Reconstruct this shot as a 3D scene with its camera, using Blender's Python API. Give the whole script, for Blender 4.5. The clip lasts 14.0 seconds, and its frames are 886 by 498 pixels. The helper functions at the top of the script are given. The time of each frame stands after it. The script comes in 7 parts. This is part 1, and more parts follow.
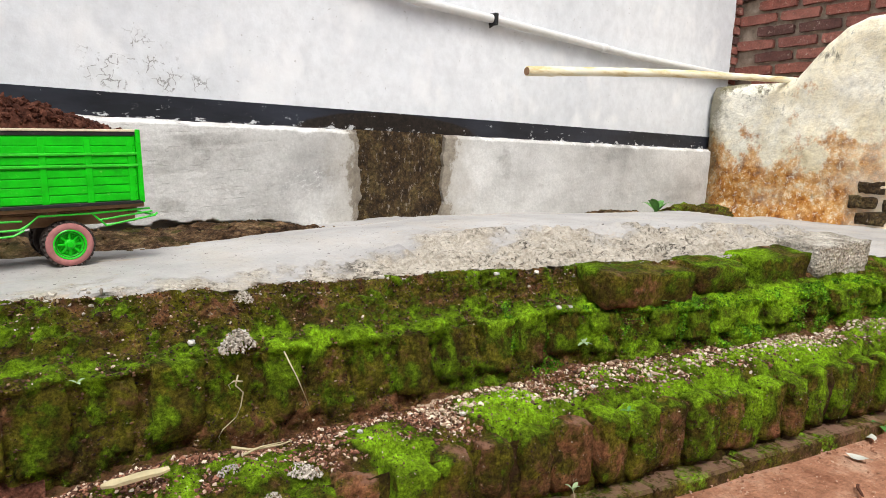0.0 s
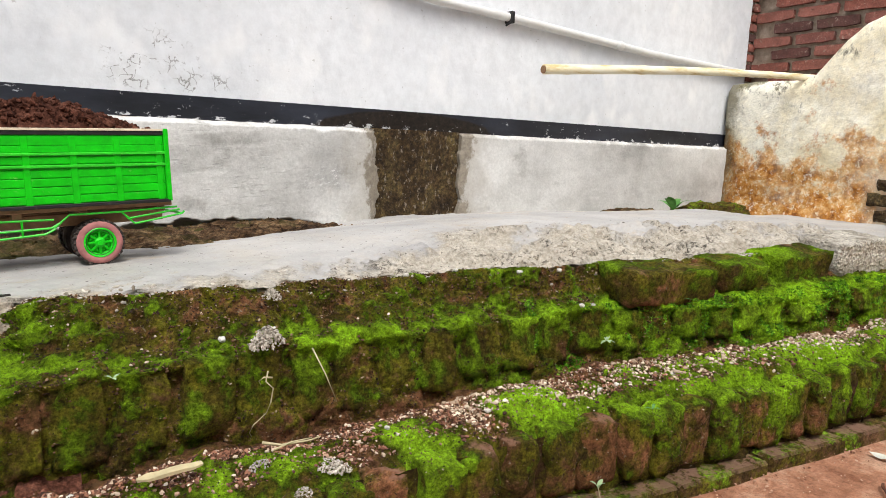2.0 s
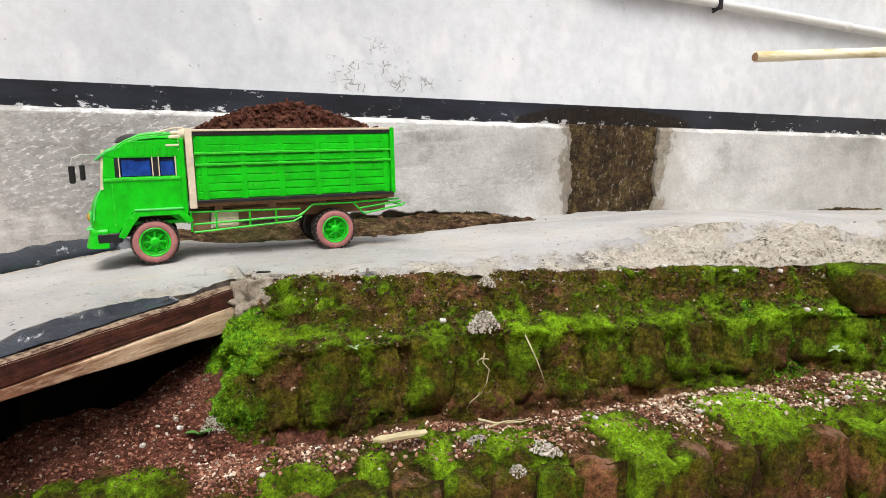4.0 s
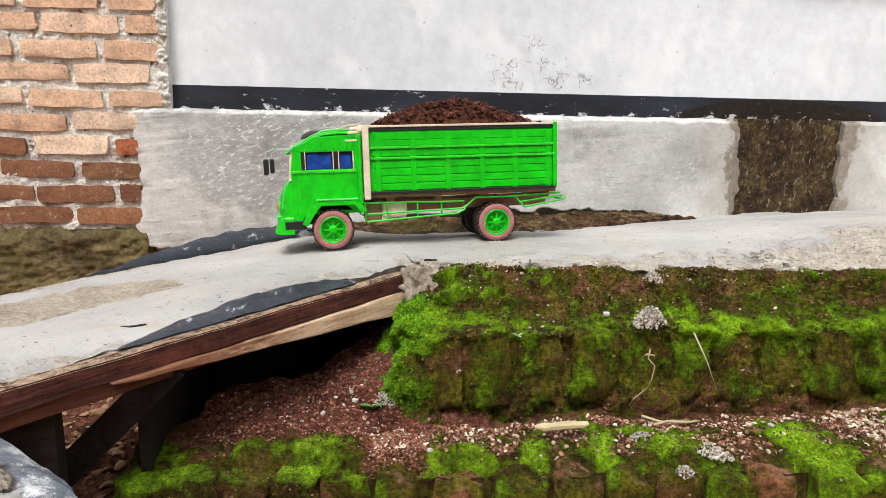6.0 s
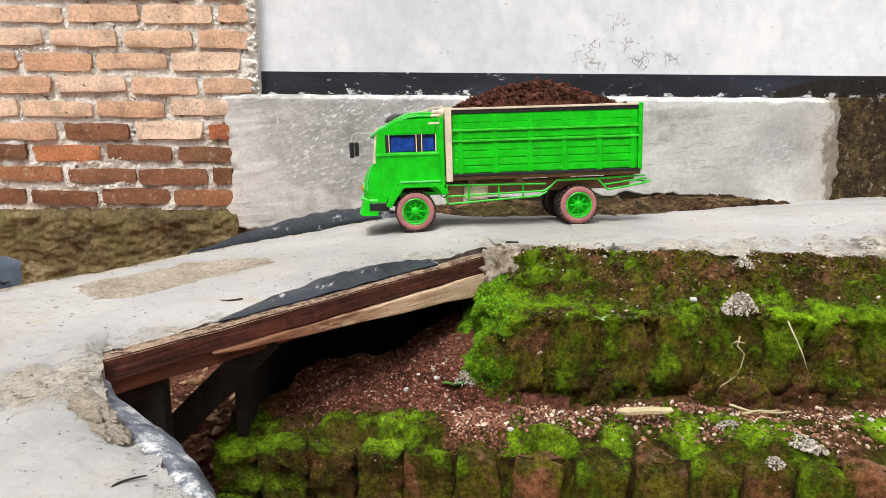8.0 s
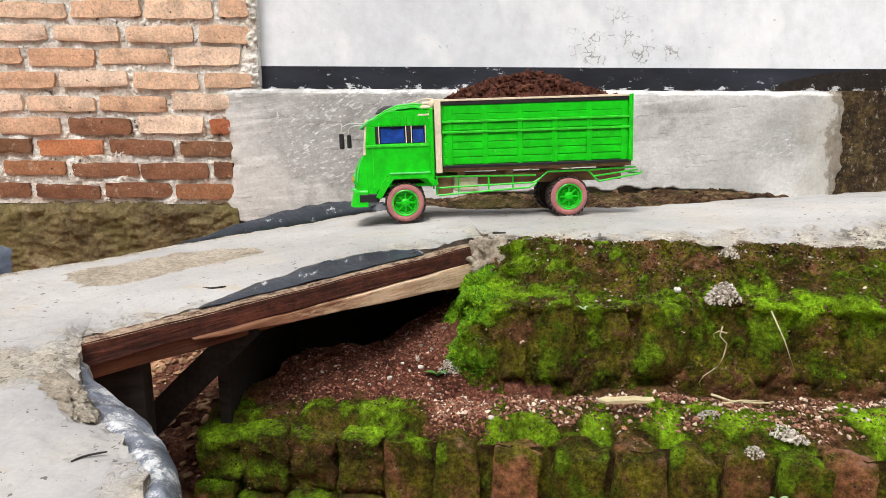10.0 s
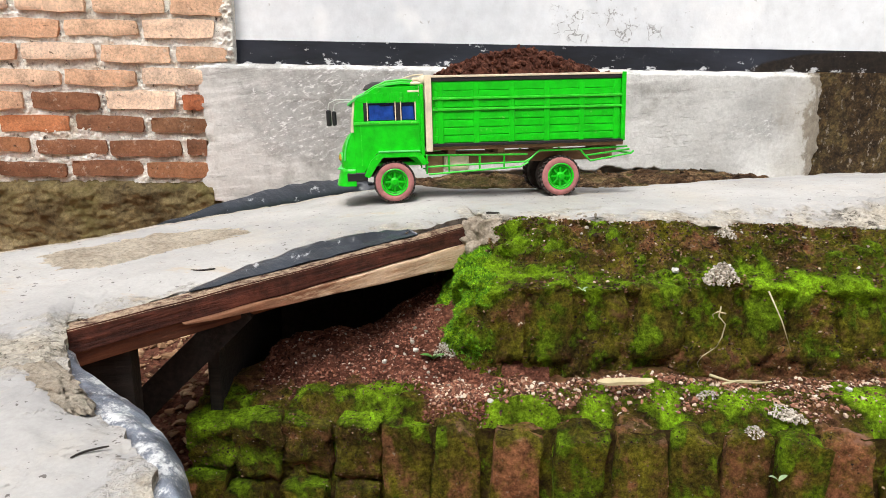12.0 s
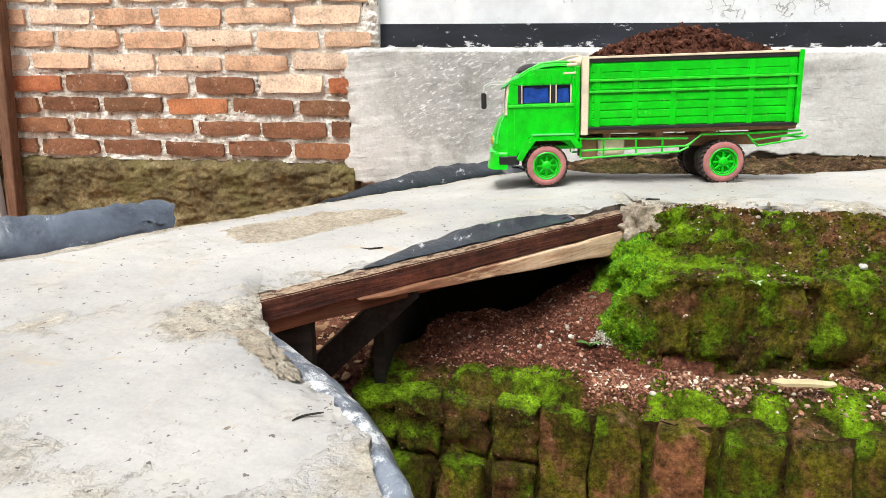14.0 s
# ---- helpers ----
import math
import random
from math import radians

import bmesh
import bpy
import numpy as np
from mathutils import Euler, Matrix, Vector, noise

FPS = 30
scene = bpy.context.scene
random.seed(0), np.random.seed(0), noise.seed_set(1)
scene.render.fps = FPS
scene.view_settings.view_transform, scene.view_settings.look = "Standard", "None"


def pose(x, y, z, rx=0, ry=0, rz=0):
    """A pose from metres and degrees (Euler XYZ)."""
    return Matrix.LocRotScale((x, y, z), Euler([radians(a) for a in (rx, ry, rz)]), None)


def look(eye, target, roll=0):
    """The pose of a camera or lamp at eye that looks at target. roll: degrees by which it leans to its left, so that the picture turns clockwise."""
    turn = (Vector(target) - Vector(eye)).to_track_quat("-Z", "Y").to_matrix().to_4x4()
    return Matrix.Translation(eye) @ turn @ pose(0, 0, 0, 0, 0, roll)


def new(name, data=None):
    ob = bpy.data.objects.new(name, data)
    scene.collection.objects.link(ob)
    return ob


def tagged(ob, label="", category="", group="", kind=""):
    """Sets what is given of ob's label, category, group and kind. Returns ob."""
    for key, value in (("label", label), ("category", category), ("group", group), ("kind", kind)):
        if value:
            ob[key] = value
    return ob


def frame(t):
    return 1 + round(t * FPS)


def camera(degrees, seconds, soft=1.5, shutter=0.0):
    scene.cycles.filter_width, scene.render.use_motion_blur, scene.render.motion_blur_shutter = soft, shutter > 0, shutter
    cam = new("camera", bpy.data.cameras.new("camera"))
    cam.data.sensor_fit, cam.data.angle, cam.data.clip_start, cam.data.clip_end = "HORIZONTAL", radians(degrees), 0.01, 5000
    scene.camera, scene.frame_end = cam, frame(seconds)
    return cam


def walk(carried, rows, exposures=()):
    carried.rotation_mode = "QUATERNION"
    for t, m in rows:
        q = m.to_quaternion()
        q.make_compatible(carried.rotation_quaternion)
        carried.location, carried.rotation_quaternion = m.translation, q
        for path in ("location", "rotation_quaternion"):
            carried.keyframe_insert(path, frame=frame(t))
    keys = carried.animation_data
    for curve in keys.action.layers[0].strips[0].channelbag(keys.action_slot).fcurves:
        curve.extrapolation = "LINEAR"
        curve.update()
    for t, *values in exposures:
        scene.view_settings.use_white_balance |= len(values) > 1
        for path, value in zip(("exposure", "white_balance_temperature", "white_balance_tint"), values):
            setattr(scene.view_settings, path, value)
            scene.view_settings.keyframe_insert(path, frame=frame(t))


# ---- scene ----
# ---------------------------------------------------------------- camera
cam = camera(68.69, 14.0, soft=0.6)
PATH = [
    (0, (0.0616, 0.0807, 0.5525), (1.2433, 1.6650, 0.2466), 2.27),
    (0.5, (0.0587, 0.0847, 0.5486), (1.2409, 1.6670, 0.2340), 2.22),
    (1, (0.0490, 0.0851, 0.5471), (1.2299, 1.6700, 0.2411), 2.27),
    (1.5, (0.0463, 0.0906, 0.5493), (1.2190, 1.6809, 0.2396), 2.35),
    (2, (0.0385, 0.0892, 0.5523), (1.1946, 1.6910, 0.2398), 2.17),
    (2.5, (0.0258, 0.0943, 0.5512), (1.1203, 1.7375, 0.2316), 2.12),
    (3, (0.0102, 0.0945, 0.5468), (0.9896, 1.8079, 0.2226), 1.96),
    (3.5, (-0.0078, 0.0900, 0.5526), (0.8501, 1.8677, 0.2305), 1.76),
    (4, (-0.0270, 0.0867, 0.5471), (0.6555, 1.9360, 0.2092), 1.41),
    (6.5, (-0.0728, 0.0695, 0.5333), (0.1092, 2.0310, 0.1877), 0.74),
    (7, (-0.0808, 0.0652, 0.5368), (0.0210, 2.0290, 0.1721), 0.53),
    (7.5, (-0.0809, 0.0671, 0.5344), (-0.0219, 2.0286, 0.1485), 0.43),
    (10, (-0.0348, 0.0604, 0.5184), (-0.0413, 2.0209, 0.1226), 0.29),
    (10.5, (-0.0301, 0.0618, 0.5344), (0.0414, 2.0204, 0.1359), 0.90),
    (11, (-0.0381, 0.0730, 0.5343), (0.0592, 2.0285, 0.1264), 0.85),
    (11.5, (-0.0626, 0.0862, 0.5193), (0.0423, 2.0379, 0.0952), 0.96),
    (12, (-0.0738, 0.0841, 0.5136), (0.0165, 2.0297, 0.0593), 0.82),
    (12.5, (-0.0870, 0.0890, 0.5147), (-0.0336, 2.0335, 0.0498), 0.70),
    (13, (-0.1031, 0.0932, 0.5114), (-0.1176, 2.0320, 0.0205), 0.78),
    (13.5, (-0.1200, 0.0922, 0.5116), (-0.2389, 2.0232, 0.0047), 0.56),
    (14, (-0.1431, 0.0830, 0.5140), (-0.3899, 2.0013, 0.0050), 0.32),
]
walk(cam, [(t, look(eye, target, roll)) for t, eye, target, roll in PATH],
     [(0, 0.64, 6500, 9), (4, 0.64, 6500, 9), (7, 0.70, 6500, 9), (11.5, 0.76, 6500, 9), (12.5, 0.88, 6500, 8), (14, 1.00, 6500, 6)])

# ---------------------------------------------------------------- world, sun, exposure
world = bpy.data.worlds.new("overcast_sky")
world.use_nodes = True
scene.world = world
_nt = world.node_tree
_sky = _nt.nodes.new("ShaderNodeTexSky")
_sky.sky_type = "NISHITA"
_sky.sun_disc = False
_sky.sun_elevation = radians(58)
_sky.sun_rotation = radians(200)
_sky.air_density, _sky.dust_density, _sky.ozone_density = 1.0, 3.0, 1.0
_hsv = _nt.nodes.new("ShaderNodeHueSaturation")
_hsv.inputs["Saturation"].default_value = 0.35
_nt.links.new(_sky.outputs[0], _hsv.inputs["Color"])
_bg = _nt.nodes["Background"]
_nt.links.new(_hsv.outputs[0], _bg.inputs[0])
_bg.inputs[1].default_value = 0.14
sun = new("sun", bpy.data.lights.new("sun", "SUN"))
sun.data.energy, sun.data.angle, sun.data.color = 1.6, radians(24), (1.0, 0.97, 0.92)
sun.matrix_world = look((-0.9, -0.9, 4.4), (0.2, 1.2, 0.2))

# ---------------------------------------------------------------- materials


def _node(nt, kind, **inputs):
    n = nt.nodes.new(kind)
    for k, v in inputs.items():
        n.inputs[k.replace("_", " ")].default_value = v
    return n


class Mat:
    """A small builder round one node material."""

    def __init__(self, name, rough=0.8, metal=0.0, spec=0.3):
        self.m = bpy.data.materials.new(name)
        self.m.use_nodes = True
        self.nt = self.m.node_tree
        self.b = self.nt.nodes["Principled BSDF"]
        self.b.inputs["Roughness"].default_value = rough
        self.b.inputs["Metallic"].default_value = metal
        self.b.inputs["Specular IOR Level"].default_value = spec
        self.tc = self.nt.nodes.new("ShaderNodeTexCoord")
        self.geo = self.nt.nodes.new("ShaderNodeNewGeometry")
        self.pos = self.geo.outputs["Position"]

    def noise(self, scale, detail=6.0, rough=0.6, vec=None, stretch=None, kind="FBM"):
        n = self.nt.nodes.new("ShaderNodeTexNoise")
        n.inputs["Scale"].default_value = scale
        n.inputs["Detail"].default_value = detail
        n.inputs["Roughness"].default_value = rough
        v = vec or self.pos
        if stretch:
            mp = self.nt.nodes.new("ShaderNodeMapping")
            mp.inputs["Scale"].default_value = stretch
            self.nt.links.new(v, mp.inputs[0])
            v = mp.outputs[0]
        self.nt.links.new(v, n.inputs["Vector"])
        return n.outputs["Fac"]

    def turned(self, degrees, scale):
        """Places on a wall that faces y, turned in its plane and then stretched."""
        mp = self.nt.nodes.new("ShaderNodeMapping")
        mp.vector_type = "TEXTURE"
        mp.inputs["Rotation"].default_value = (0, radians(degrees), 0)
        mp.inputs["Scale"].default_value = tuple(1 / v for v in scale)
        self.nt.links.new(self.pos, mp.inputs[0])
        return mp.outputs[0]

    def voronoi(self, scale, feature="F1", rand=1.0, out="Distance"):
        n = self.nt.nodes.new("ShaderNodeTexVoronoi")
        n.feature = feature
        n.inputs["Scale"].default_value = scale
        n.inputs["Randomness"].default_value = rand
        self.nt.links.new(self.pos, n.inputs["Vector"])
        return n.outputs[out]

    def ramp(self, fac, stops):
        n = self.nt.nodes.new("ShaderNodeValToRGB")
        e = n.color_ramp.elements
        while len(e) < len(stops):
            e.new(0.5)
        for el, (p, c) in zip(e, stops):
            el.position = p
            el.color = (c, c, c, 1) if isinstance(c, (int, float)) else (*c, 1)
        self.nt.links.new(fac, n.inputs[0])
        return n.outputs[0]

    def mix(self, fac, a, b, mode="MIX"):
        n = self.nt.nodes.new("ShaderNodeMix")
        n.data_type, n.blend_type = "RGBA", mode
        for i, v in ((0, fac), (6, a), (7, b)):
            sock = n.inputs[i]
            if isinstance(v, (int, float)):
                sock.default_value = v if i == 0 else (v, v, v, 1)
            elif isinstance(v, tuple):
                sock.default_value = (*v, 1)
            else:
                self.nt.links.new(v, sock)
        return n.outputs[2]

    def math(self, op, a, b=0.0, clamp=False):
        n = self.nt.nodes.new("ShaderNodeMath")
        n.operation, n.use_clamp = op, clamp
        for s, v in zip(n.inputs, (a, b)):
            if isinstance(v, (int, float)):
                s.default_value = v
            else:
                self.nt.links.new(v, s)
        return n.outputs[0]

    def axis(self, k, vec=None):
        n = self.nt.nodes.new("ShaderNodeSeparateXYZ")
        self.nt.links.new(vec or self.pos, n.inputs[0])
        return n.outputs[k]

    def random(self):
        return self.nt.nodes.new("ShaderNodeObjectInfo").outputs["Random"]

    def island(self):
        return self.geo.outputs["Random Per Island"]

    def color(self, c):
        if isinstance(c, tuple):
            self.b.inputs["Base Color"].default_value = (*c, 1)
        else:
            self.nt.links.new(c, self.b.inputs["Base Color"])
        return self

    def rough(self, r):
        self.nt.links.new(r, self.b.inputs["Roughness"])
        return self

    def bump(self, h, dist=0.002, strength=1.0):
        n = self.nt.nodes.new("ShaderNodeBump")
        n.inputs["Distance"].default_value = dist
        n.inputs["Strength"].default_value = strength
        self.nt.links.new(h, n.inputs["Height"])
        self.nt.links.new(n.outputs[0], self.b.inputs["Normal"])
        return self


def spot_mask(k, x, z, rx, rz):
    """One where the wall lies within an ellipse round (x, z), fading out."""
    dx = k.math("DIVIDE", k.math("SUBTRACT", k.axis(0), x), rx)
    dz = k.math("DIVIDE", k.math("SUBTRACT", k.axis(2), z), rz)
    d = k.math("ADD", k.math("MULTIPLY", dx, dx), k.math("MULTIPLY", dz, dz))
    return k.math("SUBTRACT", 1.0, d, True)


def mat_white_wall():
    k = Mat("white_limewash", 0.75)
    big = k.ramp(k.noise(1.3, 5, 0.55, stretch=(1, 1, 0.6)), [(0.34, (0.64, 0.665, 0.70)), (0.62, (0.75, 0.77, 0.795))])
    fine = k.ramp(k.noise(18.0, 6, 0.7), [(0.34, 0.90), (0.62, 1.03)])
    c = k.mix(1.0, big, fine, "MULTIPLY")
    pale = k.ramp(k.noise(6.5, 3, 0.5, stretch=(1, 1, 0.7)), [(0.57, 0.0), (0.68, 1.0)])
    c = k.mix(k.math("MULTIPLY", pale, 0.5), c, (0.86, 0.865, 0.87))
    # blistered, cracked paint in one patch over the band
    wob = k.nt.nodes.new("ShaderNodeTexNoise")
    wob.inputs["Scale"].default_value, wob.inputs["Detail"].default_value = 30.0, 4.0
    k.nt.links.new(k.pos, wob.inputs["Vector"])
    shift = k.nt.nodes.new("ShaderNodeVectorMath")
    shift.operation = "MULTIPLY_ADD"
    shift.inputs[1].default_value = (0.05, 0.05, 0.05)
    k.nt.links.new(wob.outputs["Color"], shift.inputs[0])
    k.nt.links.new(k.pos, shift.inputs[2])
    vor = k.nt.nodes.new("ShaderNodeTexVoronoi")
    vor.feature = "DISTANCE_TO_EDGE"
    vor.inputs["Scale"].default_value = 34.0
    k.nt.links.new(shift.outputs[0], vor.inputs["Vector"])
    crack = k.ramp(vor.outputs["Distance"], [(0.015, 1.0), (0.055, 0.0)])
    patch = k.math("ADD", spot_mask(k, 0.46, 0.765, 0.14, 0.09), spot_mask(k, 0.50, 0.715, 0.22, 0.04), True)
    gate = k.ramp(k.noise(13.0, 5, 0.7), [(0.49, 0.0), (0.55, 1.0)])
    c = k.mix(k.math("MULTIPLY", k.math("MULTIPLY", crack, gate), k.math("MULTIPLY", patch, 1.6, True)), c, (0.22, 0.22, 0.22))
    c = k.mix(k.math("MULTIPLY", patch, k.math("MULTIPLY", gate, 0.25)), c, (0.50, 0.50, 0.49))
    speck = k.ramp(k.noise(50.0, 3, 0.6), [(0.27, 1.0), (0.31, 0.0)])
    c = k.mix(k.math("MULTIPLY", speck, 0.5), c, (0.33, 0.32, 0.30))
    k.color(c)
    return k.bump(k.math("ADD", k.noise(34, 7, 0.65), k.math("MULTIPLY", k.noise(5, 3, 0.5), 2.0)), 0.003, 0.6).m


def mat_plinth():
    k = Mat("bare_cement_plinth", 0.7)
    c = k.ramp(k.noise(2.2, 7, 0.62, stretch=(1, 1, 1.4)), [(0.34, (0.36, 0.355, 0.34)), (0.45, (0.52, 0.515, 0.495)), (0.55, (0.63, 0.625, 0.605)), (0.66, (0.73, 0.725, 0.705))])
    # trowel strokes, thin and nearly level
    brushed = k.ramp(k.math("ADD", k.math("MULTIPLY", k.axis(0), -0.5), k.math("MULTIPLY", k.noise(2.0, 3, 0.5), 0.8)), [(-0.25, 0.0), (0.25, 1.0)])
    streak = k.ramp(k.noise(10.0, 8, 0.72, vec=k.turned(-7, (0.5, 1, 4.5))), [(0.50, 0.0), (0.60, 1.0)])
    c = k.mix(k.math("MULTIPLY", streak, k.math("MULTIPLY", brushed, 0.48)), c, (0.80, 0.795, 0.775))
    score = k.ramp(k.noise(44.0, 5, 0.7, vec=k.turned(-5, (0.30, 1, 2.6))), [(0.355, 1.0), (0.395, 0.0)])
    c = k.mix(k.math("MULTIPLY", score, k.math("MULTIPLY", brushed, 0.36)), c, (0.17, 0.165, 0.155))
    # white scrapes over darker patches where the coat has worn through
    here = k.math("ADD", spot_mask(k, -0.22, 0.455, 0.48, 0.20), k.math("MULTIPLY", spot_mask(k, 0.96, 0.42, 0.22, 0.10), 0.38), True)
    here = k.ramp(k.math("ADD", here, k.math("MULTIPLY", k.math("SUBTRACT", k.noise(9, 7, 0.72), 0.5), 1.3)), [(0.22, 0.0), (0.55, 1.0)])
    c = k.mix(k.math("MULTIPLY", here, 0.66), c, k.ramp(k.noise(24, 6, 0.7), [(0.36, (0.20, 0.197, 0.19)), (0.62, (0.36, 0.355, 0.345))]))
    scrape = k.ramp(k.noise(64.0, 7, 0.75, vec=k.turned(-20, (0.62, 1, 1.7))), [(0.54, 0.0), (0.60, 1.0)])
    c = k.mix(k.math("MULTIPLY", scrape, k.math("MULTIPLY", here, 0.9, True)), c, (0.78, 0.775, 0.76))
    rub = k.ramp(k.noise(20.0, 7, 0.78), [(0.60, 0.0), (0.66, 1.0)])
    c = k.mix(k.math("MULTIPLY", rub, 0.28), c, (0.33, 0.325, 0.31))
    c = k.mix(0.7, c, k.ramp(k.noise(120, 6, 0.8), [(0.36, 0.80), (0.64, 1.12)]), "MULTIPLY")
    lime = k.ramp(k.math("ADD", k.axis(2), k.math("MULTIPLY", k.noise(14, 6, 0.7), 0.14)), [(0.662, 0.0), (0.680, 1.0)])
    c = k.mix(k.math("MULTIPLY", lime, 0.85), c, (0.84, 0.84, 0.83))
    grime = k.ramp(k.noise(4.0, 6, 0.7), [(0.58, 0.0), (0.70, 1.0)])
    c = k.mix(k.math("MULTIPLY", grime, 0.55), c, (0.15, 0.14, 0.12))
    # brown damp creeping out of the recess into the cement beside it
    off = k.math("SUBTRACT", k.math("ABSOLUTE", k.math("SUBTRACT", k.axis(0), 1.3525)), 0.1775)
    creep = k.math("ADD", k.math("MULTIPLY", off, 3.0), k.noise(13.0, 7, 0.72, stretch=(1, 1, 0.7)))
    c = k.mix(k.math("MULTIPLY", k.ramp(creep, [(0.58, 1.0), (0.66, 0.0)]), 0.92), c, k.ramp(k.noise(60, 6, 0.75), [(0.38, (0.05, 0.033, 0.018)), (0.6, (0.22, 0.18, 0.13))]))
    c = k.mix(k.math("MULTIPLY", k.ramp(creep, [(0.66, 1.0), (0.98, 0.0)]), 0.45), c, (0.34, 0.30, 0.24))
    k.color(c)
    return k.bump(k.math("ADD", k.math("SUBTRACT", k.noise(22, 6, 0.7, stretch=(0.6, 1, 1.6)), k.math("MULTIPLY", score, 0.3)), k.noise(70, 4, 0.6)), 0.0028, 0.7).m


def mat_band():
    k = Mat("black_paint_band", 0.45)
    c = k.ramp(k.noise(6, 6, 0.65, stretch=(0.5, 1, 2)), [(0.35, (0.010, 0.011, 0.015)), (0.7, (0.028, 0.032, 0.045))])
    chip = k.ramp(k.math("ADD", k.noise(34, 7, 0.75, stretch=(0.7, 1, 1.3)), k.ramp(k.axis(2), [(0.603, 0.10), (0.622, 0.0)])), [(0.63, 0.0), (0.65, 1.0)])
    damp = k.ramp(k.math("ADD", spot_mask(k, 1.33, 0.59, 0.42, 0.085), k.math("MULTIPLY", k.noise(16, 6, 0.7), 0.3)), [(0.24, 0.0), (0.34, 1.0)])
    c = k.mix(damp, c, k.ramp(k.noise(50, 6, 0.75), [(0.4, (0.007, 0.005, 0.004)), (0.65, (0.026, 0.018, 0.013))]))
    k.color(k.mix(k.math("MULTIPLY", chip, 0.9), c, (0.55, 0.56, 0.57)))
    return k.bump(k.noise(30, 5, 0.6), 0.002, 0.5).m


def mat_damp():
    k = Mat("dark_damp_plaster", 0.85)
    c = k.ramp(k.noise(11, 9, 0.78), [(0.36, (0.020, 0.011, 0.005)), (0.5, (0.068, 0.040, 0.015)), (0.64, (0.15, 0.110, 0.040))])
    c = k.mix(0.85, c, k.ramp(k.noise(70, 7, 0.8), [(0.38, 0.2), (0.5, 0.9), (0.62, 2.2)]), "MULTIPLY")
    fleck = k.ramp(k.noise(52, 6, 0.7, stretch=(1.3, 1, 0.8)), [(0.59, 0.0), (0.64, 1.0)])
    c = k.mix(k.math("MULTIPLY", fleck, 0.7), c, (0.40, 0.34, 0.27))
    k.color(c)
    return k.bump(k.noise(45, 9, 0.8), 0.020, 1.0).m


def mat_mortar():
    k = Mat("rough_mortar", 0.9)
    c = k.ramp(k.noise(9, 8, 0.7), [(0.32, (0.40, 0.33, 0.25)), (0.41, (0.82, 0.76, 0.66)), (0.54, (0.96, 0.93, 0.86))])
    c = k.mix(0.8, c, k.ramp(k.noise(120, 7, 0.8), [(0.36, 0.55), (0.5, 1.0), (0.64, 1.15)]), "MULTIPLY")
    hole = k.ramp(k.noise(38, 6, 0.72), [(0.355, 1.0), (0.385, 0.0)])
    k.color(k.mix(k.math("MULTIPLY", hole, 0.85), c, (0.075, 0.055, 0.04)))
    return k.bump(k.math("SUBTRACT", k.math("ADD", k.noise(60, 8, 0.75), k.noise(150, 3, 0.6)), hole), 0.010, 1.0).m


def mat_brick(name, tones):
    k = Mat(name, 0.9)
    base = k.ramp(k.random(), tones)
    c = k.mix(0.9, base, k.ramp(k.noise(17, 6, 0.62), [(0.34, 0.74), (0.5, 1.0), (0.66, 1.2)]), "MULTIPLY")
    c = k.mix(0.9, c, k.ramp(k.noise(130, 6, 0.8), [(0.36, 0.62), (0.5, 1.0), (0.64, 1.28)]), "MULTIPLY")
    dust = k.ramp(k.noise(46, 8, 0.78), [(0.57, 0.0), (0.66, 1.0)])
    c = k.mix(k.math("MULTIPLY", dust, 0.5), c, (0.66, 0.57, 0.46))
    pit = k.ramp(k.noise(60, 6, 0.75), [(0.335, 1.0), (0.365, 0.0)])
    c = k.mix(k.math("MULTIPLY", pit, 0.85), c, (0.06, 0.035, 0.022))
    soot = k.ramp(k.noise(9, 7, 0.7), [(0.31, 1.0), (0.40, 0.0)])
    c = k.mix(k.math("MULTIPLY", soot, 0.6), c, (0.10, 0.06, 0.04))
    k.color(c)
    return k.bump(k.math("ADD", k.math("SUBTRACT", k.noise(110, 7, 0.75), pit), k.noise(35, 4, 0.6)), 0.003, 0.9).m


def mat_foundation():
    k = Mat("stained_foundation", 0.95)
    c = k.ramp(k.noise(7, 8, 0.7), [(0.33, (0.045, 0.033, 0.018)), (0.45, (0.15, 0.112, 0.052)), (0.58, (0.29, 0.225, 0.105)), (0.70, (0.47, 0.385, 0.23))])
    c = k.mix(0.85, c, k.ramp(k.noise(85, 8, 0.8), [(0.38, 0.55), (0.5, 0.98), (0.62, 1.4)]), "MULTIPLY")
    g = k.ramp(k.noise(5, 6, 0.7), [(0.50, 0.0), (0.62, 1.0)])
    c = k.mix(k.math("MULTIPLY", g, 0.5), c, (0.17, 0.15, 0.04))
    k.color(c)
    return k.bump(k.noise(45, 9, 0.8), 0.020, 1.0).m


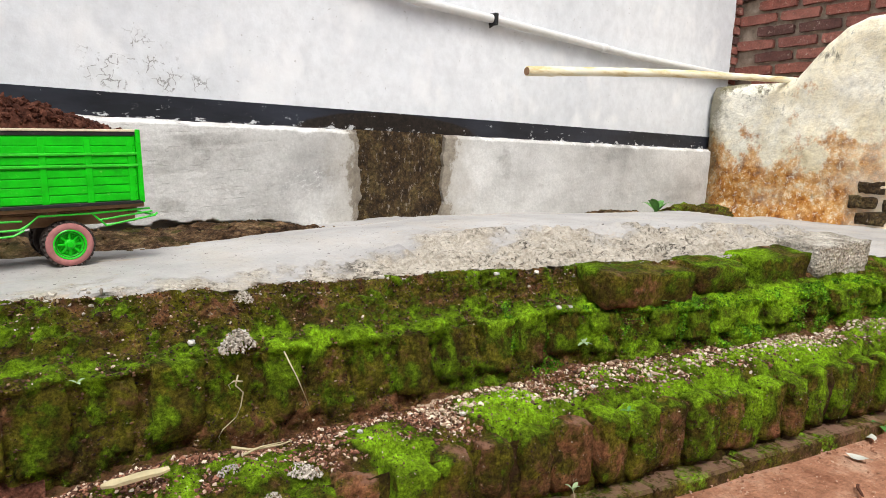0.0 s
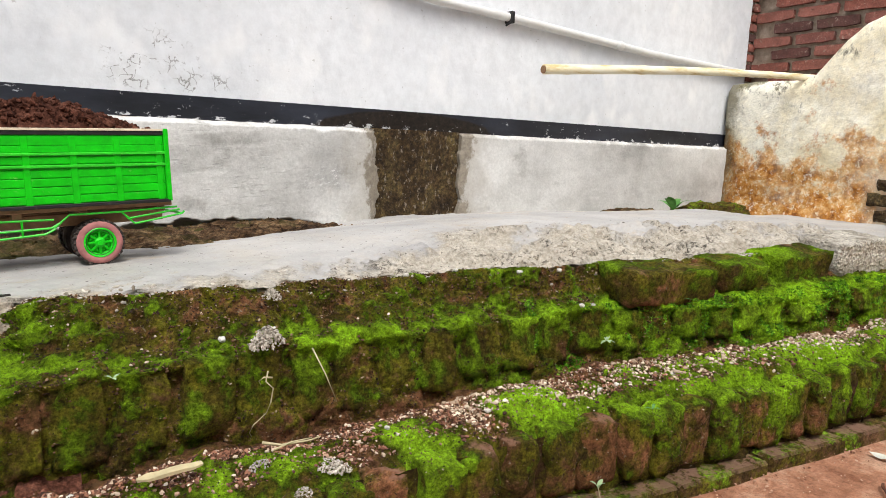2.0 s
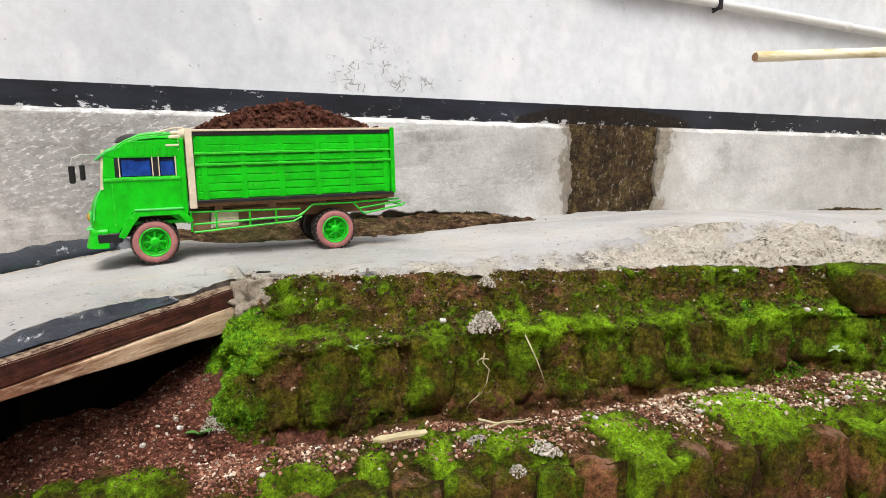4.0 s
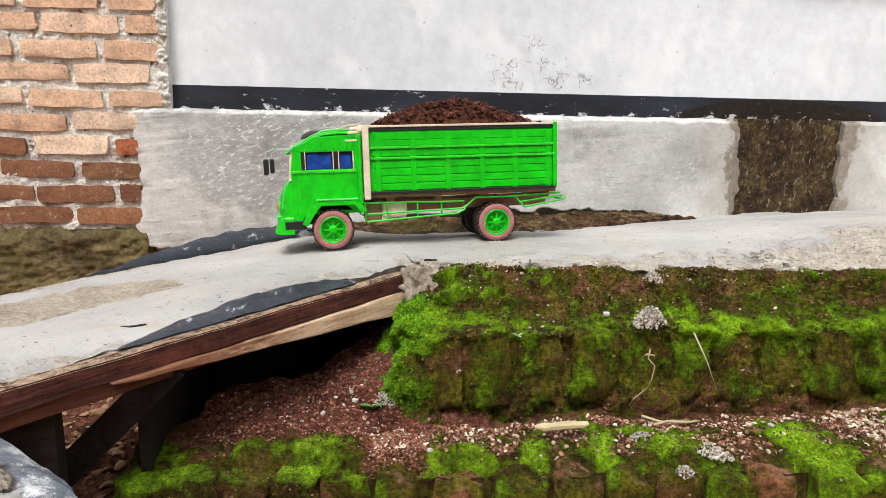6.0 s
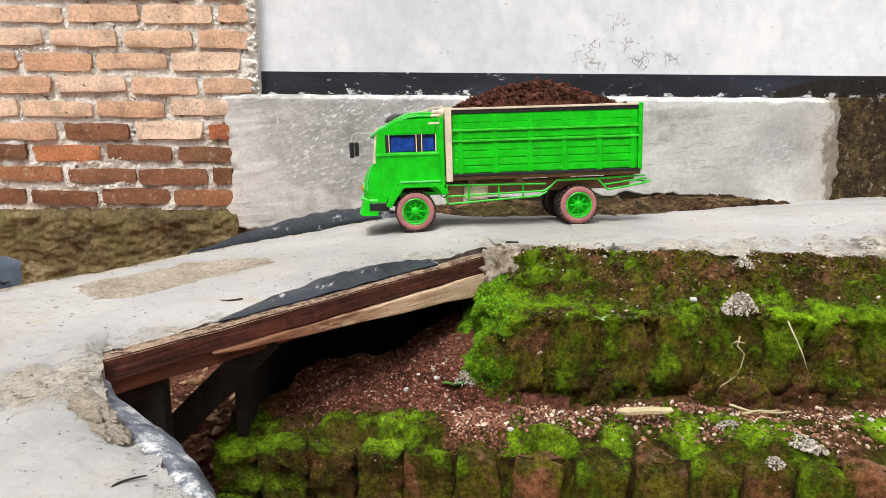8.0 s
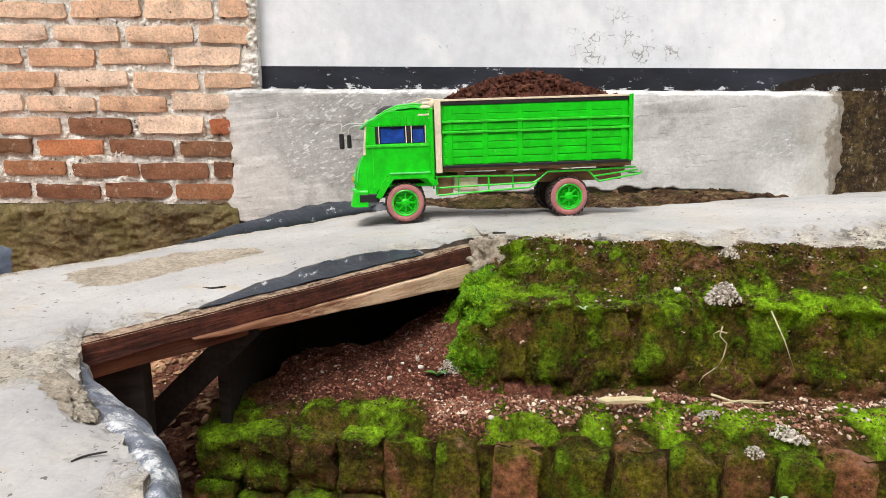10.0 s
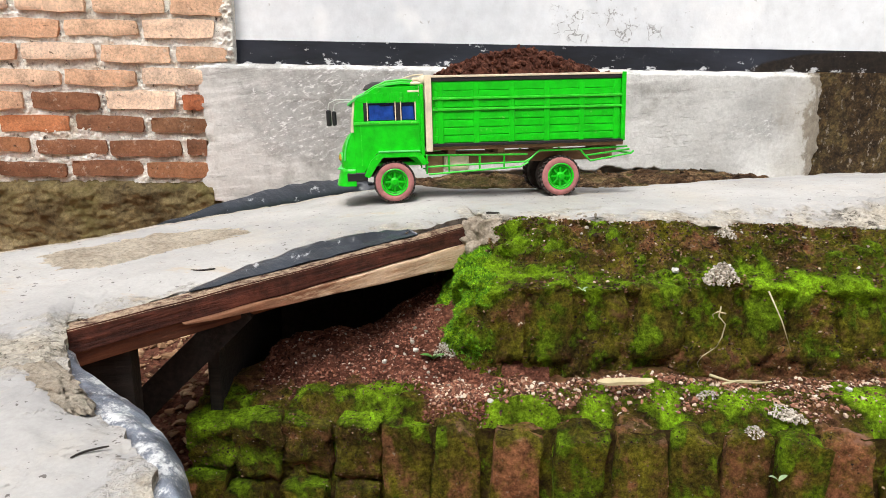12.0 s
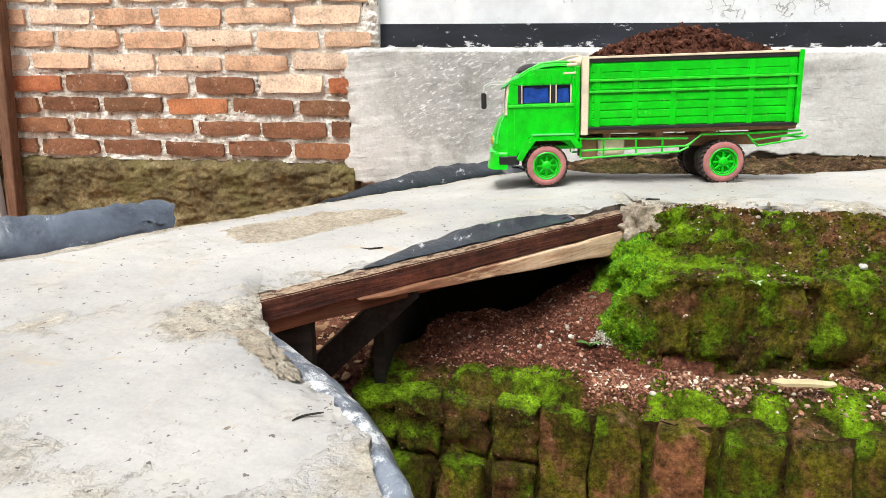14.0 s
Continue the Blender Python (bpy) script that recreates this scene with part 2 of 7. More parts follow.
def mat_concrete():
    k = Mat("grey_screed", 0.72)
    at = k.nt.nodes.new("ShaderNodeAttribute")
    at.attribute_name = "wear"
    wear = k.ramp(k.math("ADD", at.outputs["Fac"], k.math("MULTIPLY", k.math("SUBTRACT", k.noise(9, 7, 0.7), 0.5), 1.6)), [(0.40, 0.0), (0.62, 1.0)])
    smooth = k.ramp(k.noise(3.0, 7, 0.65), [(0.34, (0.300, 0.292, 0.288)), (0.50, (0.385, 0.373, 0.362)), (0.66, (0.465, 0.450, 0.434))])
    tan = k.ramp(k.noise(5.0, 7, 0.7), [(0.50, 0.0), (0.62, 1.0)])
    smooth = k.mix(k.math("MULTIPLY", tan, 0.35), smooth, (0.47, 0.42, 0.35))
    sandy = k.ramp(k.noise(24, 9, 0.8), [(0.36, (0.34, 0.285, 0.22)), (0.45, (0.46, 0.41, 0.335)), (0.60, (0.58, 0.53, 0.45))])
    c = k.mix(wear, smooth, sandy)
    pit = k.ramp(k.noise(100, 5, 0.7), [(0.425, 1.0), (0.442, 0.0)])
    pit = k.math("MULTIPLY", pit, k.ramp(k.noise(8, 5, 0.7), [(0.47, 0.15), (0.57, 1.0)]))
    amount = k.math("MULTIPLY", pit, k.math("ADD", k.math("MULTIPLY", wear, 1.0), k.math("MULTIPLY", tan, 0.18)), True)
    c = k.mix(k.math("MULTIPLY", amount, 0.75), c, (0.12, 0.098, 0.075))
    rift = k.math("ABSOLUTE", k.math("SUBTRACT", k.noise(13, 7, 0.68, stretch=(0.7, 1.5, 1)), 0.5))
    rift = k.math("MULTIPLY", k.ramp(rift, [(0.004, 1.0), (0.014, 0.0)]), k.math("MULTIPLY", wear, k.ramp(k.noise(7, 4, 0.6), [(0.57, 0.0), (0.63, 1.0)])))
    amount = k.math("MAXIMUM", amount, rift)
    c = k.mix(rift, c, (0.06, 0.05, 0.04))
    fleck = k.ramp(k.noise(120, 3, 0.6), [(0.318, 1.0), (0.336, 0.0)])
    c = k.mix(k.math("MULTIPLY", fleck, 0.8), c, (0.07, 0.055, 0.05))
    grit = k.ramp(k.noise(210, 4, 0.7), [(0.35, 0.72), (0.65, 1.16)])
    c = k.mix(k.math("ADD", k.math("MULTIPLY", wear, 0.65), 0.25), c, grit, "MULTIPLY")
    smear = k.ramp(k.noise(13, 8, 0.75, stretch=(0.6, 1.4, 1)), [(0.585, 0.0), (0.64, 1.0)])
    c = k.mix(k.math("MULTIPLY", smear, 0.5), c, (0.42, 0.33, 0.22))
    k.color(c)
    h = k.math("ADD", k.math("MULTIPLY", k.noise(60, 8, 0.75), k.math("ADD", wear, 0.05)), k.math("MULTIPLY", k.noise(200, 3, 0.6), k.math("ADD", k.math("MULTIPLY", wear, 0.3), 0.06)))
    return k.bump(k.math("SUBTRACT", h, amount), 0.007, 0.9).m


def mat_rough_concrete():
    k = Mat("crumbling_concrete", 0.9)
    c = k.ramp(k.noise(18, 8, 0.7), [(0.34, (0.30, 0.26, 0.205)), (0.5, (0.52, 0.475, 0.40)), (0.66, (0.72, 0.68, 0.60))])
    pit = k.ramp(k.noise(110, 7, 0.8), [(0.37, 0.25), (0.47, 0.95), (0.64, 1.35)])
    k.color(k.mix(0.9, c, pit, "MULTIPLY"))
    return k.bump(k.math("ADD", k.noise(90, 8, 0.8), k.voronoi(130)), 0.008, 1.0).m


def moss_cover(k, bare, amount=0.5, scale=7.0, grow=0.0):
    """A thin olive film of algae over a bare colour, and brighter moss cushions, thicker on faces that look up."""
    up = k.math("MULTIPLY", k.axis(2, k.geo.outputs["Normal"]), 0.06)
    n = k.math("ADD", k.math("ADD", k.math("MULTIPLY", k.noise(scale, 9, 0.72), 0.65), k.math("MULTIPLY", k.noise(38.0, 6, 0.75), 0.35)), up)
    if grow:
        # the damp end of the terrace is greener
        n = k.math("ADD", n, k.math("MULTIPLY", k.ramp(k.math("MULTIPLY", k.axis(0), 0.5), [(0.20, 0.0), (0.55, 1.0)]), grow))
    film = k.ramp(n, [(max(0.0, 1 - amount - 0.12), 0.0), (1 - amount, 0.85)])
    fc = k.ramp(k.noise(15, 7, 0.75), [(0.38, (0.040, 0.029, 0.005)), (0.5, (0.115, 0.092, 0.009)), (0.62, (0.21, 0.205, 0.012))])
    c = k.mix(film, bare, k.mix(0.85, fc, k.ramp(k.noise(110, 6, 0.8), [(0.38, 0.12), (0.50, 0.85), (0.62, 2.1)]), "MULTIPLY"))
    cover = k.ramp(n, [(1 - amount + 0.02, 0.0), (min(1.0, 1 - amount + 0.09), 1.0)])
    green = k.ramp(k.noise(10, 6, 0.7), [(0.36, (0.10, 0.145, 0.006)), (0.5, (0.20, 0.35, 0.010)), (0.62, (0.34, 0.64, 0.020))])
    grain = k.ramp(k.noise(130, 6, 0.85), [(0.38, 0.10), (0.50, 0.85), (0.62, 2.0)])
    return k.mix(cover, c, k.mix(0.9, green, grain, "MULTIPLY")), cover


def mat_mossy_brick(name, amount, tone=1.0, grow=0.0, dusty=False):
    k = Mat(name, 0.95, spec=0.15)
    hue = k.ramp(k.random(), [(0.0, (0.105 * tone, 0.056 * tone, 0.024 * tone)), (0.5, (0.16 * tone, 0.085 * tone, 0.040 * tone)), (1.0, (0.25 * tone, 0.13 * tone, 0.070 * tone))])
    soil = k.mix(0.95, hue, k.ramp(k.noise(42, 10, 0.84), [(0.37, 0.12), (0.5, 0.95), (0.62, 2.3)]), "MULTIPLY")
    ochre = k.ramp(k.noise(11, 7, 0.7), [(0.56, 0.0), (0.66, 1.0)])
    soil = k.mix(k.math("MULTIPLY", ochre, 0.5), soil, (0.26 * tone, 0.16 * tone, 0.075 * tone))
    speck = k.ramp(k.noise(120, 3, 0.6), [(0.66, 0.0), (0.70, 1.0)])
    soil = k.mix(k.math("MULTIPLY", speck, 0.7), soil, (0.50, 0.42, 0.30))
    if dusty:
        # brick dust lies on the worn tops
        flat = k.math("MULTIPLY", k.ramp(k.axis(2, k.geo.outputs["Normal"]), [(0.55, 0.0), (0.85, 1.0)]), k.ramp(k.noise(22, 7, 0.75), [(0.45, 0.0), (0.52, 1.0)]))
        dust = k.mix(k.noise(60, 6, 0.75), (0.38, 0.19, 0.125), (0.72, 0.44, 0.32))
    c, cover = moss_cover(k, soil, amount, 7.0, grow)
    if dusty:
        c = k.mix(k.math("MULTIPLY", flat, 0.7), c, dust)
    k.color(c)
    h = k.math("ADD", k.noise(60, 9, 0.82), k.math("MULTIPLY", cover, k.noise(190, 4, 0.7)))
    return k.bump(h, 0.020, 1.0).m


def mat_grown(name, tone=1.0, dusty=False):
    """Old brick or earth under algae and moss; the mesh's attribute says how thickly it is grown over."""
    k = Mat(name, 0.95, spec=0.12)
    at = k.nt.nodes.new("ShaderNodeAttribute")
    at.attribute_name = "moss"
    lush = at.outputs["Fac"]
    hue = k.ramp(k.random(), [(0.0, (0.14 * tone, 0.068 * tone, 0.030 * tone)), (0.5, (0.19 * tone, 0.088 * tone, 0.039 * tone)), (1.0, (0.29 * tone, 0.125 * tone, 0.060 * tone))])
    soil = k.mix(0.9, hue, k.ramp(k.noise(75, 9, 0.82), [(0.36, 0.12), (0.5, 0.95), (0.64, 2.2)]), "MULTIPLY")
    ochre = k.ramp(k.noise(11, 7, 0.7), [(0.56, 0.0), (0.66, 1.0)])
    soil = k.mix(k.math("MULTIPLY", ochre, 0.5), soil, (0.26 * tone, 0.16 * tone, 0.075 * tone))
    speck = k.ramp(k.noise(140, 3, 0.6), [(0.66, 0.0), (0.70, 1.0)])
    soil = k.mix(k.math("MULTIPLY", speck, 0.7), soil, (0.50, 0.42, 0.30))
    if dusty:
        flat = k.math("MULTIPLY", k.ramp(k.axis(2, k.geo.outputs["Normal"]), [(0.55, 0.0), (0.85, 1.0)]), k.ramp(k.noise(22, 7, 0.75), [(0.45, 0.0), (0.52, 1.0)]))
        soil = k.mix(k.math("MULTIPLY", flat, 0.75), soil, k.mix(k.noise(60, 6, 0.75), (0.33, 0.15, 0.095), (0.66, 0.38, 0.27)))
    wob = k.math("MULTIPLY", k.math("SUBTRACT", k.noise(42, 8, 0.75), 0.5), 1.3)
    edge = k.math("ADD", lush, wob)
    fine = k.ramp(k.noise(150, 7, 0.85), [(0.36, 0.10), (0.5, 0.92), (0.64, 2.2)])
    film = k.ramp(k.noise(16, 7, 0.75), [(0.38, (0.046, 0.036, 0.005)), (0.5, (0.115, 0.105, 0.008)), (0.62, (0.205, 0.205, 0.012))])
    c = k.mix(k.math("MULTIPLY", k.ramp(edge, [(-0.02, 0.0), (0.26, 1.0)]), 0.92), soil, k.mix(0.85, film, fine, "MULTIPLY"))
    tint = k.ramp(k.math("ADD", lush, k.math("MULTIPLY", k.math("SUBTRACT", k.noise(20, 6, 0.7), 0.5), 0.9)), [(0.34, (0.080, 0.104, 0.005)), (0.66, (0.165, 0.275, 0.009)), (1.0, (0.33, 0.58, 0.018))])
    cover = k.ramp(edge, [(0.40, 0.0), (0.56, 1.0)])
    k.color(k.mix(cover, c, k.mix(0.85, tint, fine, "MULTIPLY")))
    h = k.math("ADD", k.math("ADD", k.noise(60, 9, 0.82), k.math("MULTIPLY", k.noise(160, 6, 0.8), 0.5)), k.math("MULTIPLY", cover, k.math("ADD", 0.5, k.math("MULTIPLY", k.noise(190, 4, 0.7), 0.6))))
    return k.bump(h, 0.017, 1.0).m


def mat_red_soil():
    k = Mat("red_earth", 0.95, spec=0.15)
    c = k.ramp(k.noise(12, 8, 0.7), [(0.34, (0.29, 0.125, 0.070)), (0.5, (0.46, 0.225, 0.135)), (0.66, (0.60, 0.37, 0.25))])
    k.color(k.mix(0.8, c, k.ramp(k.noise(110, 7, 0.8), [(0.36, 0.62), (0.5, 0.97), (0.64, 1.25)]), "MULTIPLY"))
    return k.bump(k.math("ADD", k.noise(60, 8, 0.7), k.noise(200, 3, 0.6)), 0.007, 1.0).m


def mat_hollow_soil():
    # darker than the yard's red earth, with the hollow's shade partly in its colour
    k = Mat("shade_dark_red_earth", 0.95, spec=0.15)
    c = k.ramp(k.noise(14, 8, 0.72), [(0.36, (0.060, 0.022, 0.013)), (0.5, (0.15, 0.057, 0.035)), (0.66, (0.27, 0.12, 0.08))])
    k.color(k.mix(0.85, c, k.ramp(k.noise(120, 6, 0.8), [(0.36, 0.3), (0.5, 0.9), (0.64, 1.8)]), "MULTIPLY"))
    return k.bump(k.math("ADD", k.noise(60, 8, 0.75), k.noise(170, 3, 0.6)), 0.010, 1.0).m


def mat_brown_soil():
    k = Mat("dark_brown_soil", 0.95, spec=0.15)
    c = k.ramp(k.noise(15, 8, 0.72), [(0.38, (0.024, 0.012, 0.006)), (0.50, (0.115, 0.064, 0.031)), (0.62, (0.30, 0.195, 0.105))])
    g = k.ramp(k.noise(6, 5, 0.6), [(0.5, 0.0), (0.66, 1.0)])
    c = k.mix(0.9, c, k.ramp(k.noise(90, 8, 0.82), [(0.38, 0.2), (0.5, 0.95), (0.62, 1.9)]), "MULTIPLY")
    k.color(k.mix(k.math("MULTIPLY", g, 0.55), c, (0.095, 0.11, 0.018)))
    return k.bump(k.noise(60, 8, 0.8), 0.020, 1.0).m


def mat_pebble(name, stops):
    k = Mat(name, 0.85)
    c = k.ramp(k.island(), stops)
    k.color(k.mix(0.6, c, k.ramp(k.noise(150, 4, 0.6), [(0.3, 0.65), (0.7, 1.2)]), "MULTIPLY"))
    return k.m


def mat_blades():
    k = Mat("moss_blades", 0.9, spec=0.08)
    at = k.nt.nodes.new("ShaderNodeAttribute")
    at.attribute_name = "moss"
    tone = k.math("ADD", at.outputs["Fac"], k.math("MULTIPLY", k.math("SUBTRACT", k.noise(20, 6, 0.7), 0.5), 0.9))
    c = k.ramp(tone, [(0.34, (0.092, 0.130, 0.006)), (0.66, (0.195, 0.345, 0.010)), (1.0, (0.37, 0.66, 0.020))])
    k.color(k.mix(0.8, c, k.ramp(k.island(), [(0.0, 0.55), (0.6, 1.0), (1.0, 1.45)]), "MULTIPLY"))
    return k.m


def mat_leafy():
    k = Mat("leafy_moss", 0.75, spec=0.2)
    c = k.ramp(k.island(), [(0.0, (0.040, 0.105, 0.006)), (0.5, (0.10, 0.27, 0.010)), (1.0, (0.24, 0.52, 0.018))])
    k.color(k.mix(0.8, c, k.ramp(k.noise(24, 6, 0.75), [(0.36, 0.45), (0.5, 1.0), (0.64, 1.5)]), "MULTIPLY"))
    return k.m


def mat_wood(name, dark, light, rough=0.8, scale=1.0, stretch=(1, 14, 14)):
    k = Mat(name, rough)
    g = k.noise(9 * scale, 8, 0.65, vec=k.tc.outputs["Object"], stretch=stretch)
    c = k.ramp(g, [(0.32, dark), (0.68, light)])
    k.color(k.mix(0.5, c, k.ramp(k.noise(60, 5, 0.6), [(0.3, 0.6), (0.7, 1.15)]), "MULTIPLY"))
    return k.bump(g, 0.003, 0.6).m


def mat_split_wood():
    """Freshly split board, reddish where the old skin is left on its thin end and along the tears."""
    k = Mat("fresh_split_wood", 0.75)
    g = k.noise(9, 8, 0.65, vec=k.tc.outputs["Object"], stretch=(1, 14, 14))
    c = k.ramp(g, [(0.32, (0.50, 0.29, 0.16)), (0.68, (0.86, 0.69, 0.50))])
    tear = k.noise(26, 8, 0.75, vec=k.tc.outputs["Object"], stretch=(0.5, 3, 3))
    skin = k.ramp(k.math("ADD", k.math("MULTIPLY", k.axis(0, k.tc.outputs["Object"]), 1.5), k.math("SUBTRACT", tear, 0.5)), [(0.34, 0.0), (0.46, 1.0)])
    split = k.ramp(tear, [(0.60, 0.0), (0.64, 1.0)])
    c = k.mix(k.math("MULTIPLY", split, 0.7), c, (0.42, 0.19, 0.085))
    c = k.mix(k.math("MULTIPLY", skin, 0.9), c, k.ramp(g, [(0.32, (0.11, 0.035, 0.018)), (0.68, (0.30, 0.115, 0.052))]))
    k.color(k.mix(0.5, c, k.ramp(k.noise(60, 5, 0.6), [(0.3, 0.6), (0.7, 1.15)]), "MULTIPLY"))
    return k.bump(k.math("ADD", g, tear), 0.004, 0.8).m


def mat_beam():
    """Dark wet timber with sand and cement grit lying on its top."""
    k = Mat("gritty_dark_timber", 0.7)
    g = k.noise(9, 8, 0.65, vec=k.tc.outputs["Object"], stretch=(1, 14, 14))
    c = k.ramp(g, [(0.34, (0.036, 0.012, 0.009)), (0.66, (0.120, 0.036, 0.021))])
    c = k.mix(0.8, c, k.ramp(k.noise(50, 7, 0.75), [(0.36, 0.35), (0.64, 1.5)]), "MULTIPLY")
    up = k.math("MULTIPLY", k.math("SUBTRACT", k.axis(2, k.geo.outputs["Normal"]), 0.55), 0.32)
    grit = k.ramp(k.math("ADD", k.noise(70, 7, 0.78), up), [(0.55, 0.0), (0.62, 1.0)])
    sand = k.ramp(k.noise(150, 5, 0.75), [(0.36, (0.15, 0.088, 0.052)), (0.62, (0.46, 0.34, 0.24))])
    k.color(k.mix(grit, c, sand))
    return k.bump(k.math("ADD", g, k.math("MULTIPLY", grit, k.noise(150, 4, 0.7))), 0.004, 0.8).m


def mat_silver_sheet():
    k = Mat("cement_splashed_sheet", 0.36, spec=0.6)
    c = k.ramp(k.noise(18, 6, 0.7), [(0.36, (0.06, 0.072, 0.10)), (0.60, (0.21, 0.24, 0.30))])
    splash = k.ramp(k.noise(30, 9, 0.85, stretch=(1, 0.55, 1)), [(0.505, 0.0), (0.575, 1.0)])
    k.color(k.mix(k.math("MULTIPLY", splash, 0.9), c, (0.78, 0.79, 0.80)))
    return k.bump(k.noise(40, 7, 0.65), 0.010, 0.7).m


def mat_tarp(name, tone):
    k = Mat(name, 0.33, spec=0.6)
    c = k.ramp(k.noise(12, 6, 0.7), [(0.35, (0.030 * tone, 0.037 * tone, 0.055 * tone)), (0.62, (0.095 * tone, 0.115 * tone, 0.155 * tone))])
    splash = k.ramp(k.noise(26, 7, 0.75, stretch=(1, 0.6, 1)), [(0.61, 0.0), (0.67, 1.0)])
    k.color(k.mix(k.math("MULTIPLY", splash, 0.85), c, (0.50, 0.51, 0.53)))
    return k.bump(k.noise(28, 6, 0.6), 0.010, 0.5).m


def mat_paint(name, col, var=0.35, rough=0.42, worn=None, scale=45):
    k = Mat(name, rough, spec=0.4)
    d = tuple(v * (1 - var) for v in col)
    c = k.ramp(k.noise(scale, 6, 0.65, vec=k.tc.outputs["Object"]), [(0.3, d), (0.7, tuple(min(1, v * (1 + var * 0.5)) for v in col))])
    if worn:
        w = k.ramp(k.noise(scale * 2.2, 7, 0.75, vec=k.tc.outputs["Object"]), [(0.60, 0.0), (0.68, 0.8)])
        c = k.mix(k.math("MULTIPLY", w, 0.7), c, worn)
    k.color(c)
    return k.bump(k.noise(160, 4, 0.6, vec=k.tc.outputs["Object"]), 0.0008, 0.6).m


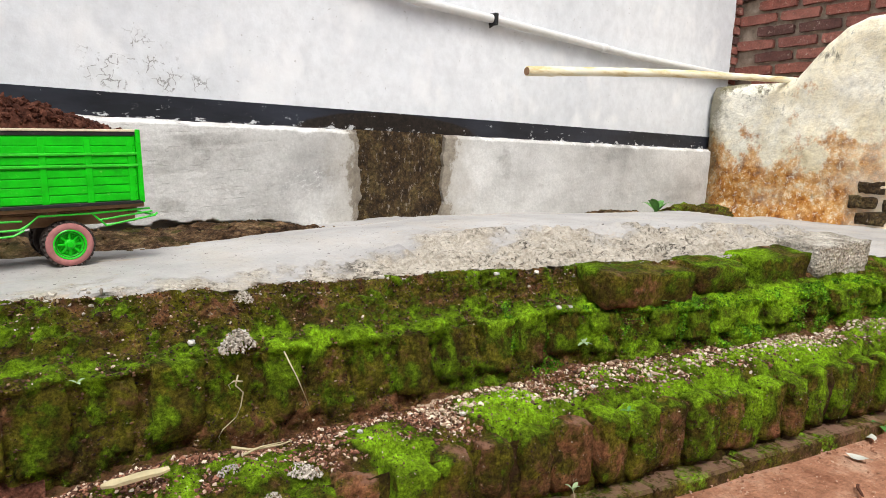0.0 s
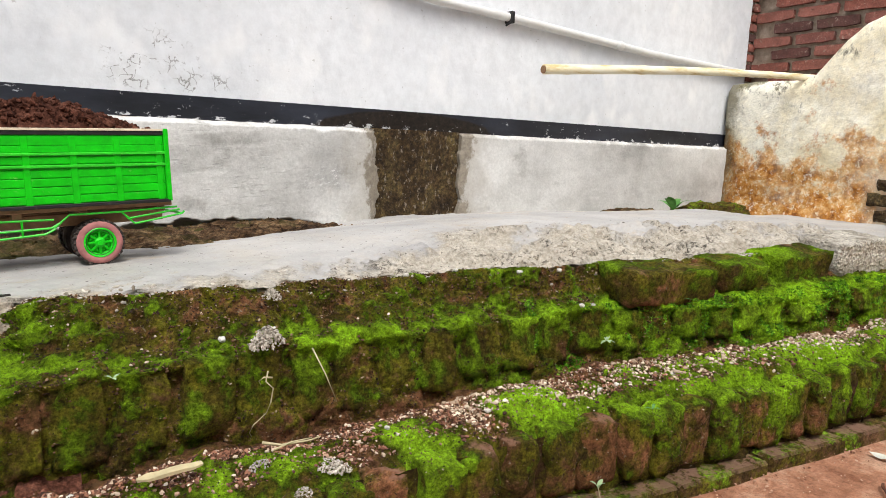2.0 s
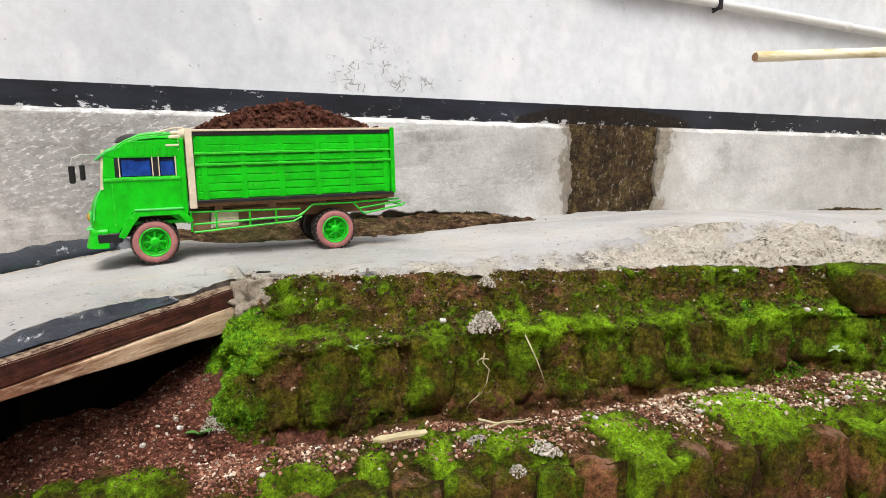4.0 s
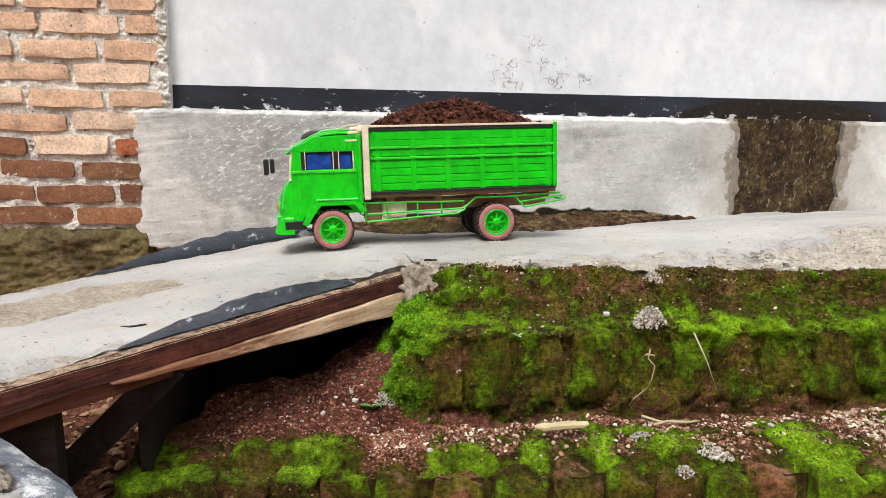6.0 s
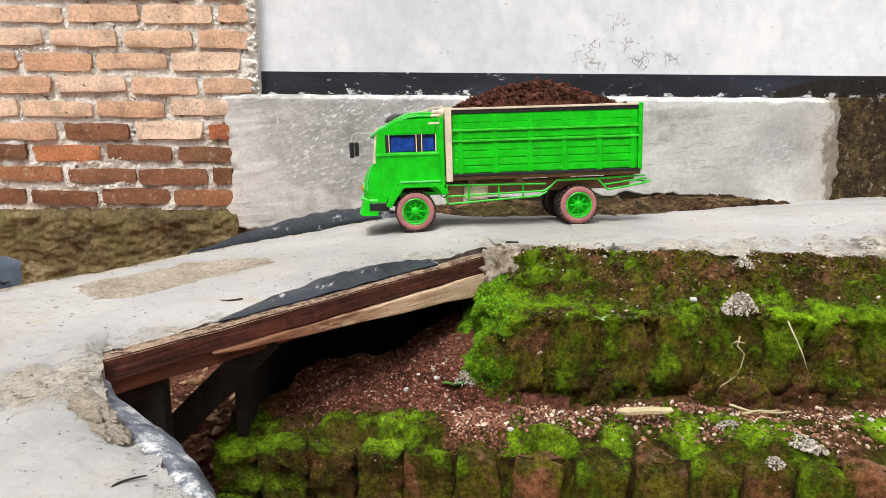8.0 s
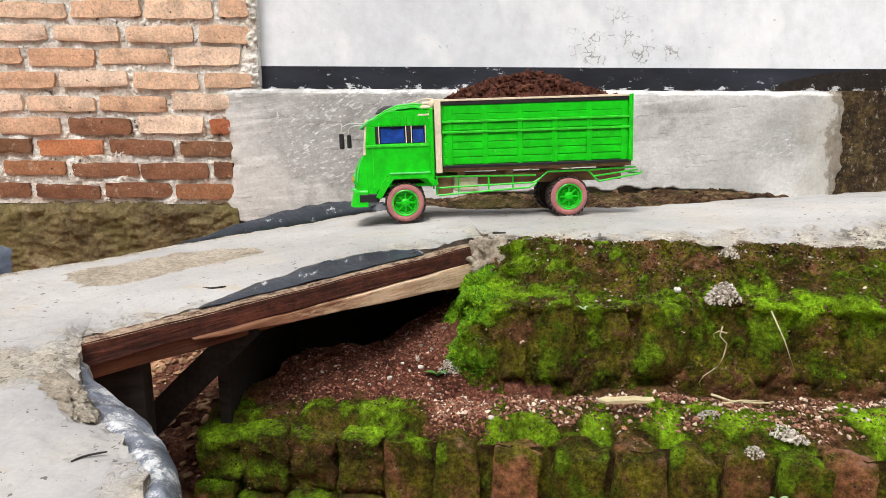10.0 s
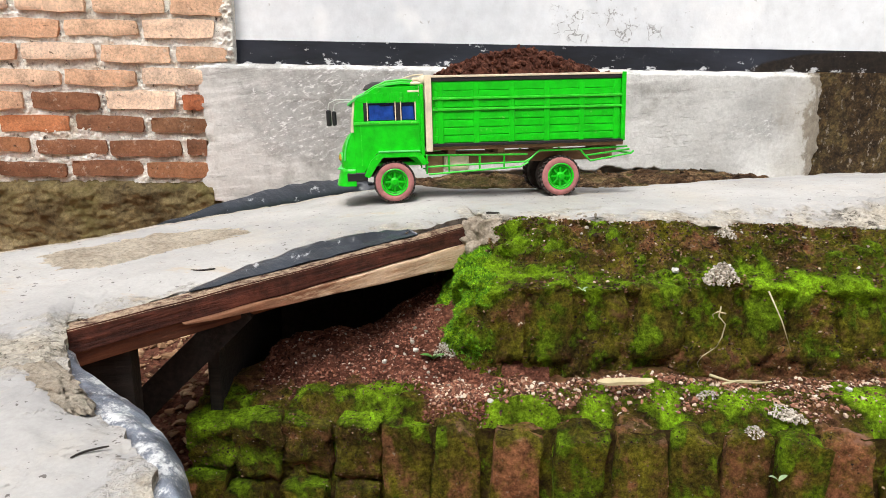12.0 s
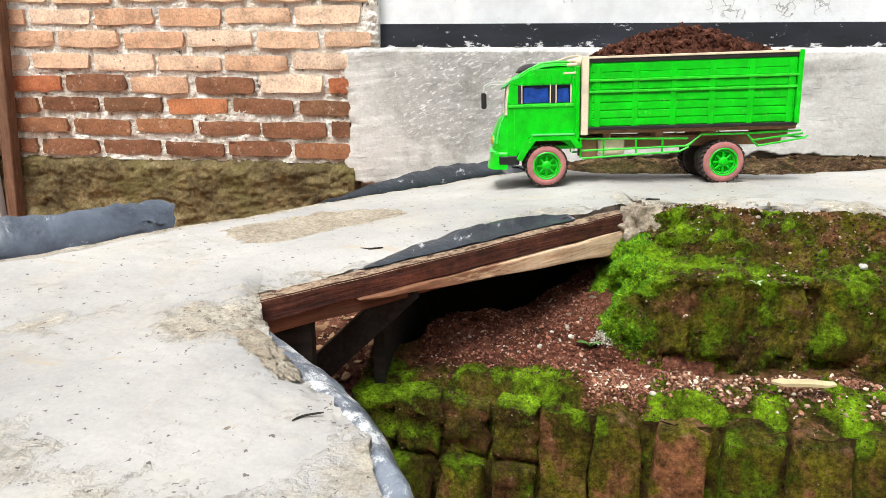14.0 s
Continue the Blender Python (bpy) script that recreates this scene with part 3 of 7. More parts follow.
M = {
    "white": mat_white_wall(), "plinth": mat_plinth(), "band": mat_band(), "damp": mat_damp(), "mortar": mat_mortar(),
    "brick": mat_brick("pale_orange_brick", [(0.0, (0.58, 0.34, 0.21)), (0.4, (0.72, 0.49, 0.335)), (0.75, (0.80, 0.60, 0.45)), (0.93, (0.54, 0.34, 0.225)), (1.0, (0.30, 0.22, 0.17))]),
    "brick_red": mat_brick("red_brick", [(0.0, (0.44, 0.145, 0.066)), (0.45, (0.52, 0.21, 0.095)), (0.75, (0.36, 0.14, 0.07)), (1.0, (0.22, 0.10, 0.06))]),
    "brick_brown": mat_brick("damp_brown_brick", [(0.0, (0.17, 0.075, 0.040)), (0.5, (0.25, 0.115, 0.062)), (0.85, (0.36, 0.165, 0.080)), (1.0, (0.13, 0.07, 0.04))]),
    "brick_dark": mat_brick("dark_red_brick", [(0.0, (0.22, 0.075, 0.055)), (0.5, (0.28, 0.11, 0.085)), (0.85, (0.16, 0.06, 0.05)), (1.0, (0.07, 0.04, 0.035))]),
    "foundation": mat_foundation(), "concrete": mat_concrete(), "rough_concrete": mat_rough_concrete(),
    "old_mortar": mat_wood("grey_tan_mortar", (0.22, 0.17, 0.125), (0.46, 0.38, 0.30), 0.95, 3.0, (1, 1, 1)),
    "moss_bank": mat_grown("moss_grown_bank", 1.08), "moss_mid": mat_grown("half_mossy_soil", 1.15), "moss_kerb": mat_grown("mossy_kerb_brick", 1.3, True),
    "kerb_half": mat_mossy_brick("half_mossy_kerb_brick", 0.48, 1.0, 0.0, True),
    "dark_earth": mat_mossy_brick("dark_joint_earth", 0.47, 0.45),
    "red_soil": mat_red_soil(), "hollow_soil": mat_hollow_soil(), "brown_soil": mat_brown_soil(),
    "gravel": mat_pebble("pink_grey_gravel", [(0.0, (0.05, 0.024, 0.014)), (0.45, (0.17, 0.075, 0.046)), (0.74, (0.36, 0.165, 0.10)), (0.88, (0.48, 0.34, 0.24)), (1.0, (0.80, 0.70, 0.56))]),
    "red_gravel": mat_pebble("red_brick_rubble", [(0.0, (0.045, 0.015, 0.009)), (0.5, (0.16, 0.052, 0.031)), (0.86, (0.33, 0.135, 0.085)), (0.96, (0.40, 0.24, 0.18)), (1.0, (0.66, 0.58, 0.48))]),
    "earth_grit": mat_pebble("red_earth_grit", [(0.0, (0.22, 0.095, 0.055)), (0.6, (0.46, 0.24, 0.15)), (1.0, (0.66, 0.45, 0.32))]),
    "tan_gravel": mat_pebble("pale_tan_gravel", [(0.0, (0.18, 0.11, 0.065)), (0.5, (0.44, 0.32, 0.22)), (1.0, (0.82, 0.71, 0.55))]),
    "litter": mat_pebble("tan_brick_chips", [(0.0, (0.14, 0.070, 0.035)), (0.5, (0.36, 0.21, 0.115)), (1.0, (0.58, 0.42, 0.26))]),
    "grain": mat_pebble("soil_and_sand_grains", [(0.0, (0.018, 0.010, 0.005)), (0.50, (0.075, 0.038, 0.018)), (0.78, (0.19, 0.10, 0.05)), (0.95, (0.34, 0.23, 0.13)), (1.0, (0.66, 0.56, 0.42))]),
    "lump": mat_pebble("grey_mortar_crumbs", [(0.0, (0.18, 0.15, 0.115)), (0.4, (0.42, 0.375, 0.31)), (1.0, (0.66, 0.61, 0.53))]),
    "blades": mat_blades(), "leafy": mat_leafy(),
    "old_wood": mat_wood("dark_weathered_wood", (0.050, 0.017, 0.010), (0.17, 0.060, 0.029), 0.75, 1.0), "beam_wood": mat_beam(),
    "pale_wood": mat_split_wood(),
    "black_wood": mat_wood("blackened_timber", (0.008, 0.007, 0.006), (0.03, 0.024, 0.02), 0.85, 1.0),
    "post_wood": mat_wood("brown_door_post", (0.10, 0.05, 0.03), (0.24, 0.13, 0.08), 0.7, 1.0, (14, 14, 1)),
    "tarp": mat_tarp("grey_plastic_sheet", 1.1), "dark_sheet": mat_tarp("dark_plastic_sheet", 0.30), "silver_sheet": mat_silver_sheet(),
    "green": mat_paint("bright_green_paint", (0.006, 0.55, 0.006), 0.28, 0.30),
    "green_worn": mat_paint("worn_green_paint", (0.006, 0.56, 0.006), 0.30, 0.3, (0.40, 0.80, 0.22)),
    "green_light": mat_paint("pale_green_paint", (0.10, 0.62, 0.14), 0.3, 0.4, (0.55, 0.75, 0.5)),
    "cream": mat_paint("cream_card_edge", (0.72, 0.62, 0.46), 0.25, 0.7),
    "black": mat_paint("black_trim", (0.012, 0.012, 0.013), 0.3, 0.5, (0.12, 0.11, 0.09)),
    "tyre": mat_paint("dusty_tyre_rubber", (0.055, 0.042, 0.036), 0.5, 0.9, (0.25, 0.18, 0.13), 60),
    "tyre_pink": mat_paint("pink_tyre_wall", (0.42, 0.17, 0.16), 0.35, 0.8, (0.24, 0.13, 0.11), 50),
    "truck_wood": mat_paint("unpainted_frame_wood", (0.30, 0.17, 0.09), 0.4, 0.8),
    "blue_glass": mat_paint("dark_blue_glazing", (0.010, 0.020, 0.075), 0.6, 0.08),
    "blue_seat": mat_paint("blue_seat_cover", (0.010, 0.060, 0.33), 0.55, 0.25),
    "green_edge": mat_paint("rubbed_green_edge", (0.030, 0.60, 0.020), 0.3, 0.35, (0.62, 0.86, 0.30), 60),
    "wire": mat_paint("bright_bent_wire", (0.50, 0.52, 0.48), 0.2, 0.35),
    "amber": mat_paint("amber_headlamp", (0.55, 0.38, 0.05), 0.4, 0.25),
    "cargo": None, "bamboo": None, "pvc": mat_paint("white_plastic_pipe", (0.70, 0.70, 0.68), 0.12, 0.35, None, 14),
}
_k = Mat("dark_red_cargo_soil", 0.95, spec=0.12)
_k.color(_k.mix(0.7, _k.ramp(_k.noise(60, 8, 0.7), [(0.32, (0.022, 0.008, 0.005)), (0.52, (0.080, 0.029, 0.018)), (0.70, (0.21, 0.092, 0.060))]), _k.ramp(_k.island(), [(0.0, 0.6), (1.0, 1.3)]), "MULTIPLY"))
_k.bump(_k.noise(150, 6, 0.7), 0.004, 0.9)
M["cargo"] = _k.m
_k = Mat("dry_bamboo", 0.5)
_k.color(_k.ramp(_k.noise(7, 6, 0.6, stretch=(1, 6, 6)), [(0.34, (0.60, 0.46, 0.22)), (0.46, (0.78, 0.70, 0.48)), (0.62, (0.86, 0.82, 0.66))]))
_k.bump(_k.noise(30, 4, 0.6), 0.002, 0.4)
M["bamboo"] = _k.m


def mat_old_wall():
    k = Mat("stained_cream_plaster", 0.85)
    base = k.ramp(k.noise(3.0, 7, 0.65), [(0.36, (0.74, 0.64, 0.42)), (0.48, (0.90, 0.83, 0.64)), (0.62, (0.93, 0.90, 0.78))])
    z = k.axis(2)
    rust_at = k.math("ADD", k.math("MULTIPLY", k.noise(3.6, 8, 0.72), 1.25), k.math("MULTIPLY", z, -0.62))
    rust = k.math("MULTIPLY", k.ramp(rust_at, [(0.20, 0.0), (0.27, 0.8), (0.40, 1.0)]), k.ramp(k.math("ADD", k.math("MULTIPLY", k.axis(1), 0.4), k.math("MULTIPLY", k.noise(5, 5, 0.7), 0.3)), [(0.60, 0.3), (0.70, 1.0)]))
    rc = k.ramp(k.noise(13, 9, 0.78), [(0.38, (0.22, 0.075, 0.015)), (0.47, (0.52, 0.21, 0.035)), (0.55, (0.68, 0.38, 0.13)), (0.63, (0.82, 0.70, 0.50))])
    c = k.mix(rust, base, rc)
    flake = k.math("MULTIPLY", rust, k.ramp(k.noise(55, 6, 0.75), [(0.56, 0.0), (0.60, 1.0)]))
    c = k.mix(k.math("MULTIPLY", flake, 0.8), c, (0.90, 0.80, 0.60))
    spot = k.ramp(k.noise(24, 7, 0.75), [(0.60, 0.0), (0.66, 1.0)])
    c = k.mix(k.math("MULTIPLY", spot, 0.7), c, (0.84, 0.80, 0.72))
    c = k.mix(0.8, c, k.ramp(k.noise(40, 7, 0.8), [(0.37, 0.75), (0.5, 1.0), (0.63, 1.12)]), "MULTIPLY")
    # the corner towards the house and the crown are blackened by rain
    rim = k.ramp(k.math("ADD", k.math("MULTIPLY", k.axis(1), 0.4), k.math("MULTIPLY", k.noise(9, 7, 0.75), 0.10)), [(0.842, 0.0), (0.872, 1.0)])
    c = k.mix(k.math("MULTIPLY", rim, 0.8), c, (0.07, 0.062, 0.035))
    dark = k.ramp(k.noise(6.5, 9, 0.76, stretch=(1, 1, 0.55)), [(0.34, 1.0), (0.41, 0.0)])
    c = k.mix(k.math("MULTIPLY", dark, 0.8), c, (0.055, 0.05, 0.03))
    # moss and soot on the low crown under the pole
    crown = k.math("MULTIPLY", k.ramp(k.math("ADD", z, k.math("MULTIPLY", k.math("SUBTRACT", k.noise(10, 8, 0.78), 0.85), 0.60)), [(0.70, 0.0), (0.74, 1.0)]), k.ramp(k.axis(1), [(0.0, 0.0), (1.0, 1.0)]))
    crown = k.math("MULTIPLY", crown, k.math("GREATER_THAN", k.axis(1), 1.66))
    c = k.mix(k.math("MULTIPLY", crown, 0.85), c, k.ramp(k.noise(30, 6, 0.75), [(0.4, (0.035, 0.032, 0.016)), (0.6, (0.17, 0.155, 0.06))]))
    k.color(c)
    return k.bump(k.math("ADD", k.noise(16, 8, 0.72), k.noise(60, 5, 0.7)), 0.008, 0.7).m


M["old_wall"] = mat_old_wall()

# ---------------------------------------------------------------- building helpers
from mathutils.bvhtree import BVHTree

RNG = random.Random(7)


def lerp(table, x):
    """Smooth value from a table of (x, value)."""
    if x <= table[0][0]:
        return table[0][1]
    for (a, va), (b, vb) in zip(table, table[1:]):
        if x <= b:
            w = (x - a) / (b - a)
            return va + (vb - va) * w
    return table[-1][1]


def fbm(x, y, z, octaves=4):
    return noise.fractal(Vector((x, y, z)), 1.0, 2.0, octaves)


def part(name, bm, material, parent=None, label="", smooth=False):
    """Links a bmesh as one mesh object, under its thing where one is given."""
    me = bpy.data.meshes.new(name)
    bm.to_mesh(me)
    bm.free()
    if smooth:
        me.shade_smooth()
    me.materials.append(material)
    ob = new(name, me)
    if parent:
        ob.parent = parent
    if label:
        tagged(ob, label)
    return ob


def raw(name, verts, faces, material, parent=None, smooth=False):
    me = bpy.data.meshes.new(name)
    me.from_pydata(verts, [], faces)
    me.update()
    if smooth:
        me.shade_smooth()
    me.materials.append(material)
    ob = new(name, me)
    if parent:
        ob.parent = parent
    return ob


def thing(name, label, category, group="", m=None, kind=""):
    ob = new(name)
    ob.empty_display_size = 0.05
    if m is not None:
        ob.matrix_world = m
    return tagged(ob, label, category, group, kind)


def box(bm, x0, x1, y0, y1, z0, z1, bevel=0.0, segs=1):
    """A box between two corners, its edges rounded off."""
    vs = bmesh.ops.create_cube(bm, size=1)["verts"]
    for v in vs:
        v.co = Vector(((x0 + x1) / 2 + v.co.x * (x1 - x0), (y0 + y1) / 2 + v.co.y * (y1 - y0), (z0 + z1) / 2 + v.co.z * (z1 - z0)))
    if bevel:
        es = list({e for v in vs for e in v.link_edges})
        bmesh.ops.bevel(bm, geom=es, offset=bevel, segments=segs, affect="EDGES", profile=0.6)
    return bm


def boxes(*rows, bevel=0.0):
    bm = bmesh.new()
    for r in rows:
        box(bm, *r, bevel=bevel)
    return bm


def slab_of(poly, y0, y1, bevel=0.0):
    """A plate with the outline poly (x, z), between y0 and y1."""
    bm = bmesh.new()
    a = [bm.verts.new((x, y0, z)) for x, z in poly]
    b = [bm.verts.new((x, y1, z)) for x, z in poly]
    bm.faces.new(a)
    bm.faces.new(b[::-1])
    n = len(poly)
    for i in range(n):
        bm.faces.new((a[i], b[i], b[(i + 1) % n], a[(i + 1) % n]))
    bmesh.ops.recalc_face_normals(bm, faces=bm.faces)
    if bevel:
        bmesh.ops.bevel(bm, geom=list(bm.edges), offset=bevel, segments=1, affect="EDGES")
    return bm


def tube(points, radius, sides=8, bm=None, taper=None):
    """A round bar along points."""
    bm = bm or bmesh.new()
    pts = [Vector(p) for p in points]
    rings = []
    for i, p in enumerate(pts):
        d = (pts[min(i + 1, len(pts) - 1)] - pts[max(i - 1, 0)]).normalized()
        side = d.cross(Vector((0, 0, 1)) if abs(d.z) < 0.9 else Vector((1, 0, 0))).normalized()
        up = side.cross(d)
        r = radius if taper is None else radius * taper[i]
        rings.append([bm.verts.new(p + (side * math.cos(t) + up * math.sin(t)) * r) for t in (2 * math.pi * k / sides for k in range(sides))])
    for a, b in zip(rings, rings[1:]):
        for k in range(sides):
            bm.faces.new((a[k], a[(k + 1) % sides], b[(k + 1) % sides], b[k]))
    bm.faces.new(rings[0][::-1])
    bm.faces.new(rings[-1])
    bmesh.ops.recalc_face_normals(bm, faces=bm.faces)
    return bm


def sheet(nu, nv, func):
    """A grid of points func(u, v), u and v from 0 to 1."""
    verts = [func(i / nu, j / nv) for i in range(nu + 1) for j in range(nv + 1)]
    faces = [(i * (nv + 1) + j, (i + 1) * (nv + 1) + j, (i + 1) * (nv + 1) + j + 1, i * (nv + 1) + j + 1) for i in range(nu) for j in range(nv)]
    return verts, faces


def worn_block(lx, ly, lz, wear, seed, cuts=3, soft=0.25):
    """A worn brick, its corners rounded and its faces uneven."""
    bm = bmesh.new()
    bmesh.ops.create_cube(bm, size=1)
    bmesh.ops.subdivide_edges(bm, edges=bm.edges, cuts=cuts, use_grid_fill=True)
    for v in bm.verts:
        c = v.co * 2
        r = Vector([a * math.sqrt(max(0.0, 1 - soft * (b * b / 2 + d * d / 2) + soft * b * b * d * d / 3)) for a, b, d in ((c.x, c.y, c.z), (c.y, c.z, c.x), (c.z, c.x, c.y))])
        p = Vector((r.x * lx / 2, r.y * ly / 2, r.z * lz / 2))
        q = p * 22 + Vector((seed * 7.3, seed * 3.1, seed))
        v.co = p + noise.noise_vector(q) * wear + noise.noise_vector(q * 2.7) * wear * 0.45 + noise.noise_vector(q * 6.5) * wear * 0.22
    me = bpy.data.meshes.new("block")
    bm.to_mesh(me)
    bm.free()
    me.shade_smooth()
    return me


def piece(name, me, material, parent, m):
    if not me.materials:
        me.materials.append(material)
    ob = new(name, me)
    ob.parent = parent
    ob.matrix_world = m
    return ob


# ---------------------------------------------------------------- plan
WALL_Y = 2.104
FRONT_Y = [(-0.4, 0.85), (-0.13, 0.832), (0.1, 0.81), (0.27, 0.795), (0.5, 0.752), (0.77, 0.70), (0.98, 0.662), (1.2, 0.632), (1.4, 0.60), (2.0, 0.52), (3.2, 0.40)]
FRONT_Z = [(-0.4, 0.104), (0.0, 0.110), (0.3, 0.115), (0.77, 0.143), (1.0, 0.150), (1.3, 0.150), (1.6, 0.160), (2.4, 0.175)]
TIER_Y = [(0.0, 0.935), (0.3, 0.922), (0.56, 0.905), (0.92, 0.845), (1.2, 0.765), (1.5, 0.708), (1.9, 0.665), (2.4, 0.60), (3.2, 0.50)]
TIER_Z = [(0.0, 0.128), (0.3, 0.132), (0.5, 0.128), (0.75, 0.155), (1.1, 0.180), (1.5, 0.192), (2.0, 0.20), (3.0, 0.21)]
LEDGE_Z = [(0.0, 0.262), (0.35, 0.274), (0.6, 0.270), (0.9, 0.284), (1.2, 0.272), (1.6, 0.278), (2.2, 0.28), (3.0, 0.28)]
EDGE_Y = [(0.0, 1.115), (0.05, 1.10), (0.32, 1.04), (0.57, 1.025), (0.8, 0.965), (1.05, 0.905), (1.2, 0.87), (1.6, 0.83), (2.0, 0.79), (2.6, 0.74), (3.2, 0.62)]
EDGE_Z = [(0.0, 0.325), (0.05, 0.334), (0.32, 0.338), (0.57, 0.334), (0.8, 0.340), (1.05, 0.346), (1.2, 0.345), (1.6, 0.345), (1.88, 0.335), (2.02, 0.295), (3.2, 0.285)]

# the ramp's cross sections: near edge, far edge, and heights at the near edge, the crown and the far edge
RAMP_NEAR = [(1.89, 0.765), (1.78, 0.8), (1.6, 0.83), (1.2, 0.87), (1.05, 0.905), (0.8, 0.965), (0.57, 1.028), (0.32, 1.04), (0.05, 1.1), (0.004, 1.124), (-0.233, 0.948), (-0.428, 0.766), (-0.441, 0.75), (-0.43, 0.73), (-0.388, 0.65), (-0.34, 0.568), (-0.289, 0.53), (-0.245, 0.478), (-0.214, 0.4), (-0.2, 0.25), (-0.21, 0.0), (-0.25, -0.5)]
RAMP_FAR = [(2.55, 1.74), (2.1, 1.66), (1.6, 1.6), (1.25, 1.6), (1.05, 1.6), (0.8, 1.6), (0.55, 1.55), (0.3, 1.52), (0.05, 1.5), (-0.1, 1.53), (-0.27, 1.45), (-0.46, 1.27), (-0.545, 1.135), (-0.64, 1.0), (-0.69, 0.92), (-0.735, 0.835), (-0.8, 0.765), (-0.9, 0.69), (-1.25, 0.5), (-1.6, 0.3), (-1.7, 0.0), (-1.8, -0.5)]
RAMP_RISE = [(0.35, 0.356, 0.325), (0.348, 0.366, 0.338), (0.34, 0.378, 0.352), (0.345, 0.385, 0.36), (0.347, 0.384, 0.35), (0.341, 0.374, 0.338), (0.333, 0.356, 0.329), (0.336, 0.343, 0.323), (0.333, 0.334, 0.319), (0.322, 0.331, 0.32), (0.298, 0.309, 0.306), (0.274, 0.289, 0.296), (0.274, 0.287, 0.296), (0.273, 0.286, 0.296), (0.272, 0.284, 0.296), (0.268, 0.281, 0.295), (0.266, 0.278, 0.294), (0.266, 0.276, 0.29), (0.264, 0.272, 0.285), (0.26, 0.268, 0.28), (0.255, 0.262, 0.27), (0.25, 0.255, 0.26)]
RAMP = [near + far + rise for near, far, rise in zip(RAMP_NEAR, RAMP_FAR, RAMP_RISE)]
SUBS = 30


def ramp_point(u, v):
    f = u * (len(RAMP) - 1)
    i = min(int(f), len(RAMP) - 2)
    w = f - i
    rows = [RAMP[max(0, min(len(RAMP) - 1, i + k))] for k in (-1, 0, 1, 2)]
    if i >= 9:
        c = [b + (d - b) * w for a, b, d, e in zip(*rows)]
    else:
        c = [0.5 * (2 * b + (d - a) * w + (2 * a - 5 * b + 4 * d - e) * w * w + (3 * b - a - 3 * d + e) * w ** 3) for a, b, d, e in zip(*rows)]
    g = v ** 1.5
    x, y = c[0] + (c[2] - c[0]) * g, c[1] + (c[3] - c[1]) * g
    t = min(1.0, g / 0.2)
    t = t * t * (3 - 2 * t)
    z = c[4] + (c[5] - c[4]) * t
    if x > 0.03:
        z -= 0.007 * max(0.0, 1 - v / 0.06) ** 2
    if g > 0.35:
        q = (g - 0.35) / 0.65
        z += (c[6] - c[5]) * q * q
    return x, y, z


def ramp_top(u, v):
    x, y, z = ramp_point(u, v)
    edge = max(0.0, 1 - v / 0.10)
    dx = edge * (0.008 * fbm(x * 16, y * 16, 3.0) + 0.004 * fbm(x * 70, y * 70, 3.0))
    dy = edge * (0.018 * fbm(x * 16, y * 16, 9.0) + 0.011 * fbm(x * 45, y * 45, 6.0) + 0.005 * fbm(x * 90, y * 90, 9.0))
    if x < 0:
        dx, dy = dx * 0.5, dy * 0.5
    x, y = x + dx, y + dy
    z += 0.004 * fbm(x * 5, y * 5, 1.0) + 0.0016 * fbm(x * 40, y * 40, 2.0) + (0.0025 + edge * 0.002) * min(1.0, 0.3 + edge * 2 + max(0, 0.45 - v)) * fbm(x * 34, y * 34, 5.0)
    # broken skin: thin flakes of screed end in small ragged steps
    if x > 0.45:
        k = fbm(x * 9, y * 13, 21.0) + 0.35 * fbm(x * 40, y * 40, 22.0)
        reach = max(0.0, min(1.0, (x - 0.45) / 0.4)) * max(0.0, min(1.0, (0.52 - v) / 0.15)) * min(1.0, v / 0.10)
        for level in (-0.22, 0.12, 0.42):
            z += reach * 0.0050 * max(-1.0, min(1.0, (k - level) / 0.05))
    # a crumbling lip where two pours meet
    d = math.hypot(x + 0.395, y - 0.655)
    z += max(0.0, 1 - d / 0.12) * (0.003 + 0.006 * fbm(x * 45, y * 45, 4.0))
    return x, y, z


# ---------------------------------------------------------------- ground
def ground_point(u, v):
    s = lambda w: math.copysign(abs(2 * w - 1) ** 4.0, 2 * w - 1)
    x, y = 0.4 + 90 * s(u), 0.5 + 90 * s(v)
    near = max(0.0, 1 - math.hypot(x - 0.5, y - 0.6) / 4)
    # the ground falls away at the foot of the kerb's left end
    dip = max(0.0, min(1.0, (0.78 - x) / 0.4)) * max(0.0, min(1.0, (0.90 - y) / 0.06)) * max(0.0, min(1.0, (x + 0.5) / 0.08))
    return x, y, -0.004 + near * 0.006 * fbm(x * 6, y * 6, 0.0) - 0.12 * dip * dip


gv, gf = sheet(260, 260, ground_point)
ground = tagged(raw("ground", gv, gf, M["red_soil"], smooth=True), "bare reddish trodden earth beside the brick kerb", "ground", kind="structure")

# plain unseen walls added behind and beside the camera to block low-angle light
for n_, (x0, x1, y0, y1) in (("wall_south", (-4.2, 5.2, -2.75, -2.55)), ("wall_far_west", (-4.2, -4.0, -2.55, 2.0)), ("wall_far_east", (5.0, 5.2, -2.55, 2.2))):
    bm = bmesh.new()
    box(bm, x0, x1, y0, y1, -0.02, 2.9, 0.01)
    tagged(part(n_, bm, M["plinth"]), "unseen plain cement wall added to block low light", "wall", kind="structure")

# ---------------------------------------------------------------- ramp
nu, nv = (len(RAMP) - 1) * SUBS, 120
tv, tf = sheet(nu, nv, ramp_top)
RAMP_BVH = BVHTree.FromPolygons(tv, tf)


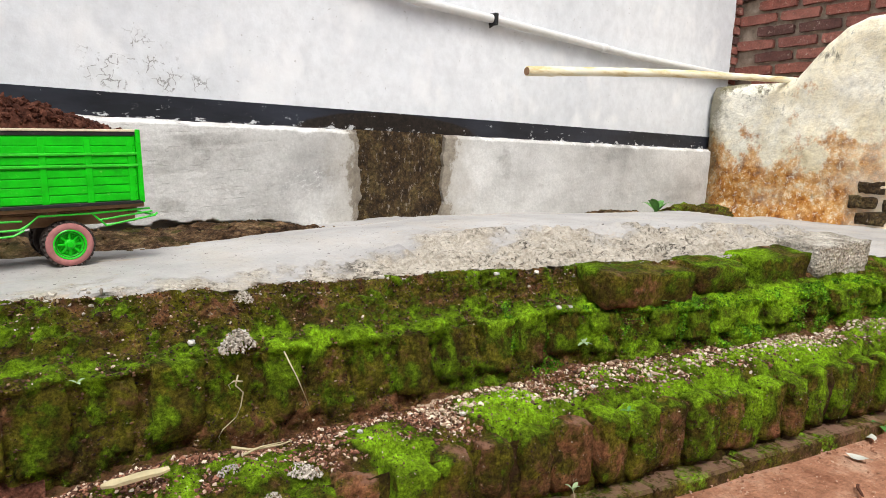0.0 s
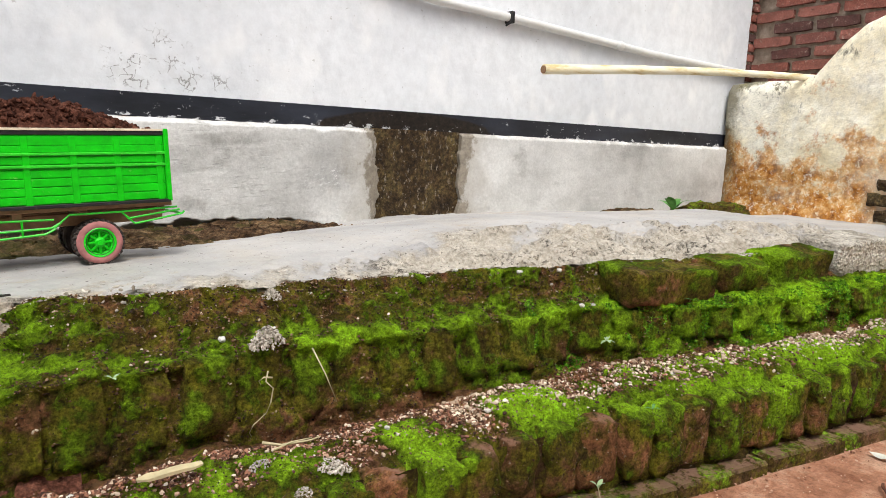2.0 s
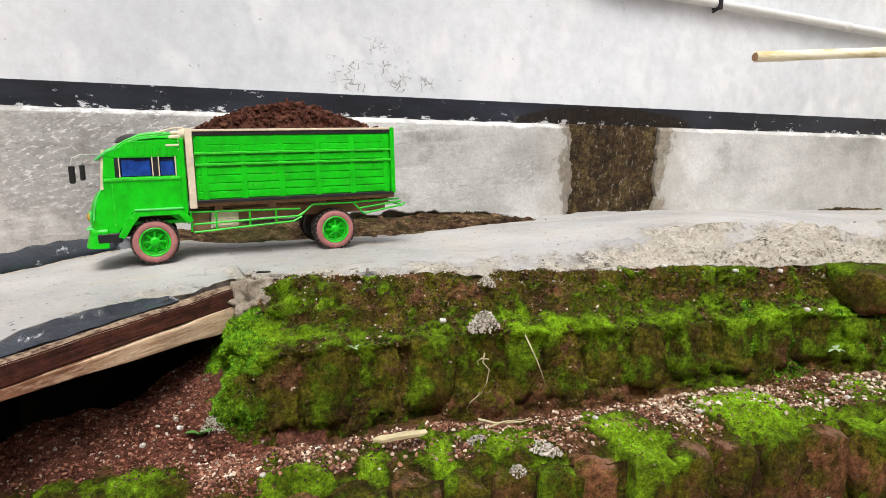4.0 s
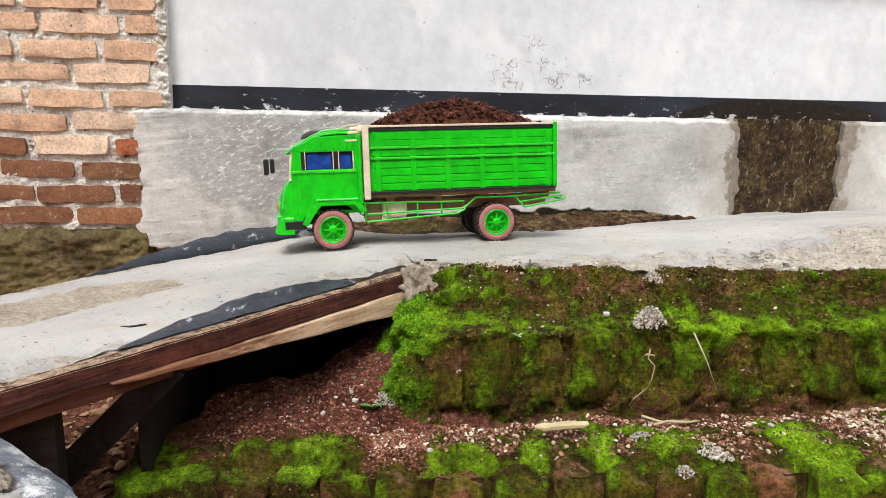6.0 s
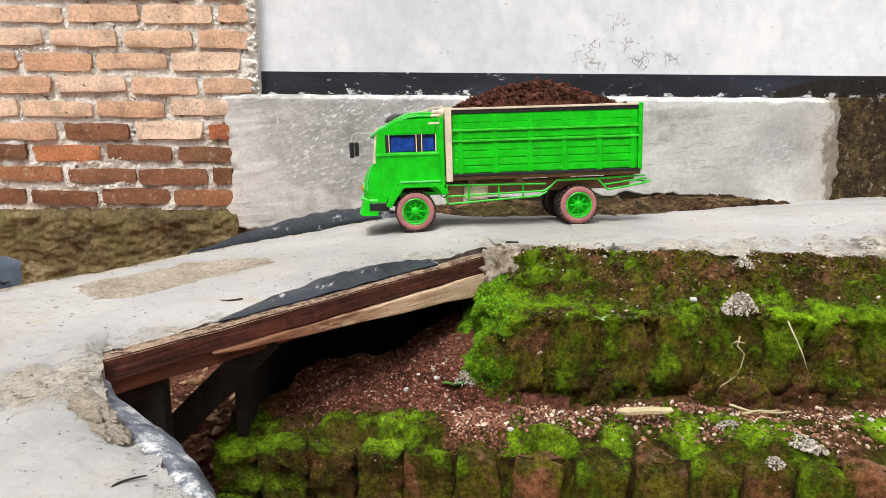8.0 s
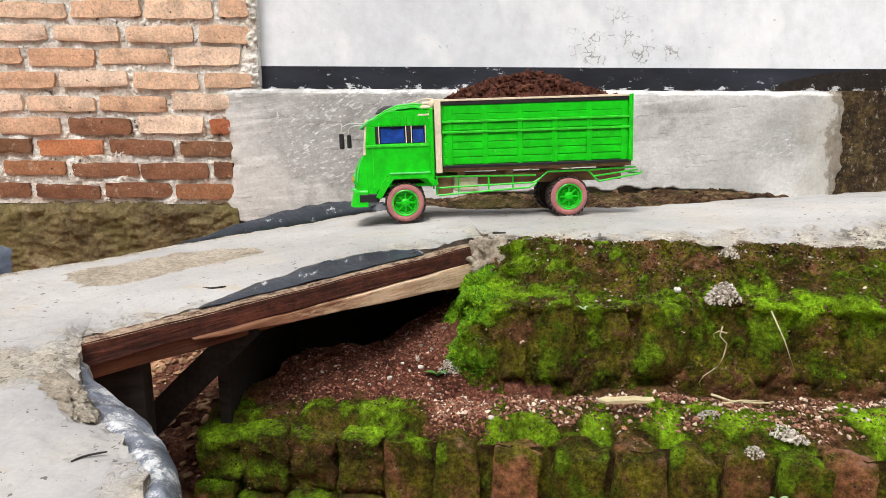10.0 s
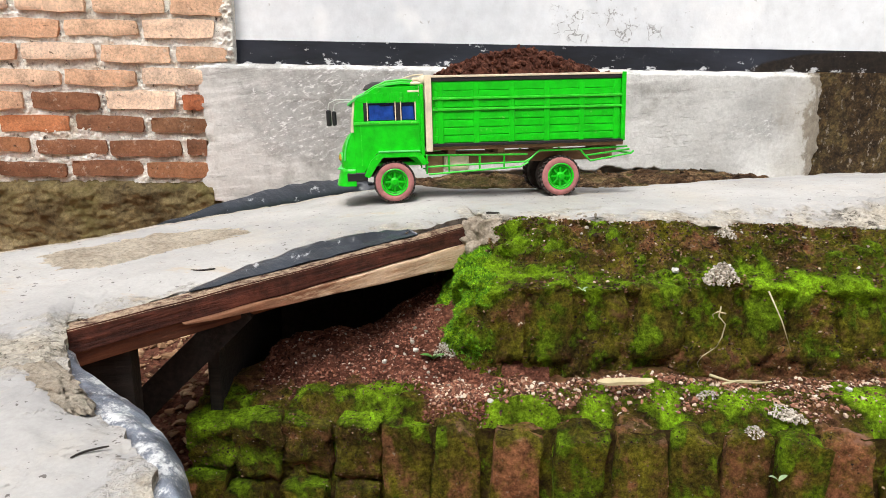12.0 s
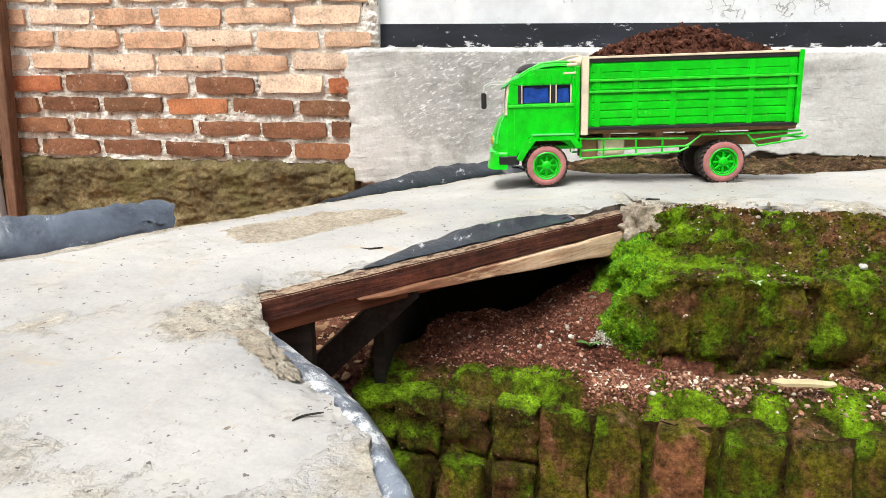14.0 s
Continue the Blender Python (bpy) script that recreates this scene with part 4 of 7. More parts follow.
def ramp_z(x, y, default=0.33):
    hit = RAMP_BVH.ray_cast(Vector((x, y, 2)), Vector((0, 0, -1)))
    return hit[0].z if hit[0] else default


n = len(tv)
verts = list(tv) + [(x, y, z - (0.030 if -0.4 < x < 0.02 and y > 0.8 else 0.013) - 0.004 * fbm(x * 20, y * 20, 7.0)) for x, y, z in tv]
faces = list(tf) + [tuple(k + n for k in f[::-1]) for f in tf]
rim = [j for j in range(nv + 1)] + [i * (nv + 1) + nv for i in range(1, nu + 1)] + [nu * (nv + 1) + j for j in range(nv - 1, -1, -1)] + [i * (nv + 1) for i in range(nu - 1, 0, -1)]
for a, b in zip(rim, rim[1:] + rim[:1]):
    faces.append((a, a + n, b + n, b))
ramp_ob = raw("concrete_ramp", verts, faces, M["concrete"], smooth=True)
wear = ramp_ob.data.attributes.new("wear", "FLOAT", "POINT")
vals = []
# rough places of the pour: middle, reach, amount
WORN = ((-0.42, 0.67, 0.16, 0.72), (-0.36, 0.62, 0.11, 0.62), (0.86, 1.10, 0.20, 0.95), (1.10, 1.03, 0.18, 1.0), (1.36, 0.99, 0.17, 0.9), (1.75, 1.0, 0.3, 0.8), (-0.62, 0.62, 0.12, 0.55), (-0.5, 0.45, 0.12, 0.5), (-0.66, 0.3, 0.15, 0.5))
for i in range(nu + 1):
    for j in range(nv + 1):
        w = max(0.0, 1 - (j / nv) ** 1.5 / 0.34) ** 0.8
        x, y, z = tv[i * (nv + 1) + j]
        w *= 0.45 if x < 0.0 else lerp([(0.0, 0.55), (0.55, 0.55), (0.85, 1.0)], x)
        for sx, sy, sr, sw in WORN:
            w = max(w, sw * (1.0 - math.hypot(x - sx, y - sy) / sr))
        vals.append(w if j < nv - 2 else 0.9)
wear.data.foreach_set("value", vals + [1.0] * len(vals))
ramp = tagged(ramp_ob, "pale grey concrete ramp, humped, with a crumbling edge", "ramp", kind="structure")

# ---------------------------------------------------------------- white house wall
house = thing("wall_north", "white limewashed house wall with a black painted band over a bare cement plinth", "wall", kind="structure")


def wall_sheet(x0, x1, z0, z1, y, amp=0.0025, nx=200, nz=80):
    return sheet(nx, nz, lambda u, v: (x0 + u * (x1 - x0), y - amp * fbm((x0 + u * (x1 - x0)) * 4, 0, (z0 + v * (z1 - z0)) * 4) - amp * 0.35 * fbm((x0 + u * (x1 - x0)) * 22, 5, (z0 + v * (z1 - z0)) * 22), z0 + v * (z1 - z0)))


def thick(verts, faces, nx, nz, back):
    """Gives a wall sheet its back and edges; the edges stay sharp."""
    n = len(verts)
    vs = list(verts) + [(x, back, z) for x, y, z in verts]
    fs = list(faces) + [tuple(k + n for k in f[::-1]) for f in faces]
    rim = [j for j in range(nz + 1)] + [i * (nz + 1) + nz for i in range(1, nx + 1)] + [nx * (nz + 1) + j for j in range(nz - 1, -1, -1)] + [i * (nz + 1) for i in range(nx - 1, 0, -1)]
    for a, b in zip(rim, rim[1:] + rim[:1]):
        k = len(vs)
        vs += [vs[a], vs[b], vs[b + n], vs[a + n]]
        fs.append((k, k + 1, k + 2, k + 3))
    return vs, fs


v, f = wall_sheet(-0.597, 3.475, 0.668, 3.2, WALL_Y, nz=100)
raw("upper_wall", *thick(v, f, 200, 100, WALL_Y + 0.14), M["white"], house, True)


def band_point(u, v):
    x = -0.597 + u * 4.12
    top, low = 0.671, 0.604 + 0.004 * fbm(x * 9, 0, 0) + 0.003 * fbm(x * 40, 1, 0)
    return x, WALL_Y - 0.003 - 0.0015 * fbm(x * 12, v * 2, 0), low + (top - low) * v


v, f = sheet(400, 6, band_point)
raw("painted_band", *thick(v, f, 400, 6, WALL_Y + 0.14), M["band"], house, True)


def plinth(x0, x1, nx):
    def point(u, v):
        x = x0 + u * (x1 - x0)
        z = 0.04 + v * 0.563
        lip = 0.006 * fbm(x * 14, 2, 0) if v > 0.95 else 0
        end = 0.012 * max(0.0, 1 - min(u, 1 - u) * (x1 - x0) / 0.03)
        foot = 0.07 if z < lerp([(-0.1, 0.20), (0.05, 0.296), (0.6, 0.314), (0.85, 0.304), (1.1, 0.270), (1.3, 0.25), (1.7, 0.24), (3.4, 0.20)], x) - 0.006 + 0.012 * fbm(x * 16, 7, 0) else 0.0
        ragged = max(0.0, 1 - min(u, 1 - u) * (x1 - x0) / 0.05)
        x += ragged * (0.016 * fbm(x0 * 5, 3, z * 9) + 0.009 * fbm(x0 * 5, 8, z * 30))
        return x, WALL_Y - 0.042 + foot + end - 0.003 * fbm(x * 3, 0, z * 3) - 0.0015 * fbm(x * 20, 1, z * 20) + (0.012 if v > 0.985 else 0), z + lip * 0.5
    v, f = sheet(nx * 2, 110, point)
    return raw("plinth", *thick(v, f, nx * 2, 110, WALL_Y + 0.10), M["plinth"], house, True)


plinth(-0.697, 1.175, 160)
plinth(1.53, 3.46, 120)
v, f = wall_sheet(1.16, 1.545, 0.04, 0.606, WALL_Y - 0.014, 0.010, 60, 80)
raw("damp_recess", *thick(v, f, 60, 80, WALL_Y + 0.10), M["damp"], house, True)

# ---------------------------------------------------------------- unplastered brick wall
brick_wall = thing("wall_west", "unplastered wall of orange bricks with thick uneven mortar", "wall", kind="structure")
BY = 2.086


def mortar_point(u, v):
    x, z = -2.4 + u * 1.803, 0.25 + v * 0.86
    y = BY - 0.0035 - 0.006 * fbm(x * 14, 0, z * 14) - 0.004 * fbm(x * 46, 1, z * 46) - 0.003 * fbm(x * 120, 2, z * 120)
    if x > -0.645:
        y -= (0.014 + 0.010 * fbm(x * 60, 4, z * 60)) * min(1, (x + 0.645) / 0.03)
    if x > -0.71 and z < 0.612:
        y = max(y, BY - 0.008)
    return x, y, z


v, f = sheet(640, 300, mortar_point)
raw("mortar", *thick(v, f, 640, 300, WALL_Y + 0.14), M["mortar"], brick_wall, True)
part("upper_mortar", boxes((-2.4, -0.6, BY + 0.004, WALL_Y + 0.14, 1.11, 3.2)), M["mortar"], brick_wall)


def footing_point(u, v):
    x, z = -2.4 + u * 1.72, -0.02 + v * 0.275
    return x, BY - 0.022 - 0.012 * fbm(x * 6, 0, z * 12) - 0.009 * fbm(x * 18, 3, z * 30) - 0.005 * fbm(x * 60, 0, z * 60) + 0.02 * max(0, (v - 0.9) / 0.1), z + (0.006 * fbm(x * 18, 3, 0) if v > 0.9 else 0)


v, f = sheet(400, 64, footing_point)
raw("footing", *thick(v, f, 400, 64, WALL_Y + 0.12), M["foundation"], brick_wall, True)

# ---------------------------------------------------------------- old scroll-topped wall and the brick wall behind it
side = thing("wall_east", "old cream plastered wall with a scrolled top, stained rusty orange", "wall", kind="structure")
SCROLL = [(2.10, 0.930), (1.95, 0.940), (1.72, 0.935), (1.66, 0.955), (1.60, 1.03), (1.54, 1.105), (1.46, 1.17), (1.38, 1.20), (1.28, 1.205), (1.1, 1.16), (0.95, 1.05), (0.85, 0.95), (0.5, 0.92), (-0.3, 0.92)]


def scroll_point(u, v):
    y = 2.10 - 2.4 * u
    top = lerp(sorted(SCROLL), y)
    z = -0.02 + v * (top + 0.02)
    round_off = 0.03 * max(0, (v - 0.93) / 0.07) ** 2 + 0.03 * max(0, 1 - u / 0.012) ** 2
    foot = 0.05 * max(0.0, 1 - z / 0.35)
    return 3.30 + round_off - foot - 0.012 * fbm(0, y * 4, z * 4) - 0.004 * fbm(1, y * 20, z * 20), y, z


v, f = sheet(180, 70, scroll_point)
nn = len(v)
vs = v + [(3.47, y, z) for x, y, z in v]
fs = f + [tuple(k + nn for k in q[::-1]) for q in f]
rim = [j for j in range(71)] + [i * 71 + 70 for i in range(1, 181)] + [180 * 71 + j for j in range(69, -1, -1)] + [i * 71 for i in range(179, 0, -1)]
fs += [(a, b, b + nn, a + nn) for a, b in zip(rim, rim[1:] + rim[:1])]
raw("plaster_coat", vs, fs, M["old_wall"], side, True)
for y, z, w in ((1.27, 0.455, 0.11), (1.16, 0.450, 0.10), (1.30, 0.388, 0.12), (1.17, 0.386, 0.10), (1.26, 0.318, 0.13)):
    ob = new("exposed_brick", worn_block(w, 0.05, 0.058, 0.010, y * 50 + z * 9, 5, 0.25))
    ob.data.materials.append(M["damp"])
    ob.parent = side
    ob.matrix_world = pose(3.314 + 0.03 * (z - 0.3), y, z, 0, 3, 90)
back_wall = thing("wall_back", "dark red unplastered brick wall in shade", "wall", kind="structure")
part("mortar", boxes((3.545, 3.70, 0.2, 2.24, 0.0, 3.2)), M["old_mortar"], back_wall)

# ---------------------------------------------------------------- soil beside the ramp
def gutter_point(u, v):
    x = -0.42 + u * 3.8
    far = 2.088
    near = lerp([(-0.5, 1.30), (-0.3, 1.48), (0.0, 1.47), (0.55, 1.46), (1.2, 1.52), (2.0, 1.58), (3.4, 1.7)], x)
    y = near + (far - near) * v
    zr = lerp([(-0.5, 0.20), (-0.3, 0.27), (-0.1, 0.305), (0.3, 0.318), (0.8, 0.328), (1.6, 0.335), (2.2, 0.31), (3.4, 0.25)], x)
    zw = lerp([(-0.5, 0.16), (-0.1, 0.27), (0.1, 0.285), (0.6, 0.30), (1.2, 0.325), (1.8, 0.33), (2.4, 0.30), (3.4, 0.24)], x)
    ridge = 0.020 * math.exp(-((v - 0.32) / 0.2) ** 2) * lerp([(-0.3, 0.2), (0.0, 1), (0.5, 1), (0.9, 0.25), (1.2, 0.0)], x)
    trench = -0.030 * math.exp(-((v - 0.95) / 0.05) ** 2)
    # the soil dives under the screed beyond the middle of the ramp
    dive = lerp([(-0.5, 0.0), (0.75, 0.0), (1.15, -0.055), (2.1, -0.055), (2.35, 0.0), (3.4, 0.0)], x)
    return x, y, zr + (zw - zr) * v + ridge + trench + dive + 0.014 * fbm(x * 9, y * 9, 0) + 0.010 * fbm(x * 30, y * 30, 1)


v, f = sheet(520, 70, gutter_point)
gutter = tagged(raw("soil_strip", v, f, M["brown_soil"], smooth=True), "rough brown soil strip with moss along the wall foot", "soil", kind="structure")



def fillet_point(u, v):
    """Screed carried on from the ramp to the wall, thinning out to nothing at both ends."""
    x = 0.78 + u * 1.50
    near = lerp([(0.55, 1.46), (1.2, 1.52), (2.0, 1.58), (3.4, 1.7)], x)
    zr = lerp([(0.8, 0.328), (1.6, 0.335), (2.2, 0.31), (3.4, 0.25)], x)
    zw = lerp([(0.6, 0.27), (1.2, 0.290), (1.8, 0.295), (2.4, 0.29)], x)
    rise = lerp([(0.78, -0.06), (0.95, -0.012), (1.12, 0.004), (1.3, 0.006), (2.0, 0.006), (2.16, 0.0), (2.28, -0.03)], x)
    return x, near + (2.094 - near) * v, zr + (zw - zr) * v + rise + 0.006 * fbm(x * 8, v * 5, 3) + 0.003 * fbm(x * 34, v * 18, 4)


v, f = sheet(240, 60, fillet_point)
tagged(raw("screed_strip", v, f, M["concrete"], smooth=True), "grey concrete screed running up to the wall foot", "concrete", kind="structure")

# ---------------------------------------------------------------- moss-grown terraces
SECTIONS = [
    [(-0.03, 1.40, 0.17), (0.0, 1.40, 0.25), (0.02, 1.40, 0.28), (0.05, 1.40, 0.30), (0.07, 1.40, 0.31)],
    [(-0.045, 1.08, 0.15), (0.0, 1.085, 0.25), (0.015, 1.09, 0.275), (0.03, 1.11, 0.300), (0.05, 1.15, 0.312)],
    [(-0.03, 0.975, 0.135), (0.012, 0.99, 0.245), (0.032, 1.035, 0.268), (0.048, 1.085, 0.312), (0.056, 1.130, 0.324)],
    [(0.015, 0.932, 0.125), (0.045, 0.952, 0.248), (0.065, 0.998, 0.266), (0.085, 1.076, 0.324), (0.090, 1.115, 0.328)],
]
for x in (0.14, 0.22, 0.3, 0.4, 0.5, 0.6, 0.7, 0.8, 0.9, 1.0, 1.1, 1.2, 1.35, 1.5, 1.7, 1.9, 2.2, 2.6, 3.2):
    ty, tz, lz, ey, ez = lerp(TIER_Y, x), lerp(TIER_Z, x), lerp(LEDGE_Z, x), lerp(EDGE_Y, x), lerp(EDGE_Z, x)
    SECTIONS.append([(x, ty, tz - 0.012), (x, ty + 0.014, lz - 0.014), (x, ty + 0.055, lz + 0.004), (x, ey - 0.012, ez - 0.004), (x, ey + 0.035, ez - 0.007)])


def clamp(x, lo=0.0, hi=1.0):
    return max(lo, min(hi, x))


def green_at(p):
    return 0.45 * fbm(p[0] * 6, p[1] * 6, p[2] * 8) + 0.55 * fbm(p[0] * 21, p[1] * 21, p[2] * 21) + 0.35 * fbm(p[0] * 60, p[1] * 60, p[2] * 60)


def tier_moss(p):
    """How thickly moss grows on the terrace wall, from 0 to 1."""
    x, y, z = p
    k = green_at(p)
    right = clamp((x - 0.55) / 0.5)
    d = z - lerp(LEDGE_Z, x)
    crest = math.exp(-((d + 0.004) / 0.013) ** 2)
    low = clamp((lerp(TIER_Z, x) + 0.045 - z) / 0.045)
    f = 0.38 + 0.72 * k + 0.27 * crest * lerp([(0.2, 0.45), (0.4, 1.0)], x) + 0.20 * right * (1 if d < 0.012 else 0.3) - 0.30 * low * (1 - 0.5 * right)
    if d > 0.012:
        f -= 0.02
    if x < 0.22:
        f += 0.45 * low * clamp((0.20 - x) / 0.05)
    if x < 0.10:
        f += 0.48 * clamp((0.048 - x) / 0.03) * clamp((1.10 - y) / 0.03) * clamp((z - 0.15) / 0.03)
    return clamp(f)


def grown(ob, field):
    """Writes the moss attribute of a mesh from a field over its places."""
    at = ob.data.attributes.new("moss", "FLOAT", "POINT")
    m = ob.matrix_world
    at.data.foreach_set("value", [field(m @ q.co) for q in ob.data.vertices])
    return ob


def tier_point(u, v):
    f = u * (len(SECTIONS) - 1)
    i = min(int(f), len(SECTIONS) - 2)
    w = f - i
    g = v * 4
    j = min(int(g), 3)
    q = g - j
    if j == 2:
        q = q ** 0.8
    a, b, c, d = (Vector(p) for p in (SECTIONS[i][j], SECTIONS[i][j + 1], SECTIONS[i + 1][j], SECTIONS[i + 1][j + 1]))
    p = a.lerp(b, q).lerp(c.lerp(d, q), w)
    push = 0.013 * fbm(p.x * 11, p.y * 11, p.z * 16) + 0.010 * fbm(p.x * 32, p.y * 32, p.z * 32) + 0.005 * fbm(p.x * 90, p.y * 90, p.z * 90, 2)
    if j == 0 and p.x > 0.05:
        push -= 0.006
    if j == 3:
        push *= 1 - 0.6 * q
    else:
        push += 0.007 * clamp(tier_moss(p) * 1.6 - 0.5)
    return p.x - push * (1 if i < 3 else 0.2), p.y - push, p.z + push * 0.6


tier = thing("terrace_wall", "low moss-grown brick terrace wall under the ramp edge", "wall", kind="structure")
TV, TF = sheet(700, 112, tier_point)
grown(raw("earth_face", TV, TF, M["moss_bank"], tier, True), tier_moss)


# stretches of the kerb top where gravel lies bare between the moss cushions
BARE = ((-0.045, 0.012), (0.128, 0.150), (0.192, 0.232), (0.275, 0.298), (0.440, 0.475), (0.60, 0.65), (0.80, 0.83))


def cushion(x):
    """One where moss cushions the kerb top, nought where it lies bare."""
    gap = min([max(a - x, x - b) for a, b in BARE])
    return max(0.0, min(1.0, gap / 0.02))


KERB = [(-0.336, 0.056), (-0.272, 0.058), (-0.206, 0.058), (-0.142, 0.056), (-0.077, 0.058), (-0.012, 0.054), (0.062, 0.058), (0.140, 0.058), (0.217, 0.062), (0.290, 0.058), (0.350, 0.052), (0.406, 0.052), (0.466, 0.060), (0.534, 0.058), (0.602, 0.058), (0.668, 0.056), (0.736, 0.060), (0.806, 0.072), (0.872, 0.050), (0.938, 0.062), (1.006, 0.062), (1.078, 0.068), (1.144, 0.053), (1.199, 0.049), (1.260, 0.064), (1.324, 0.047), (1.400, 0.060), (1.478, 0.070)]
# bricks that the moss has left bare, or half bare
BARE_BRICKS = {0.062: -0.20, 0.217: -0.15, 0.350: -0.30, 0.466: -0.25, 0.668: -0.25, 0.736: -0.08, 0.806: -0.45, 0.872: -0.10, 1.006: -0.32, 1.144: -0.10}
while KERB[-1][0] < 2.9:
    KERB.append((KERB[-1][0] + 0.069 + RNG.random() * 0.009, 0.057 + RNG.random() * 0.009))


def pillow(x):
    """One over the middle of a kerb brick, nought at the joints."""
    return 1 - clamp(min(abs(x - q) / (w * 0.62) for q, w in KERB)) ** 2


def terrace_moss(p):
    x, y, z = p
    v = (y - lerp(FRONT_Y, x)) / (lerp(TIER_Y, x) - lerp(FRONT_Y, x))
    right = clamp((x - 0.4) / 0.5)
    c = cushion(x + 0.02 * fbm(x * 24, y * 24, 2))
    return clamp(0.27 + 0.80 * green_at(p) + 0.42 * c - max(0.0, v - 0.74) * 3.0 + 0.06 * right - 0.16 * clamp((-0.02 - x) / 0.05))


def terrace_point(u, v):
    x = -0.36 + u * 3.5
    y0, y1 = lerp(FRONT_Y, x) + 0.024, lerp(TIER_Y, x) + 0.04
    y = y0 + (y1 - y0) * v
    rise = min(1.0, v * 5) ** 0.6
    swell = (pillow(x) - 0.5) * max(0.0, 1 - v * 1.6)
    z0, z1 = lerp(FRONT_Z, x) - 0.048 + 0.054 * rise + 0.016 * swell, lerp(TIER_Z, x) + 0.004
    z = z0 + (z1 - z0) * v + 0.010 * fbm(x * 9, y * 9, 0) + 0.006 * fbm(x * 36, y * 36, 1)
    lush = clamp(terrace_moss((x, y, z)) * 1.5 - 0.4)
    return x, y, z + lush * (0.007 + 0.005 * fbm(x * 55, y * 55, 6)) * min(1.0, v * 8)


EV, EF = sheet(700, 50, terrace_point)
terrace = tagged(grown(raw("terrace_soil", EV, EF, M["moss_mid"], smooth=True), terrace_moss), "mossy soil on top of the brick kerb", "soil", kind="structure")


def hollow_point(u, v):
    x, y = -0.62 + u * 0.74, 0.892 + v * 0.80
    crest = 1.0 + 0.75 * (x + 0.29) + 0.02 * fbm(x * 14, 3, 0)
    z = 0.098 + 0.052 * min(1, max(0, (y - 0.86) / 0.13)) + 0.5 * max(0, min(x, 0.03) + 0.13) * min(1, max(0, (y - 0.93) / 0.12))
    if y > crest:
        z -= 0.9 * min(y - crest, 0.12)
    z = max(z, 0.03)
    if y > 1.45:
        z = min(0.26, z + 1.2 * (y - 1.45))
    drop = max(0.0, min(1.0, (-0.285 - x + 0.02 * fbm(x * 12, y * 12, 4)) / 0.07))
    z = z * (1 - drop) + 0.006 * drop
    return x, y, z + 0.008 * fbm(x * 12, y * 12, 0) + 0.005 * fbm(x * 45, y * 45, 1)


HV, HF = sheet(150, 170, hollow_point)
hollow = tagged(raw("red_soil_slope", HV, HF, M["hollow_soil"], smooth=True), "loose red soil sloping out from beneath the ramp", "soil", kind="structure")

# kerb of bricks set on edge
kerb = thing("brick_kerb", "kerb of old mossy bricks set on edge", "kerb", kind="structure")
for i in range(11):
    part("footing", boxes((0.72 + i * 0.22, 0.935 + i * 0.22, 0.0, 0.10, -0.03, 0.024 + RNG.uniform(-0.006, 0.004)), bevel=0.005), M["kerb_half"], kerb)
for o in kerb.children:
    for q in o.data.vertices:
        q.co.y += lerp(FRONT_Y, q.co.x) - 0.020
v, f = sheet(420, 10, lambda a, b: (-0.36 + a * 3.4, lerp(FRONT_Y, -0.36 + a * 3.4) + 0.020 + 0.014 * fbm((-0.36 + a * 3.4) * 30, b * 3, 2), -0.10 + b * (lerp(FRONT_Z, -0.36 + a * 3.4) + 0.092)))
raw("earth_joint", v, f, M["dark_earth"], kerb, True)
def kerb_moss(p, up, bias):
    x, y, z = p
    k = 0.6 * fbm(x * 11, y * 11, z * 9) + 0.6 * fbm(x * 34, y * 34, z * 30) + 0.3 * fbm(x * 80, y * 80, z * 80)
    low = clamp((lerp(FRONT_Z, x) - z) / 0.10)
    damp = 0.12 * clamp((x - 0.75) / 0.3) + (0.12 if x < -0.03 else 0.0)
    return clamp(0.37 + 0.56 * k + 0.30 * max(0.0, up) - 0.10 * low + 0.7 * damp + 0.8 * bias - 0.40 * (1 - cushion(x)) * max(0.0, up))


def own_brick(size, wear, seed, soft, material, parent, m, field, cuts=6):
    """A worn brick of its own shape, with its own moss; field takes the place and how far the face looks up."""
    me = worn_block(*size, wear, seed, cuts, soft)
    me.name = "brick"
    ob = piece("brick", me, material, parent, m)
    turn = m.to_3x3().inverted().transposed()
    at = me.attributes.new("moss", "FLOAT", "POINT")
    at.data.foreach_set("value", [field(m @ q.co, (turn @ q.normal).normalized().z) for q in me.vertices])
    return ob


